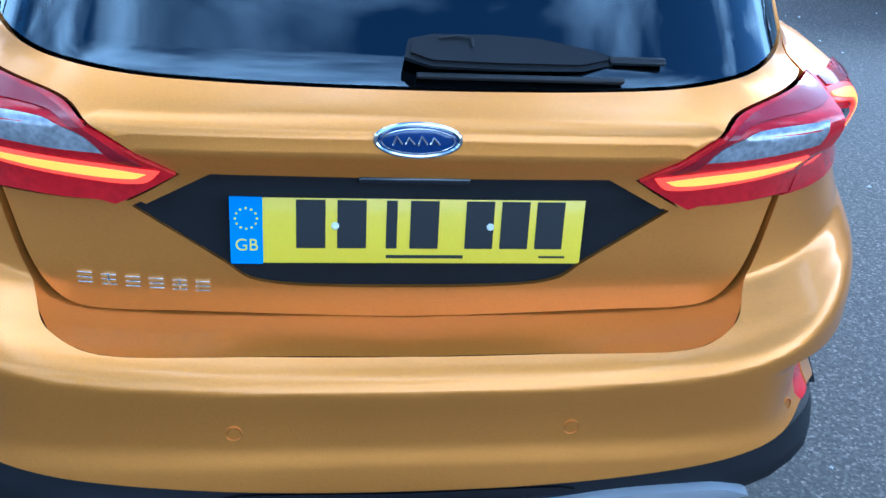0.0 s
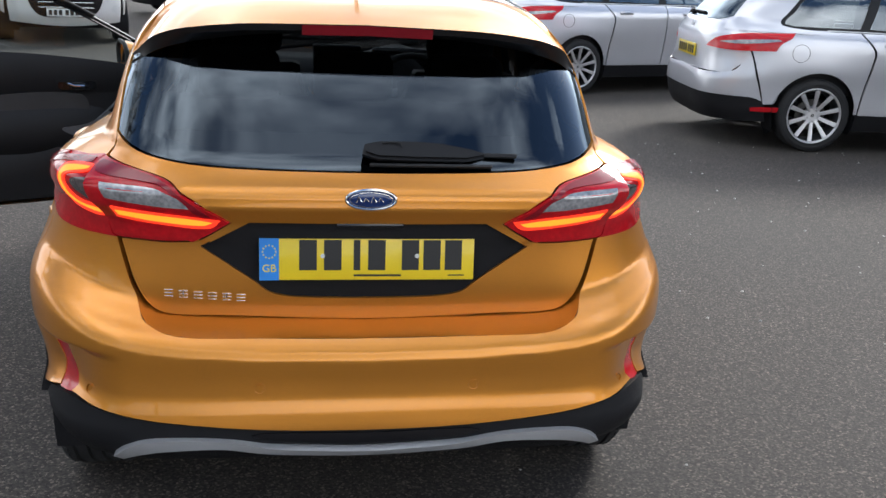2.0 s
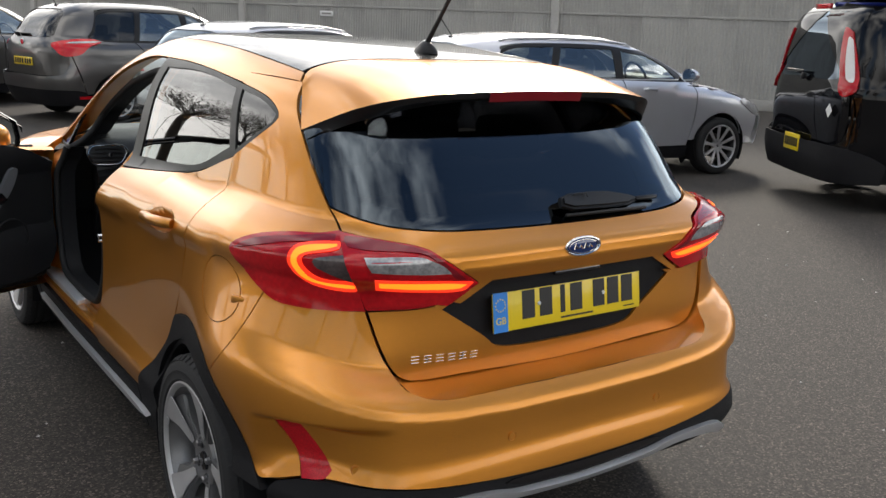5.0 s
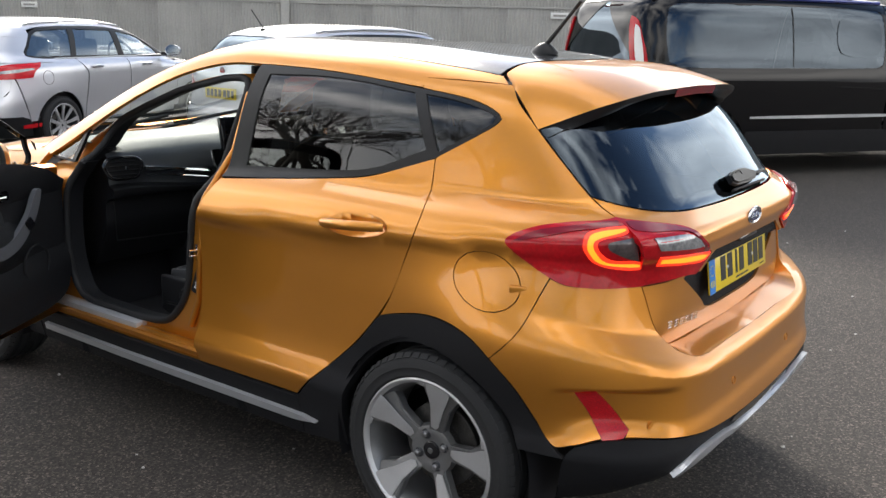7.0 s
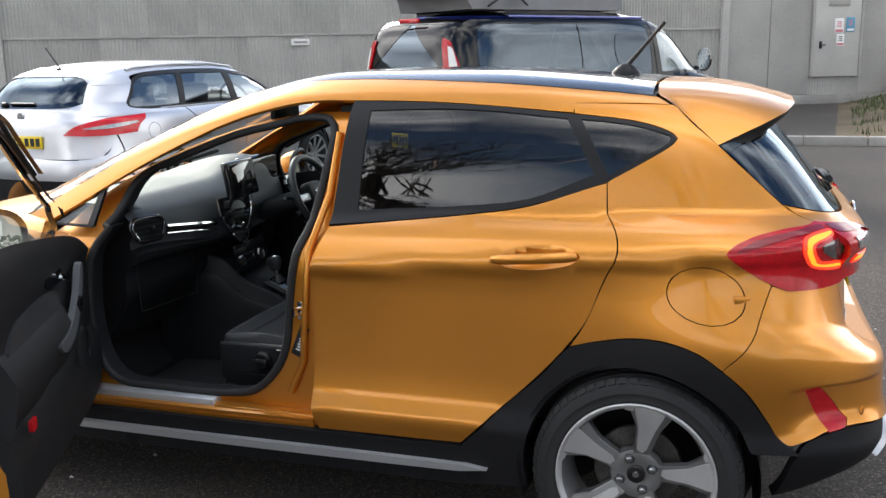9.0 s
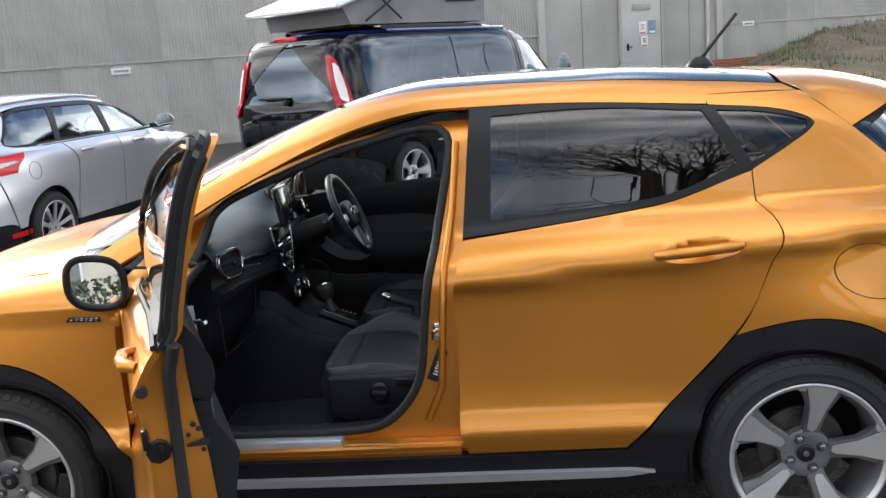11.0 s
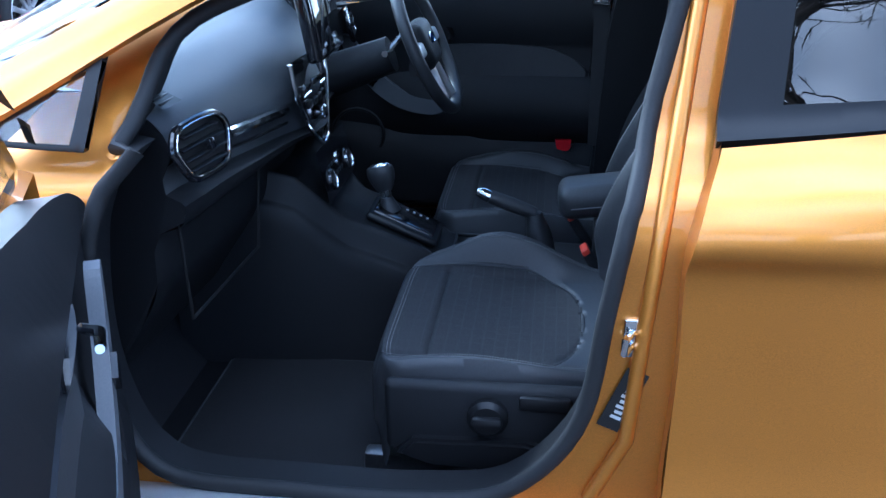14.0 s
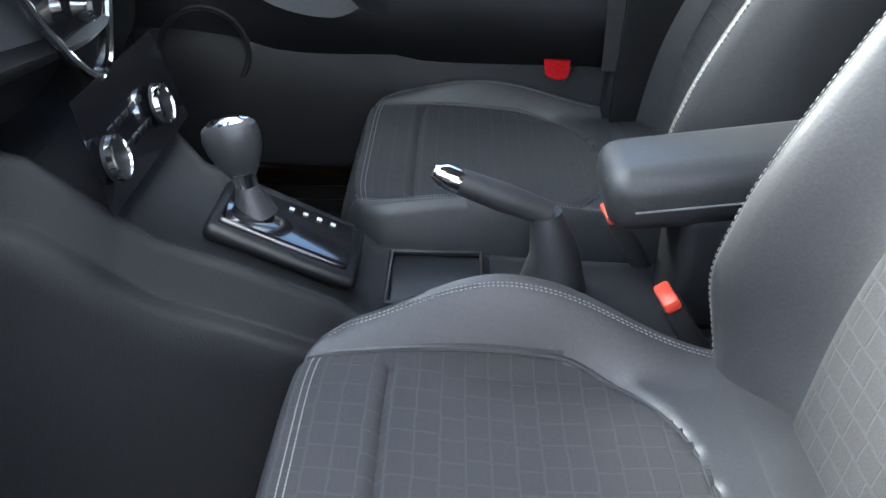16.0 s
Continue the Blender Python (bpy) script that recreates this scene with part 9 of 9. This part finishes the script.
# ---- bare trees beside the yard ----
def bare_tree(x, y, tall, seed):
    r_ = random.Random(seed)
    root = thing("tree", pose(x, y, 0), "bare pollarded winter tree with a fan of thin twigs", "tree", "trees beside the yard")
    layers = {"trunk": ([], []), "limbs": ([], []), "twigs": ([], [])}

    def cone(kind, a, b, ra, rb):
        vs, fs = layers[kind]
        ra, rb = max(ra, 0.009), max(rb, 0.007)
        d = (b - a).normalized()
        s1 = d.orthogonal().normalized()
        s2 = d.cross(s1)
        n = {"trunk": 12, "limbs": 7, "twigs": 4}[kind]
        k0 = len(vs)
        for p, r in ((a, ra), (b, rb)):
            vs.extend(p + r * (math.cos(2 * math.pi * i / n) * s1 + math.sin(2 * math.pi * i / n) * s2) for i in range(n))
        fs.extend((k0 + i, k0 + (i + 1) % n, k0 + n + (i + 1) % n, k0 + n + i) for i in range(n))

    def shoot(kind, p, d, length, r, steps, lift, wob):
        """A tapering, wandering branch; gives back the points it passes and its last direction."""
        way = [(p, d)]
        for i in range(steps):
            q = p + d * length / steps
            cone(kind, p, q, r * (1 - 0.7 * i / steps), r * (1 - 0.7 * (i + 1) / steps))
            p = q
            d = (d + Vector((r_.uniform(-wob, wob), r_.uniform(-wob, wob), r_.uniform(-wob, wob) + lift))).normalized()
            way.append((p, d))
        return way

    fork = Vector((0.05, 0.02, tall))
    cone("trunk", Vector((0, 0, -0.1)), Vector((0.02, 0, 0.5)), 0.26, 0.20)
    cone("trunk", Vector((0.02, 0, 0.5)), fork, 0.20, 0.17)
    for k in range(6):
        a = math.pi / 2 + math.pi * k / 3 + r_.uniform(-0.35, 0.35)
        up = r_.uniform(0.35, 1.1) if k % 3 else 0.7
        d = Vector((math.cos(a), math.sin(a), up)).normalized()
        p, length, r = fork - Vector((0, 0, 0.1)), r_.uniform(0.55, 0.95), 0.13 if k % 3 == 0 else 0.05
        for i in range(4):
            q = p + d * length / 4
            cone("limbs", p, q, r * (1 - 0.05 * i), r * (1 - 0.05 * (i + 1)) * (1.25 if i == 3 else 1))
            p = q
            d = (d + Vector((r_.uniform(-0.15, 0.15), r_.uniform(-0.15, 0.15), 0.16))).normalized()
        cone("limbs", p, p + d * 0.12, r * 1.2, r * 0.6)
        for _ in range(26 if k % 3 == 0 else 13):
            e = Vector((r_.gauss(0, 0.6), r_.gauss(0, 0.6), r_.gauss(0.25, 0.5)))
            out = (d * 0.55 + Vector((math.cos(a), math.sin(a), 0)) * 0.35 + e).normalized()
            way = shoot("twigs", p + out * r * 0.7, out, r_.uniform(2.0, 4.2), r_.uniform(0.013, 0.024), 7, 0.07, 0.17)
            for q, dq in way[2:7]:
                for _ in range(1):
                    side = (dq + 0.9 * Vector((r_.uniform(-1, 1), r_.uniform(-1, 1), r_.uniform(-0.6, 1)))).normalized()
                    sub = shoot("twigs", q, side, r_.uniform(0.45, 1.1), 0.011, 3, 0.10, 0.22)
                    side = (sub[2][1] + 0.9 * Vector((r_.uniform(-1, 1), r_.uniform(-1, 1), r_.uniform(-0.6, 1)))).normalized()
                    shoot("twigs", sub[2][0], side, r_.uniform(0.25, 0.5), 0.008, 2, 0.08, 0.2)
    for kind, (vs, fs) in layers.items():
        plain(kind, vs, fs, BARK, root)
    return root


for x, y, tall, seed in ((-11.0, -0.75, 4.45, 3), (-11.1, 6.2, 4.4, 11), (-11.0, 11.8, 4.2, 8), (-11.0, 17.6, 4.2, 21), (-11.3, 24.0, 4.4, 16), (-11.2, 31.0, 4.4, 9), (-11.2, -9.2, 4.4, 5), (-6.5, -16.0, 4.4, 7)):
    bare_tree(x, y, tall, seed)
# low building and hedge on the far side of the yard, behind the trees: out of view, added for reflections
lodge = thing("building", pose(-30, 4, 0, 0, 0, 4), "unseen long low rendered building with a tiled roof, added for reflections", "building")
part("wall", box((7, 34, 3.0), (0, 0, 1.5), 0.02), WALL_PALE, lodge)
part("roof", prism([(-4.1, 3.0), (0, 5.0), (4.1, 3.0)], 35.0, lambda a, b, c: (a, c - 17.5, b)), CLADDING, lodge, "dark roof", smooth=False)
for k_ in range(9):
    wd = part("window", box((0.06, 1.7, 1.2), (3.52, -15 + 3.7 * k_, 1.6), 0.01), SIGN_WHITE, lodge, "white framed window")
    part("pane", box((0.02, 1.54, 1.04), (3.56, -15 + 3.7 * k_, 1.6), 0.0), SCREEN, wd, smooth=False)
hv, hf = [], []
for _ in range(26000):
    y, z = rng.uniform(-30, 34), rng.uniform(0.0, 1.5)
    x = -18.5 + rng.uniform(-0.5, 0.5) + 0.4 * noise.noise(Vector((y, z, 0)) * 0.5)
    z *= 1 + 0.22 * noise.noise(Vector((y, 0, 9)) * 0.4)
    a, b_ = Vector((rng.uniform(-1, 1), rng.uniform(-1, 1), rng.uniform(-1, 1))).normalized() * 0.065, Vector((rng.uniform(-1, 1), rng.uniform(-1, 1), rng.uniform(-1, 1))).normalized() * 0.065
    k0 = len(hv)
    c_ = Vector((x, y, z))
    hv += [c_ + a, c_ + b_, c_ - a, c_ - b_]
    hf.append((k0, k0 + 1, k0 + 2, k0 + 3))
hedge = plain("hedge", hv, hf, HEDGE, smooth=False)
tagged(hedge, "clipped evergreen hedge along the yard, shown only in reflections", "hedge", kind="stuff")
# grit and leaves on the asphalt
pv, pf = [], []
for _ in range(260):
    x, y, s_ = rng.uniform(-3.5, 5), rng.uniform(-2.5, 6), rng.uniform(0.004, 0.011)
    k0 = len(pv)
    pv += [(x + s_ * rng.uniform(0.7, 1.3) * dx, y + s_ * rng.uniform(0.7, 1.3) * dy, s_ * dz_) for dx, dy, dz_ in ((1, 0, 0.2), (0, 1, 0.2), (-1, 0, 0.2), (0, -1, 0.2), (0, 0, 1))]
    pf += [(k0, k0 + 1, k0 + 4), (k0 + 1, k0 + 2, k0 + 4), (k0 + 2, k0 + 3, k0 + 4), (k0 + 3, k0, k0 + 4)]
grit = plain("grit", pv, pf, PEBBLE, smooth=False)
tagged(grit, "scattered pale grit on the asphalt", "grit", kind="stuff")
